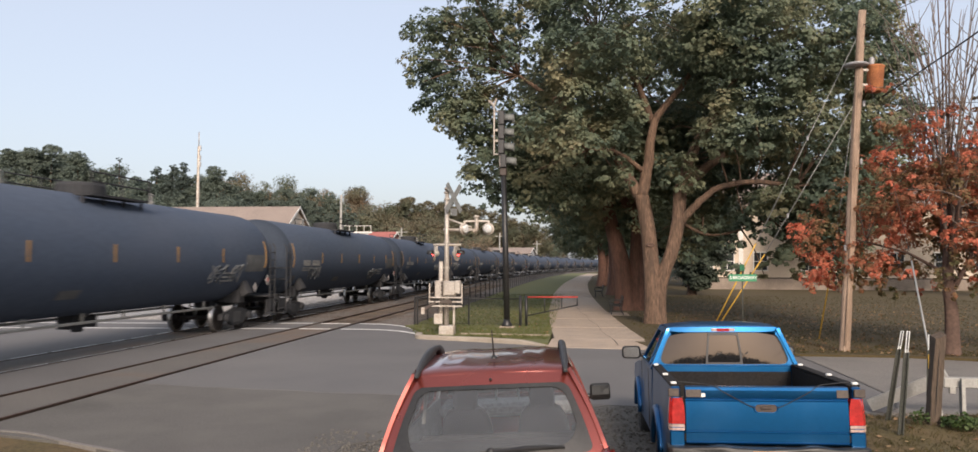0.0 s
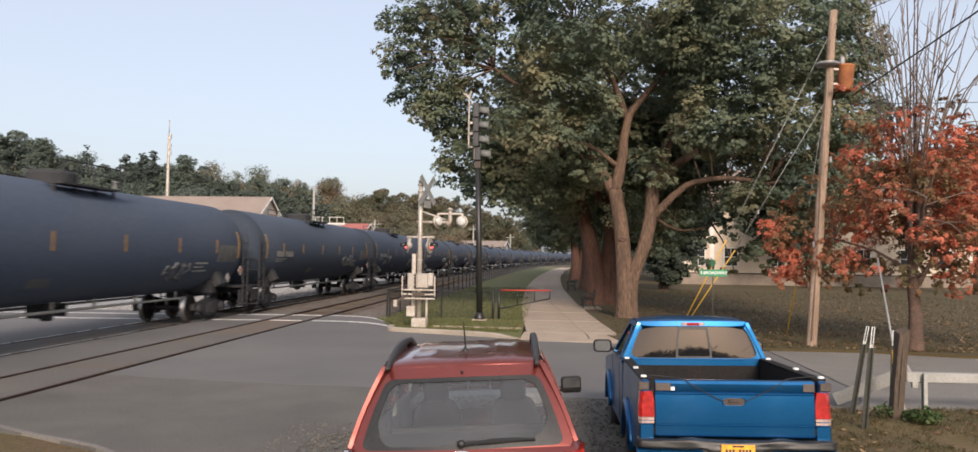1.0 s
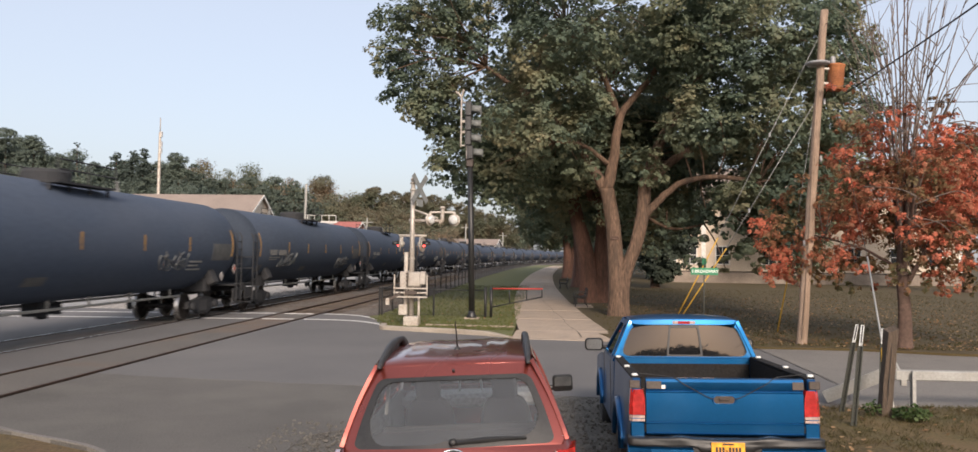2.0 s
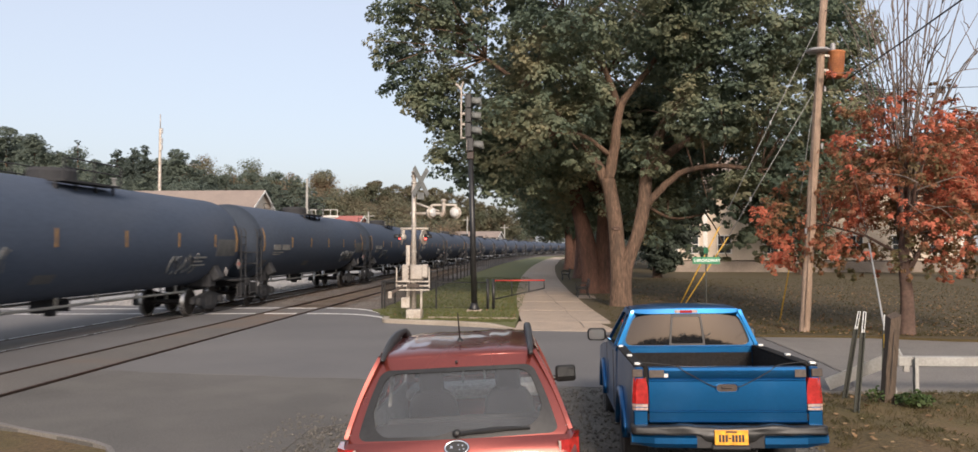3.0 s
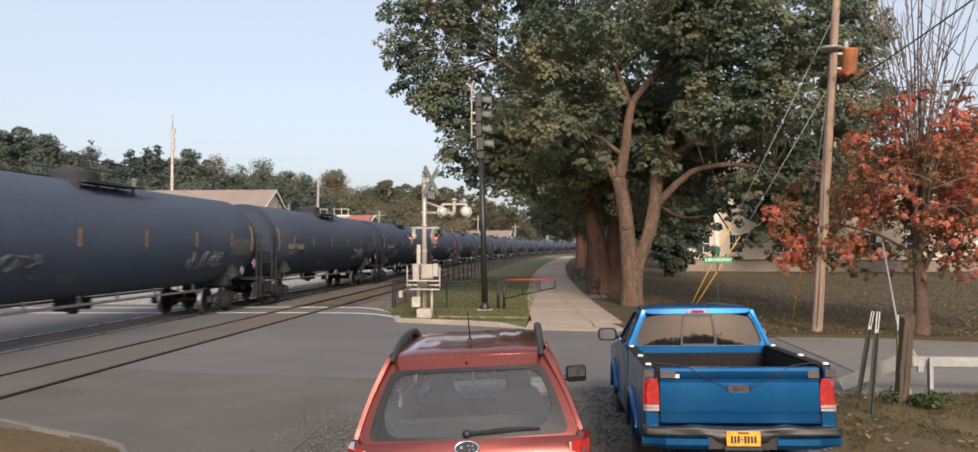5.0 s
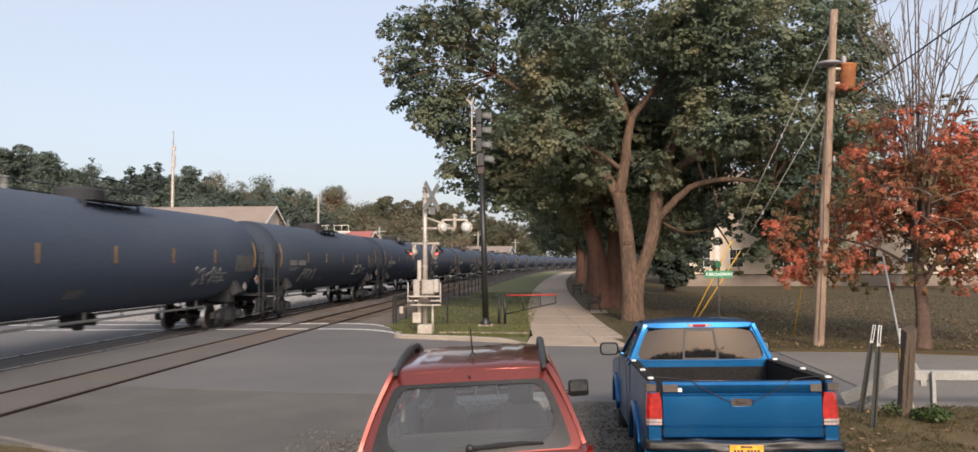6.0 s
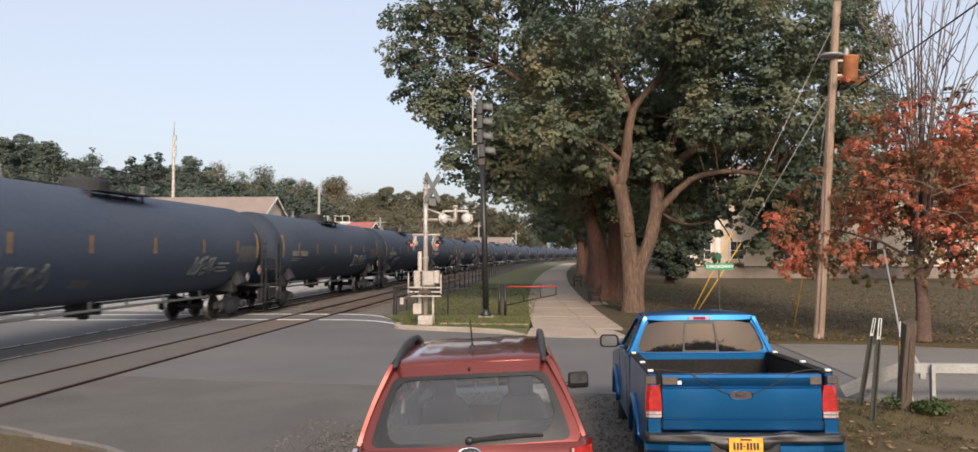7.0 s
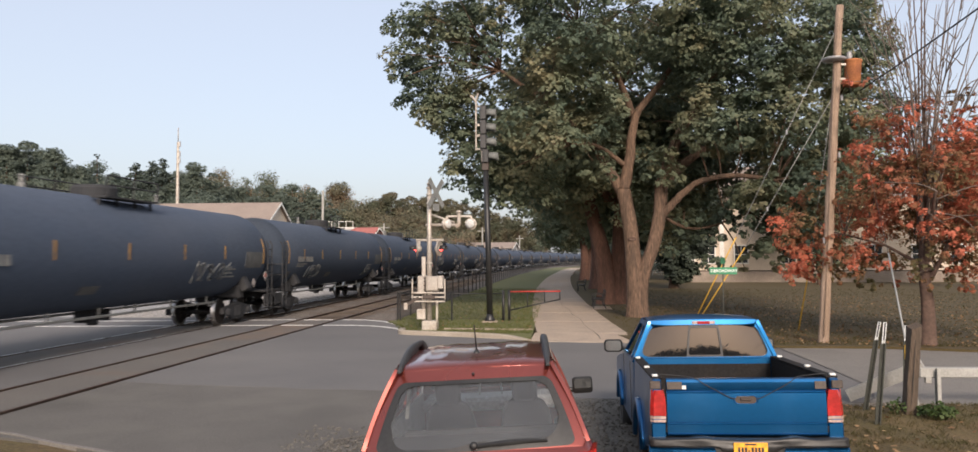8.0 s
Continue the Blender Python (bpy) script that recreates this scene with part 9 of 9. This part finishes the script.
def blades(name, spots, height, width, mat, label, seed):
    """Upright grass blades, three to a tuft, as one body."""
    rng = np.random.default_rng(seed)
    p = np.repeat(np.array(spots, float), 3, axis=0)
    n = len(p)
    p[:, :2] += rng.normal(size=(n, 2)) * 0.025
    a = rng.uniform(0, 6.3, n)
    side = np.stack([np.cos(a), np.sin(a), 0 * a], 1) * width
    tip = np.stack([rng.normal(size=n) * 0.4, rng.normal(size=n) * 0.4, np.ones(n)], 1) * (height * rng.uniform(0.5, 1.3, n))[:, None]
    v = np.stack([p - side, p + side, p + tip * 0.6 + side * 0.7, p + tip * np.array([1.3, 1.3, 1.0])], 1).reshape(-1, 3)
    me = bpy.data.meshes.new(name)
    me.vertices.add(n * 4)
    me.vertices.foreach_set("co", v.astype(np.float32).ravel())
    me.loops.add(n * 4)
    me.loops.foreach_set("vertex_index", np.arange(n * 4, dtype=np.int32))
    me.polygons.add(n)
    me.polygons.foreach_set("loop_start", np.arange(0, n * 4, 4, dtype=np.int32))
    me.update(calc_edges=True)
    me.materials.append(mat)
    return tagged(new(name, me), label, "grass", kind="stuff")


RG = np.random.default_rng(21)


def scatter(n, x0, x1, y0, y1, z, keep=lambda x, y: True, near=1.0):
    """Random places, denser towards the near edge."""
    out = []
    while len(out) < n:
        x, y = RG.uniform(x0, x1), y0 + (y1 - y0) * RG.uniform() ** near
        if keep(x, y):
            out.append((x, y, z(x, y) if callable(z) else z))
    return out


def on_lawn(x, y):
    return y > 21.6 + (0 if x < 9 else -0.7) and not (x < 2.2)


blades("lawn_grass", scatter(14000, 2.2, 26, 21.4, 60, 0.045, on_lawn, 1.7), 0.055, 0.011, M["blade"], "short dull lawn grass", 1)
blades("verge_grass", scatter(6500, -6.2, -0.9, 24.4, 60, 0.045, lambda x, y: x > -5.2 - (y - 25) * 0.3, 1.7), 0.07, 0.011, M["blade_green"], "short green verge grass", 2)
blades("bank_grass", scatter(9000, 3.6, 16, 8.0, 13.3, BANK, lambda x, y: noise.noise(Vector((x * 0.9, y * 0.9, 7))) > -0.1 or y > 12.6), 0.055, 0.0035, M["blade"], "thin dry grass on the bank", 3)


def litter(name, n, spots, label, seed):
    rng = np.random.default_rng(seed)
    tagged(new(name, leaf_mesh(name, np.array(spots), 0.075, rng, M["litter"], flat=2.5)), label, "fallen leaves", kind="stuff")


litter("fallen_leaves", 0, scatter(5200, 3.0, 28, 21.3, 48, 0.085, on_lawn, 1.5), "brown fallen leaves scattered on the lawn", 5)
litter("verge_leaves", 0, scatter(300, -5.5, -0.9, 24.6, 45, 0.075), "a few fallen leaves on verge and path", 6)
litter("bank_leaves", 0, scatter(240, 3.8, 12, 8.5, 13.2, lambda x, y: BANK(x, y) + 0.03), "dry leaves on the soil bank", 7)


def pebbles(name, spots, r0, r1, mat, label, seed):
    rng = np.random.default_rng(seed)
    s = np.array(spots, float)
    n = len(s)
    o = np.array([(1, 0, 0), (-1, 0, 0), (0, 1, 0), (0, -1, 0), (0, 0, 1), (0, 0, -1)], float)
    f = np.array([(0, 2, 4), (2, 1, 4), (1, 3, 4), (3, 0, 4), (2, 0, 5), (1, 2, 5), (3, 1, 5), (0, 3, 5)])
    a = rng.uniform(0, 6.3, n)
    v = o[None] * rng.uniform(0.6, 1.2, (n, 6, 1)) * rng.uniform(r0, r1, (n, 1, 1)) * np.array([1, 1, 0.7])
    c, q = np.cos(a)[:, None], np.sin(a)[:, None]
    v = np.stack([v[..., 0] * c - v[..., 1] * q, v[..., 0] * q + v[..., 1] * c, v[..., 2]], -1) + s[:, None]
    fi = (f[None] + 6 * np.arange(n)[:, None, None]).reshape(-1, 3)
    me = bpy.data.meshes.new(name)
    me.from_pydata(v.reshape(-1, 3).tolist(), [], fi.tolist())
    me.materials.append(mat)
    tagged(new(name, me), label, "stones", kind="stuff")


pebbles("loose_gravel", scatter(5200, -3.0, 3.4, 5.0, 13.4, 0.0, lambda x, y: y < 10.2 + (x + 3) * 0.9) + scatter(500, -3.6, -2.3, 7.5, 11.0, 0.0), 0.012, 0.038, M["gravel"], "coarse grey gravel between the parked vehicles", 8)
pebbles("track_ballast", scatter(5000, -8.2, -6.5, 30.6, 62, -0.06, near=1.6) + scatter(3500, -12.2, -10.5, 31, 60, -0.06, near=1.6), 0.025, 0.055, M["ballast"], "stained stones beside the rails", 9)
pebbles("pale_ballast_stones", scatter(5000, -20, -14.7, 31, 58, -0.02, near=1.5), 0.03, 0.07, M["ballast_pale"], "pale crushed stones beyond the tracks", 10)


def build_weeds(x, y, r, n, seed):
    rng = np.random.default_rng(seed)
    w = thing("weed_clump", pose(x, y, BANK(x, y)), "low leafy green weeds at the foot of a post", "weeds", "weed clumps")
    a, q = rng.uniform(0, 6.3, n), r * np.sqrt(rng.uniform(0, 1, n))
    c = np.stack([q * np.cos(a), q * np.sin(a), 0.04 + rng.uniform(0, 0.22, n) * (1 - 0.6 * q / r)], 1)
    ob = new("foliage", leaf_mesh("foliage", c, 0.055, rng, M["weed"], flat=0.6))
    ob.parent = w
    bm = bmesh.new()
    for i in range(0, n, 9):
        tube(bm, [(c[i, 0] * 0.5, c[i, 1] * 0.5, -0.02), tuple(c[i])], [0.006, 0.003], 4)
    tagged(part("stem_work", bm, M["weed"], w), kind="stuff")


build_weeds(5.42, 11.7, 0.25, 300, 1)
build_weeds(5.0, 12.0, 0.16, 60, 2)


# ---------------------------------------------------------------- what moves
def motions():
    """The train rolls towards the camera at a steady speed."""
    for car, y, turn in CARS:
        walk(car, [(0.5 * i, on_line(y - TRAIN_SPEED * 0.5 * i, TRAIN_X) @ pose(0, 0, 0.02, 0, 0, turn)) for i in range(17)])


motions()
